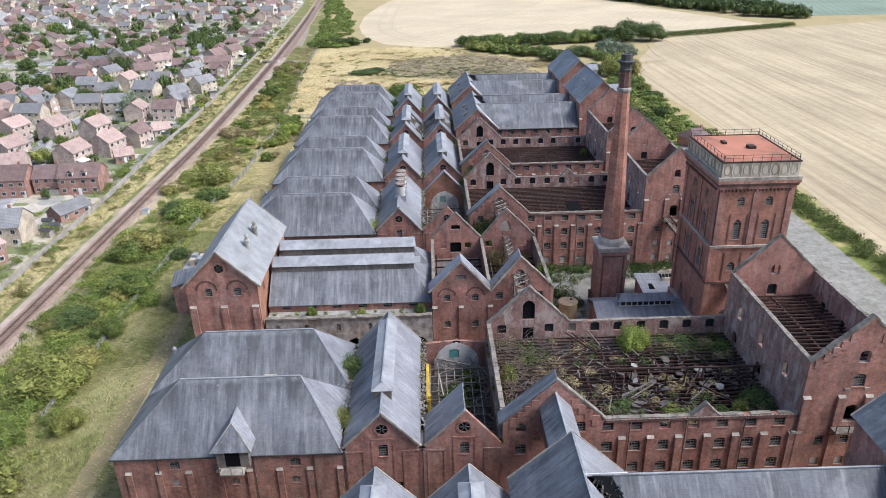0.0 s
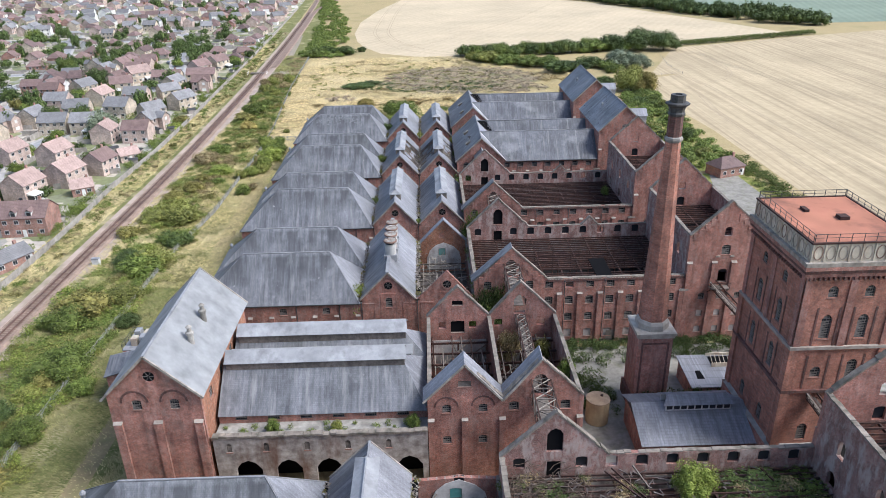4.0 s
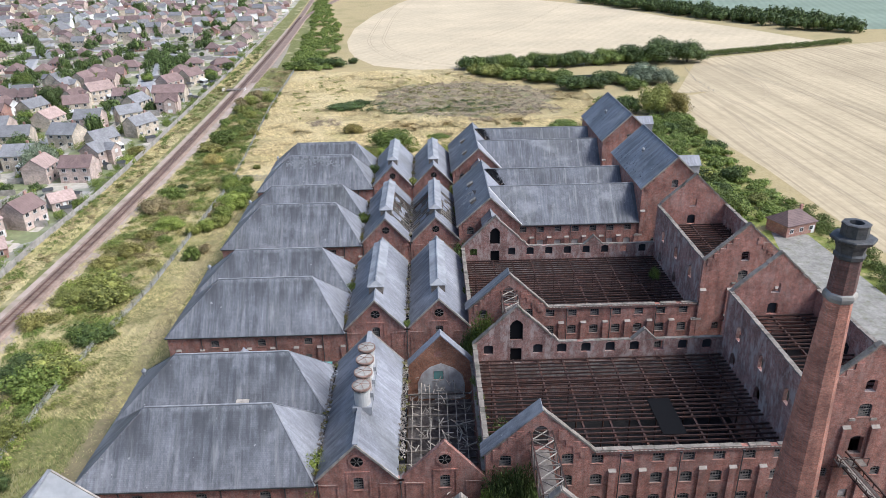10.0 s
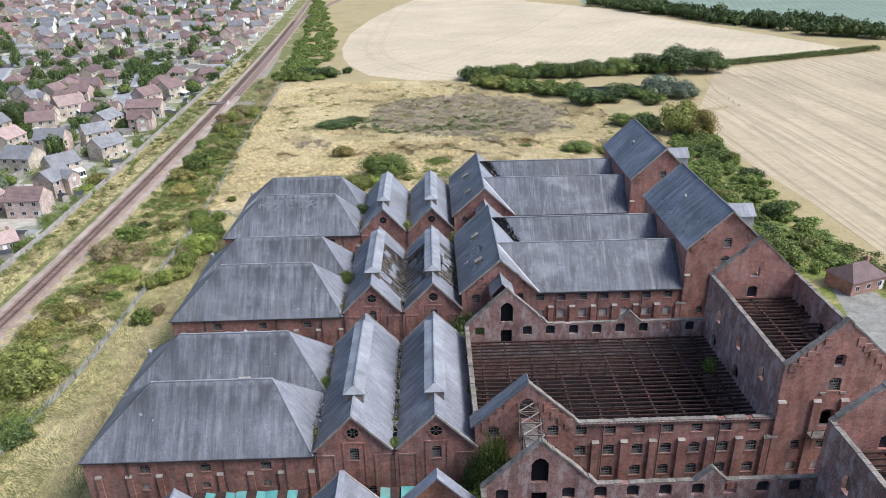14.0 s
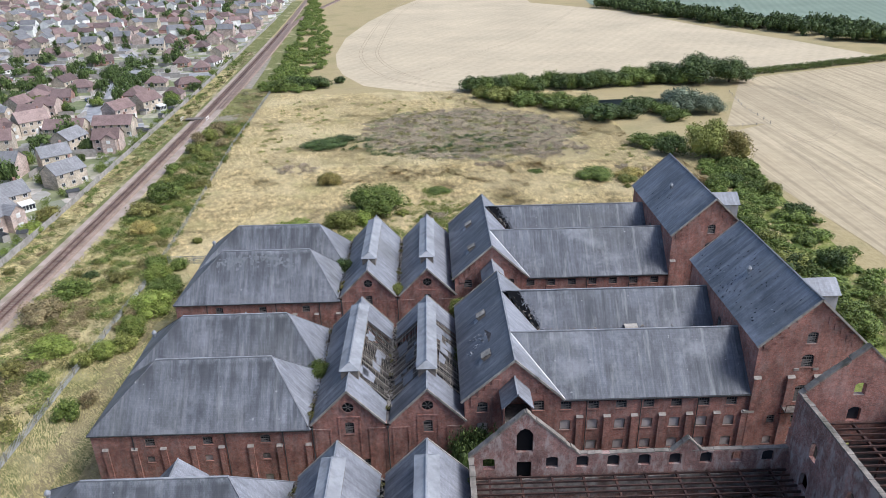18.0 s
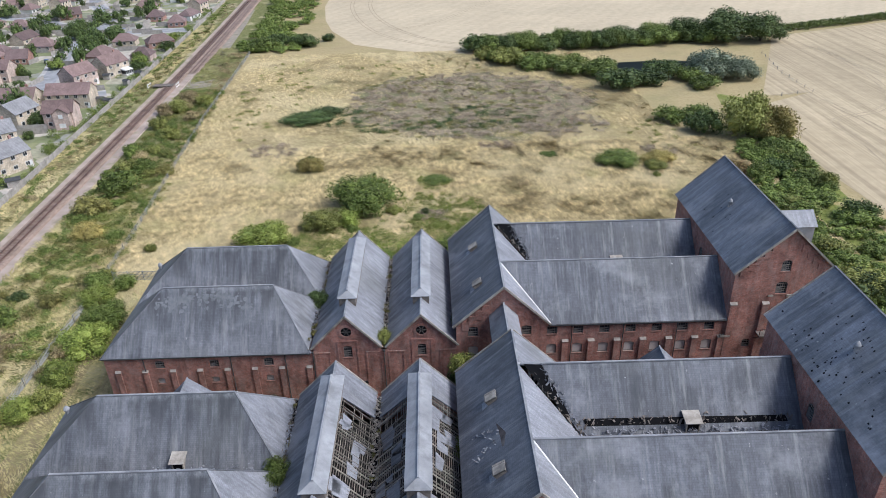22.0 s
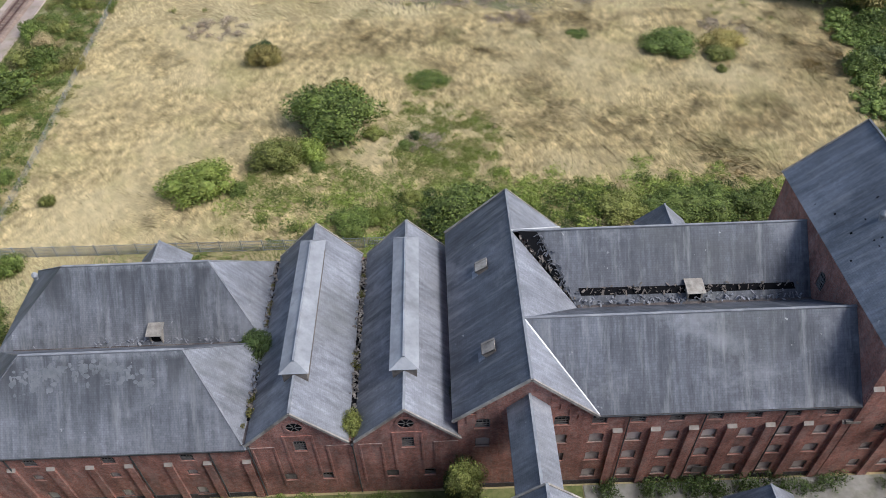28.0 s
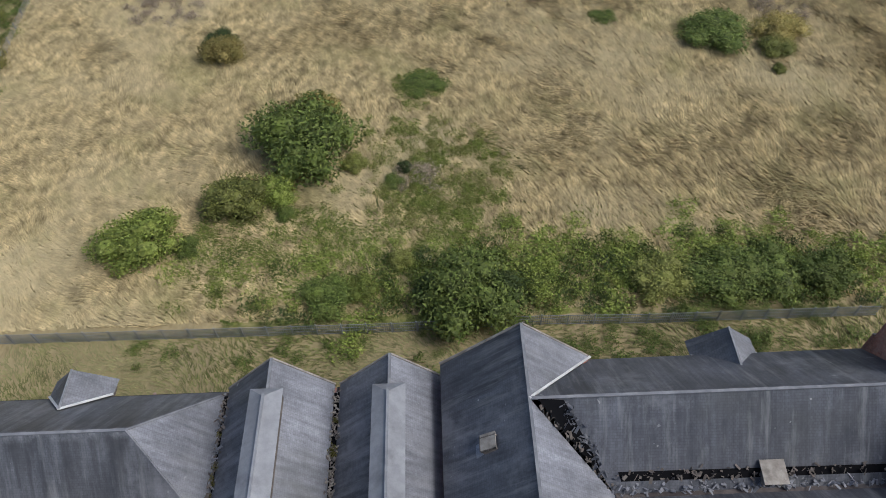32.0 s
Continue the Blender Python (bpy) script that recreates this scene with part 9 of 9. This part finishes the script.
def far_house(x, y, rz, w, d, e, wall, tile, hip, wing=False):
    """A house seen from afar: walls with their windows, and a roof."""
    key = (w, d, e, wall, tile, hip, wing)
    if key not in _far:
        g, rise = Geo(), d * 0.36
        for s in (-1, 1):
            q = [(-w / 2, s * d / 2, 0), (w / 2, s * d / 2, 0), (w / 2, s * d / 2, e), (-w / 2, s * d / 2, e)]
            g.poly(q if s < 0 else q[::-1])
            p = [(s * w / 2, -d / 2, 0), (s * w / 2, d / 2, 0), (s * w / 2, d / 2, e)] + ([] if hip else [(s * w / 2, 0, e + rise)]) + [(s * w / 2, -d / 2, e)]
            g.poly(p if s > 0 else p[::-1])
        nw = len(g.f)
        for s in (-1, 1):
            for fl in ((0.9, 3.5) if e > 4 else (0.9,)):
                for u in (-w * 0.3, w * 0.02, w * 0.32):
                    g.box(u - 0.65, s * d / 2 - 0.05, fl, u + 0.65, s * d / 2 + 0.05, fl + 1.2)
        nf = len(g.f)
        for s in (-1, 1):                           # dark glass in the white frames
            for fl in ((0.9, 3.5) if e > 4 else (0.9,)):
                for u in (-w * 0.3, w * 0.02, w * 0.32):
                    g.box(u - 0.5, s * d / 2 - 0.07, fl + 0.12, u + 0.5, s * d / 2 + 0.07, fl + 1.08)
        nb = len(g.f)
        if wing:                                    # gabled front wing and porch
            u, q = w * 0.18, d / 2 + 2.2
            g.poly([(u - 2.2, -q, 0), (u + 2.2, -q, 0), (u + 2.2, -q, e), (u, -q, e + 1.75), (u - 2.2, -q, e)])
            g.poly([(u + 2.2, -q, 0), (u + 2.2, -d / 2, 0), (u + 2.2, -d / 2, e), (u + 2.2, -q, e)]).poly([(u - 2.2, -d / 2, 0), (u - 2.2, -q, 0), (u - 2.2, -q, e), (u - 2.2, -d / 2, e)])
        nc = len(g.f)
        if wing:
            g.box(u - 0.9, -q - 0.06, 0.8, u + 0.9, -q, 2.1).box(u - 0.6, -q - 0.06, e - 1.5, u + 0.6, -q, e - 0.3)
            g.box(-w * 0.4, d / 2, 0, -w * 0.05, d / 2 + 2.4, 2.2)
        me = g.mesh("house", HB[wall])
        me.materials.append(WHITE), me.materials.append(PANE)
        for f in me.polygons[nw:]:
            f.material_index = 1 if f.index < nf else 2 if f.index < nb else 0 if f.index < nc else 1
        r, o = Geo(), 0.4
        c = w / 2 - d * 0.42 if hip else w / 2 + 0.25
        ze = e - o * 0.72
        for s in (-1, 1):
            r.slab([(-w / 2 - o, s * (d / 2 + o), ze), (w / 2 + o, s * (d / 2 + o), ze), (c, 0, e + rise), (-c, 0, e + rise)], 0.12)
            if hip:
                r.slab([(s * (w / 2 + o), -d / 2 - o, ze), (s * (w / 2 + o), d / 2 + o, ze), (s * c, 0, e + rise)], 0.12)
        for s in (-1, 1) if wing else ():
            r.slab([(u, -q - 0.3, e + 1.85), (u, -d / 4, e + 1.85), (u + s * 2.5, -d / 4, e - 0.1), (u + s * 2.5, -q - 0.3, e - 0.1)], 0.12)
        _far[key] = (me, r.mesh("roof", HR[tile]))
    a, b = _far[key]
    kind = "bungalow" if e < 3.5 else "house"
    h = solid(kind, a, None, "%s brick %s with %s tiled %s roof" % (TONE[wall], kind, RTONE[tile], "hipped" if hip else "gable"), "house", "houses of the estate", at=Matrix.Translation((x, y, 0)) @ Matrix.Rotation(radians(rz), 4, "Z"))
    part("roof", b, None, h)
    return h


def pick(x, y, bung):
    """A plausible house: brown-red bungalows nearer, grey and cream houses further off."""
    wall, tile = (hr.choice((0, 2, 0, 3, 1)), hr.choice((0, 2, 0, 2, 0))) if bung or y < 540 else (hr.choice((1, 3, 3, 2, 1)), hr.choice((1, 1, 0, 2, 1)))
    return (x, y, hr.choice((0, 8, 80, 90, 90, 30)) + hr.uniform(-6, 6), hr.choice((8, 9.5, 11)), hr.choice((7, 8)), 2.7 if bung else 5.1, wall, tile, bung and hr.random() < 0.75)


for row in range(21):                               # houses and garages between those
    for col in range(6):
        y = 150 + row * 14 + hr.uniform(-2, 2)
        x = rail_x(y) - 21.5 - col * 14.5 + hr.uniform(-1.5, 1.5) - 2 * (row % 2)
        if min(math.hypot(x - q[0], y - q[1]) for q in near) < 11.5 or not clear(x, y):
            continue
        near.append((x, y))
        small = hr.random() < 0.16
        late = y > 300
        far_house(x, y, hr.choice((3, 75, 75, 3, 183, 255)) + hr.uniform(-5, 5), 6.0 if small else hr.choice((8.5, 9.5)), 5.5 if small else 7.5, 2.6 if small else 5.1, hr.choice((1, 1, 2, 3) if late else (2, 2, 1, 3, 0)), hr.choice((1, 0, 1, 0, 2) if late else (3, 3, 3, 0)), False, not small and hr.random() < 0.7)
for row in range(8):
    yb = 452 + row * 23
    for col in range(19):
        if (col + row // 2) % 6 == 5 and row % 4 < 2:
            continue                                # street ends and greens
        x = rail_x(yb) - 23.5 - col * 15.5 + hr.uniform(-2.5, 2.5)
        y = yb + 7 * math.sin(col * 0.7 + row) + hr.uniform(-3, 3)
        if clear(x, y) and hr.random() > 0.08:
            far_house(*pick(x, y, hr.random() < (0.85 if y < 560 else 0.3)))
for row in range(8):
    for col in range(10):
        if col in (3, 8) and row % 3:
            continue
        x, y = -172 - col * 17 + hr.uniform(-3, 3), 205 + row * 27 + 6 * math.sin(col) + hr.uniform(-3, 3)
        if clear(x, y):
            far_house(*pick(x, y, hr.random() < 0.25))
wg, rg = [Geo() for _ in HB], [Geo() for _ in HR]
for row in range(22):                               # the edge of town, joined
    yb = 630 + row * 26
    for col in range(24):
        x, y, rz, w, d, e, wall, tile, hip = pick(rail_x(yb) - 24 - col * 16 + hr.uniform(-3, 3), yb + hr.uniform(-5, 5), hr.random() < 0.5)
        ca, sa = math.cos(radians(rz)), math.sin(radians(rz))
        at = lambda u, v, z: (x + u * ca - v * sa, y + u * sa + v * ca, z)
        rise = d * 0.36
        for s in (-1, 1):
            wg[wall].poly([at(-w / 2, s * d / 2, 0), at(w / 2, s * d / 2, 0), at(w / 2, s * d / 2, e), at(-w / 2, s * d / 2, e)])
            wg[wall].poly([at(s * w / 2, -d / 2, 0), at(s * w / 2, d / 2, 0), at(s * w / 2, d / 2, e), at(s * w / 2, 0, e + (0 if hip else rise)), at(s * w / 2, -d / 2, e)])
            c = w / 2 - d * 0.4 if hip else w / 2
            rg[tile].poly([at(-w / 2 - 0.3, s * (d / 2 + 0.3), e - 0.2), at(w / 2 + 0.3, s * (d / 2 + 0.3), e - 0.2), at(c, 0, e + rise), at(-c, 0, e + rise)])
            if hip:
                rg[tile].poly([at(s * (w / 2 + 0.3), -d / 2 - 0.3, e - 0.2), at(s * (w / 2 + 0.3), d / 2 + 0.3, e - 0.2), at(s * c, 0, e + rise)])
far = thing("far_town", (0, 0, 0), "distant brick houses and bungalows at the edge of town", "houses", kind="stuff")
for g, m in zip(wg, HB):
    tagged(part("far_walls", g, m, far), kind="stuff")
for g, m in zip(rg, HR):
    tagged(part("far_roofs", g, m, far), kind="stuff")
# garden trees, hedges and sheds between the houses
for i in range(52):
    y = hr.uniform(170, 470)
    r = hr.uniform(1.5, 3.6)
    plant(-102 - (y - 170) * 0.05 - hr.uniform(0, 70), y, r, hr.choice(("green", "dark", "green", "yellow")), r * hr.uniform(1.1, 1.6), group="garden trees")
growth("garden_hedges", [(-106 - (y_ - 170) * 0.06 - abs(hr.gauss(0, 140)), y_, hr.uniform(0.9, 2.6), hr.uniform(1.2, 4.0), 0) for y_ in [170 + 560 * hr.random() for i in range(330)]], "dark", "garden hedges and shrubs of the estate", "hedges", kit=THICK)
growth("garden_hedges", [(rail_x(y_) - 13.6 - abs(hr.gauss(0, 3.2)), y_, hr.uniform(0.8, 2.2), hr.uniform(0.9, 2.8), 0) for y_ in [140 + 420 * hr.random() for i in range(150)]], "green", "overgrown hedges behind the garden fences", "hedges", kit=MID)
growth("garden_hedges", [(-106 - (y_ - 170) * 0.06 - abs(hr.gauss(0, 110)), y_, hr.uniform(0.9, 2.4), hr.uniform(0.8, 3.0), 0) for y_ in [150 + 480 * hr.random() for i in range(190)]], "lime", "bright green garden shrubs", "hedges", kit=MID)
growth("garden_trees", [(-112 - (y_ - 170) * 0.06 - abs(hr.gauss(0, 150)), y_, hr.uniform(2.2, 5.0), hr.uniform(4, 8.5), 0) for y_ in [300 + 700 * hr.random() for i in range(360)]], "dark", "garden trees scattered through the estate", "trees", kit=THICK)
for x, y, r, kd, h in ((-196, 428, 5, "green", 8), (-178, 434, 5, "dark", 9), (-163, 388, 6, "dark", 9), (-188, 412, 4.5, "dark", 7), (-156, 316, 4, "lime", 6.5), (-192, 360, 4, "dark", 6), (-180, 343, 3.2, "olive", 5), (-225, 409, 4, "dark", 6), (-104, 252, 2.4, "lime", 2.6), (-156, 497, 5, "dark", 7.5), (-272, 548, 6, "green", 10), (-109, 444, 3.4, "green", 4.5), (-107, 437, 2.6, "dark", 3.6), (-111, 452, 2.8, "green", 4), (-106, 470, 3, "dark", 4), (-110, 490, 2.6, "lime", 3.2), (-133, 352, 3.2, "dark", 6.5), (-153, 318, 3.6, "dark", 6), (-97.5, 300, 3.2, "lime", 2.8), (-98.5, 310, 3.0, "olive", 3.2), (-96.5, 214, 2.2, "lime", 1.8), (-96.5, 262, 2.0, "green", 2.2)):
    plant(x, y, r, kd, h, group="garden trees")
plant(-122, 293, 6.0, "grey", 9.5, group="garden trees"), plant(-136, 309, 4.4, "dark", 8.5, group="garden trees"), plant(-150, 312, 4, "dark", 7.5, group="garden trees")
for i in range(26):
    y = 150 + hr.random() * 300
    x = rail_x(y) - 15.5 - hr.choice((0, 0.5, 3, 12, 26)) + hr.uniform(-1, 1)
    if min(math.hypot(x - q[0], y - q[1]) for q in near) < 6.0:
        continue
    sd = thing("garden_shed", Matrix.Translation((x, y, 0)) @ Matrix.Rotation(hr.uniform(-0.6, 0.6), 4, "Z") @ Matrix.Diagonal((hr.uniform(0.8, 1.3), hr.uniform(0.8, 1.3), 1, 1)), "small timber garden shed with felt roof", "shed", "garden sheds")
    part("wall", _cache.setdefault("shed_w", Geo().box(-1.2, -0.9, 0, 1.2, 0.9, 1.8).mesh("wall", FENCE_WOOD)), None, sd)
    part("roof_slope", _cache.setdefault("shed_r", Geo().slab([(-1.4, -1.1, 1.75), (1.4, -1.1, 1.75), (1.4, 0, 2.35), (-1.4, 0, 2.35)], 0.06).slab([(-1.4, 1.1, 1.75), (1.4, 1.1, 1.75), (1.4, 0, 2.35), (-1.4, 0, 2.35)], 0.06).mesh("roof_slope", IRON)), None, sd)
g = Geo()
for i in range(420):                                # garden panels between the plots
    y = hr.uniform(180, 640)
    x = -104 - (y - 180) * 0.06 - abs(hr.gauss(0, 110))
    a = hr.choice((0.1, 1.6, 0.15, 1.5))
    n = hr.uniform(5, 12)
    g.bar((x, y, 0.9), (x + n * math.cos(a), y + n * math.sin(a), 0.9), 0.08, 1.8)
solid("garden_panels", g, FENCE_WOOD, "timber panel fences between the gardens", "fence", kind="stuff")
# parked cars
CARC = [mottled("car_%s" % n_, c_, tuple(v * 0.9 for v in c_), 0.5, 0.3, 0.0, bump=0) for n_, c_ in (("silver", (0.45, 0.46, 0.47)), ("white", (0.75, 0.75, 0.75)), ("black", (0.03, 0.03, 0.035)), ("blue", (0.05, 0.09, 0.2)), ("red", (0.3, 0.03, 0.03)))]
CARN = ("silver", "white", "black", "blue", "red")
CB = [Geo().box(-2.1, -0.85, 0.3, 2.1, 0.85, 0.85).slab([(-1.5, -0.75, 1.42), (0.8, -0.75, 1.42), (0.8, 0.75, 1.42), (-1.5, 0.75, 1.42)], 0.08).mesh("body", m_) for m_ in CARC]
CG = Geo().slab([(-1.85, -0.8, 0.85), (-1.5, -0.73, 1.36), (-1.5, 0.73, 1.36), (-1.85, 0.8, 0.85)], 0.03).box(-1.6, -0.78, 0.85, 0.9, 0.78, 1.34).mesh("glass", PANE)
WH = Geo().lathe([(0.32, -0.1), (0.32, 0.1)], 12).mesh("wheel", IRON)
for i in range(36):
    y = hr.uniform(180, 520)
    j = hr.randrange(5)
    x = -104 - (y - 180) * 0.05 - hr.choice((8, 20, 34, 50, 70, 95)) + hr.uniform(-3, 3)
    cr_ = thing("car", Matrix.Translation((x, y, 0.05)) @ Matrix.Rotation(hr.uniform(0, 6.28), 4, "Z"), "%s parked hatchback car" % CARN[j], "car", "cars in the estate")
    part("body", CB[j], None, cr_), part("glass", CG, None, cr_)
    for wx in (-1.3, 1.3):
        for wy in (-0.8, 0.8):
            part("wheel", WH, None, cr_, loc=Matrix.Translation((wx, wy, 0.32)) @ Matrix.Rotation(math.pi / 2, 4, "X"))

# gatehouse beside the yard
gh = house(90, 231, 20, 9, 6.5, 3.2, 0, 2, hip=True)
